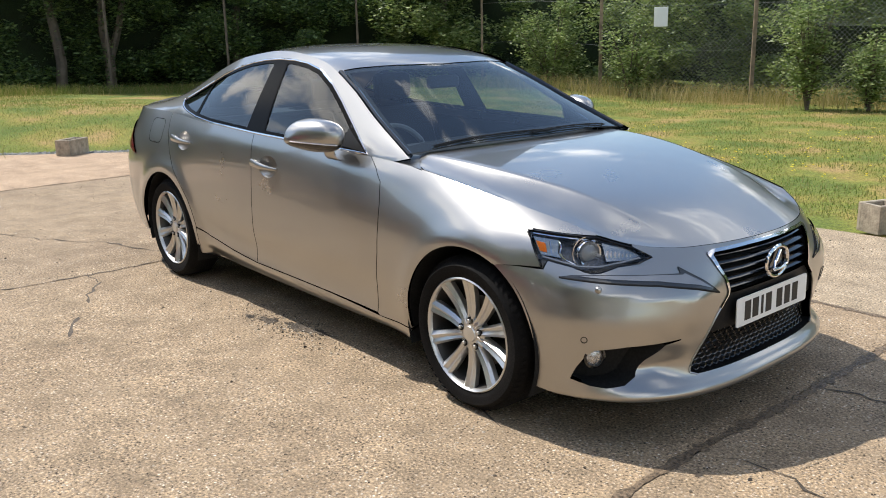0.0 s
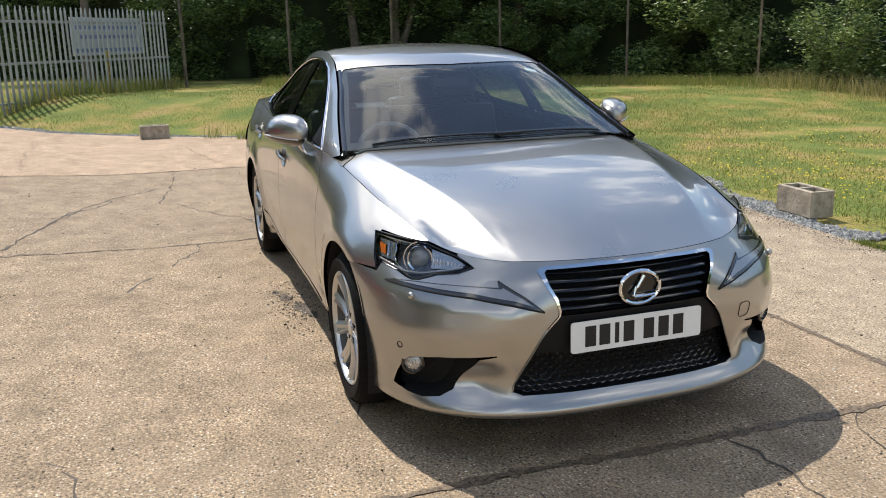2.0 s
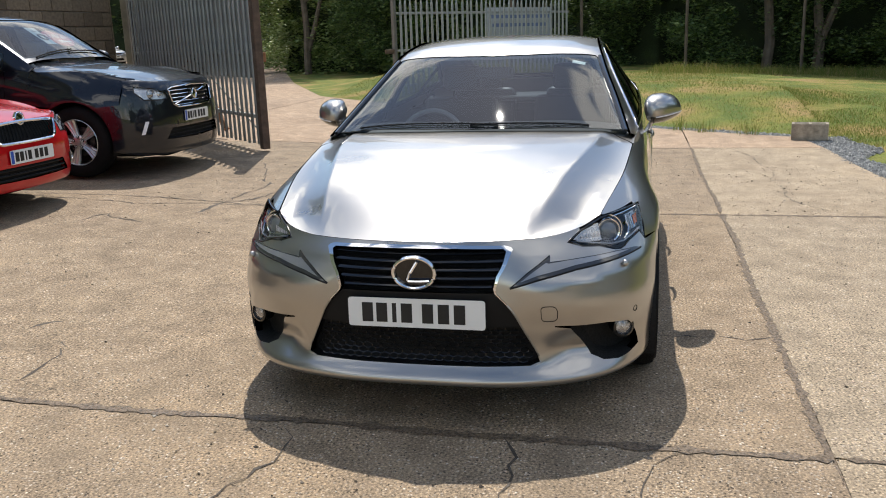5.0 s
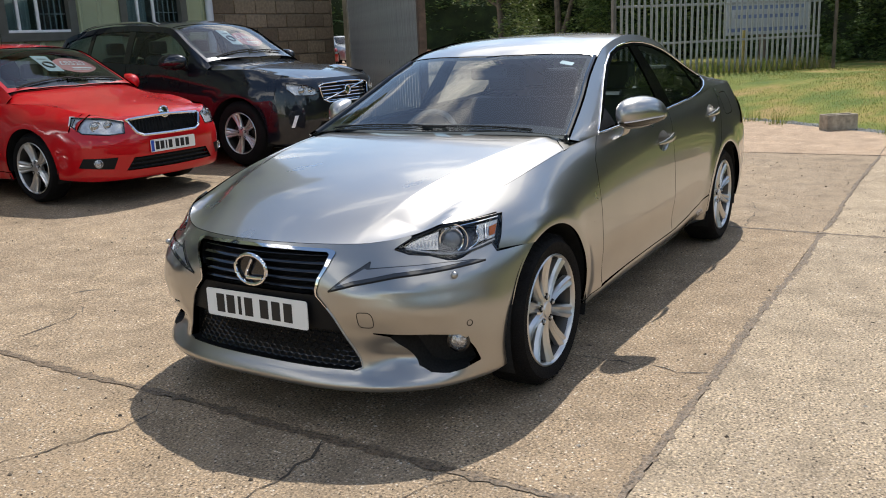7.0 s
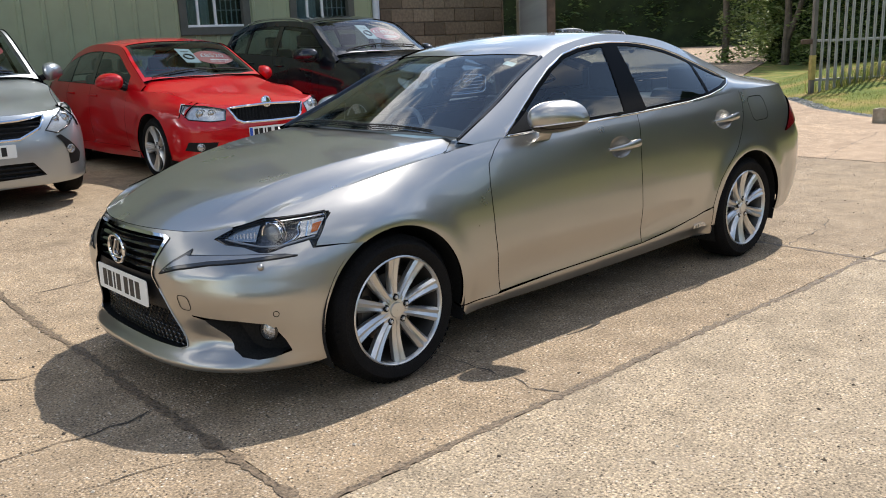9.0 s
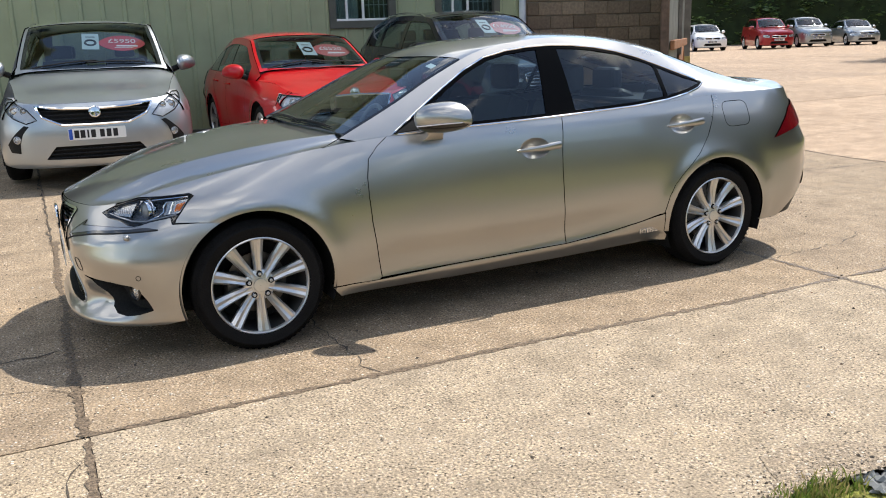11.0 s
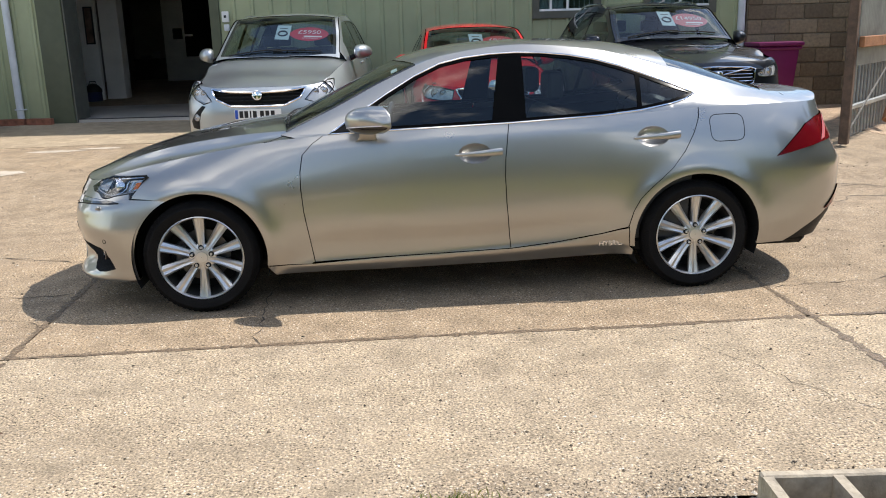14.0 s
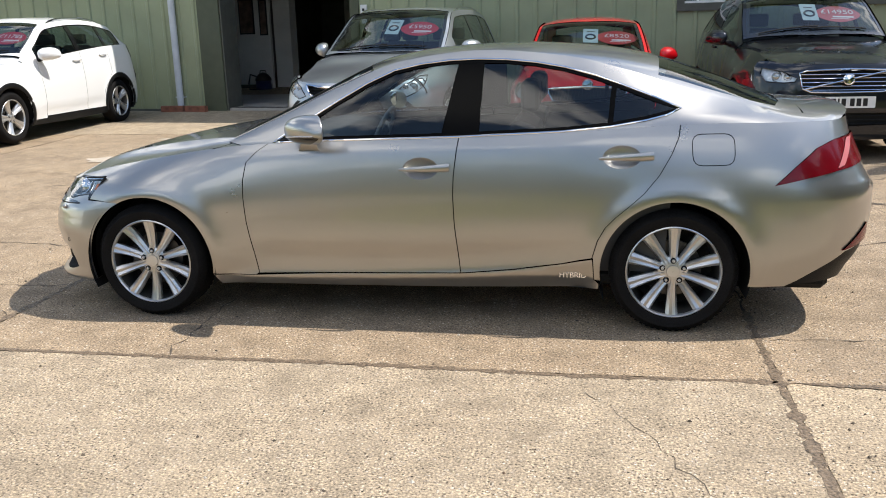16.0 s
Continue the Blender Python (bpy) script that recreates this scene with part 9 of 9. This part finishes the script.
part("gate_latch", boxed(2.3, 2.5, -0.14, -0.06, -0.12, 0.02, bevel=0.01), M["rust"], near_gate)
# hinge post and side palings
hp = thing("gate_post", "square steel hinge post with faded yellow base", "post", pose(-8.95, -8.0, 0.15))
part("post_body", boxed(-0.09, 0.09, -0.09, 0.09, 0, 2.7, bevel=0.01), M["galv_dark"], hp)
part("post_band", boxed(-0.095, 0.095, -0.095, 0.095, 0.3, 0.85, bevel=0.01), M["yellow"], hp, "faded yellow painted band")
# far leaf
far_gate, fl2 = palisade("gate", "grey steel palisade gate leaf standing on the grass", (-13.45, -4.35), (-18.0, -0.95), 0.12, 2.15, 0.150, (0.30, 1.05, 1.85), face=-1)
part("gate_post", boxed(-0.10, -0.02, -0.05, 0.05, -0.1, 2.2, bevel=0.008), M["galv_dark"], far_gate)
part("gate_band", boxed(-0.112, -0.012, -0.06, 0.06, 0.30, 0.78, bevel=0.01), M["yellow"], far_gate, "faded yellow painted band")
part("latch_bar", boxed(-0.32, -0.02, -0.03, 0.03, 1.0, 1.09, bevel=0.008), M["rust"], far_gate)
part("yellow_post", boxed(3.42, 3.52, 0.03, 0.10, -0.1, 1.25, bevel=0.01), M["yellow"], far_gate, "faded yellow post behind the pales")
# white and blue toned down to paint in the shade on the board
M["shaded_sign"] = plain("shaded_sign_white", (0.42, 0.44, 0.46), 0.5, vary=0.1)
M["shaded_blue"] = plain("shaded_sign_blue", (0.16, 0.20, 0.34), 0.5, vary=0.2)
sgn = thing("sign_board", "white board with blue lines, toned down for shade, behind the far gate", "sign", pose(-18.86, -2.33, 1.25, 0, 0, -37))
part("board", boxed(-1.3, 1.3, -0.03, 0.0, 0, 0.9, bevel=0.008), M["shaded_sign"], sgn)
for z, w in ((0.62, 1.15), (0.40, 1.05), (0.08, 1.25)):
    part("text_bar", boxed(-w, w, 0.0, 0.004, z, z + 0.09), M["shaded_blue"], sgn, flat=True)
for sx in (-0.8, 0.8):
    raw("leg", *tube([(sx, -0.05, -1.4), (sx, -0.05, 0.9)], 0.03, 8), M["galv_dark"], sgn)
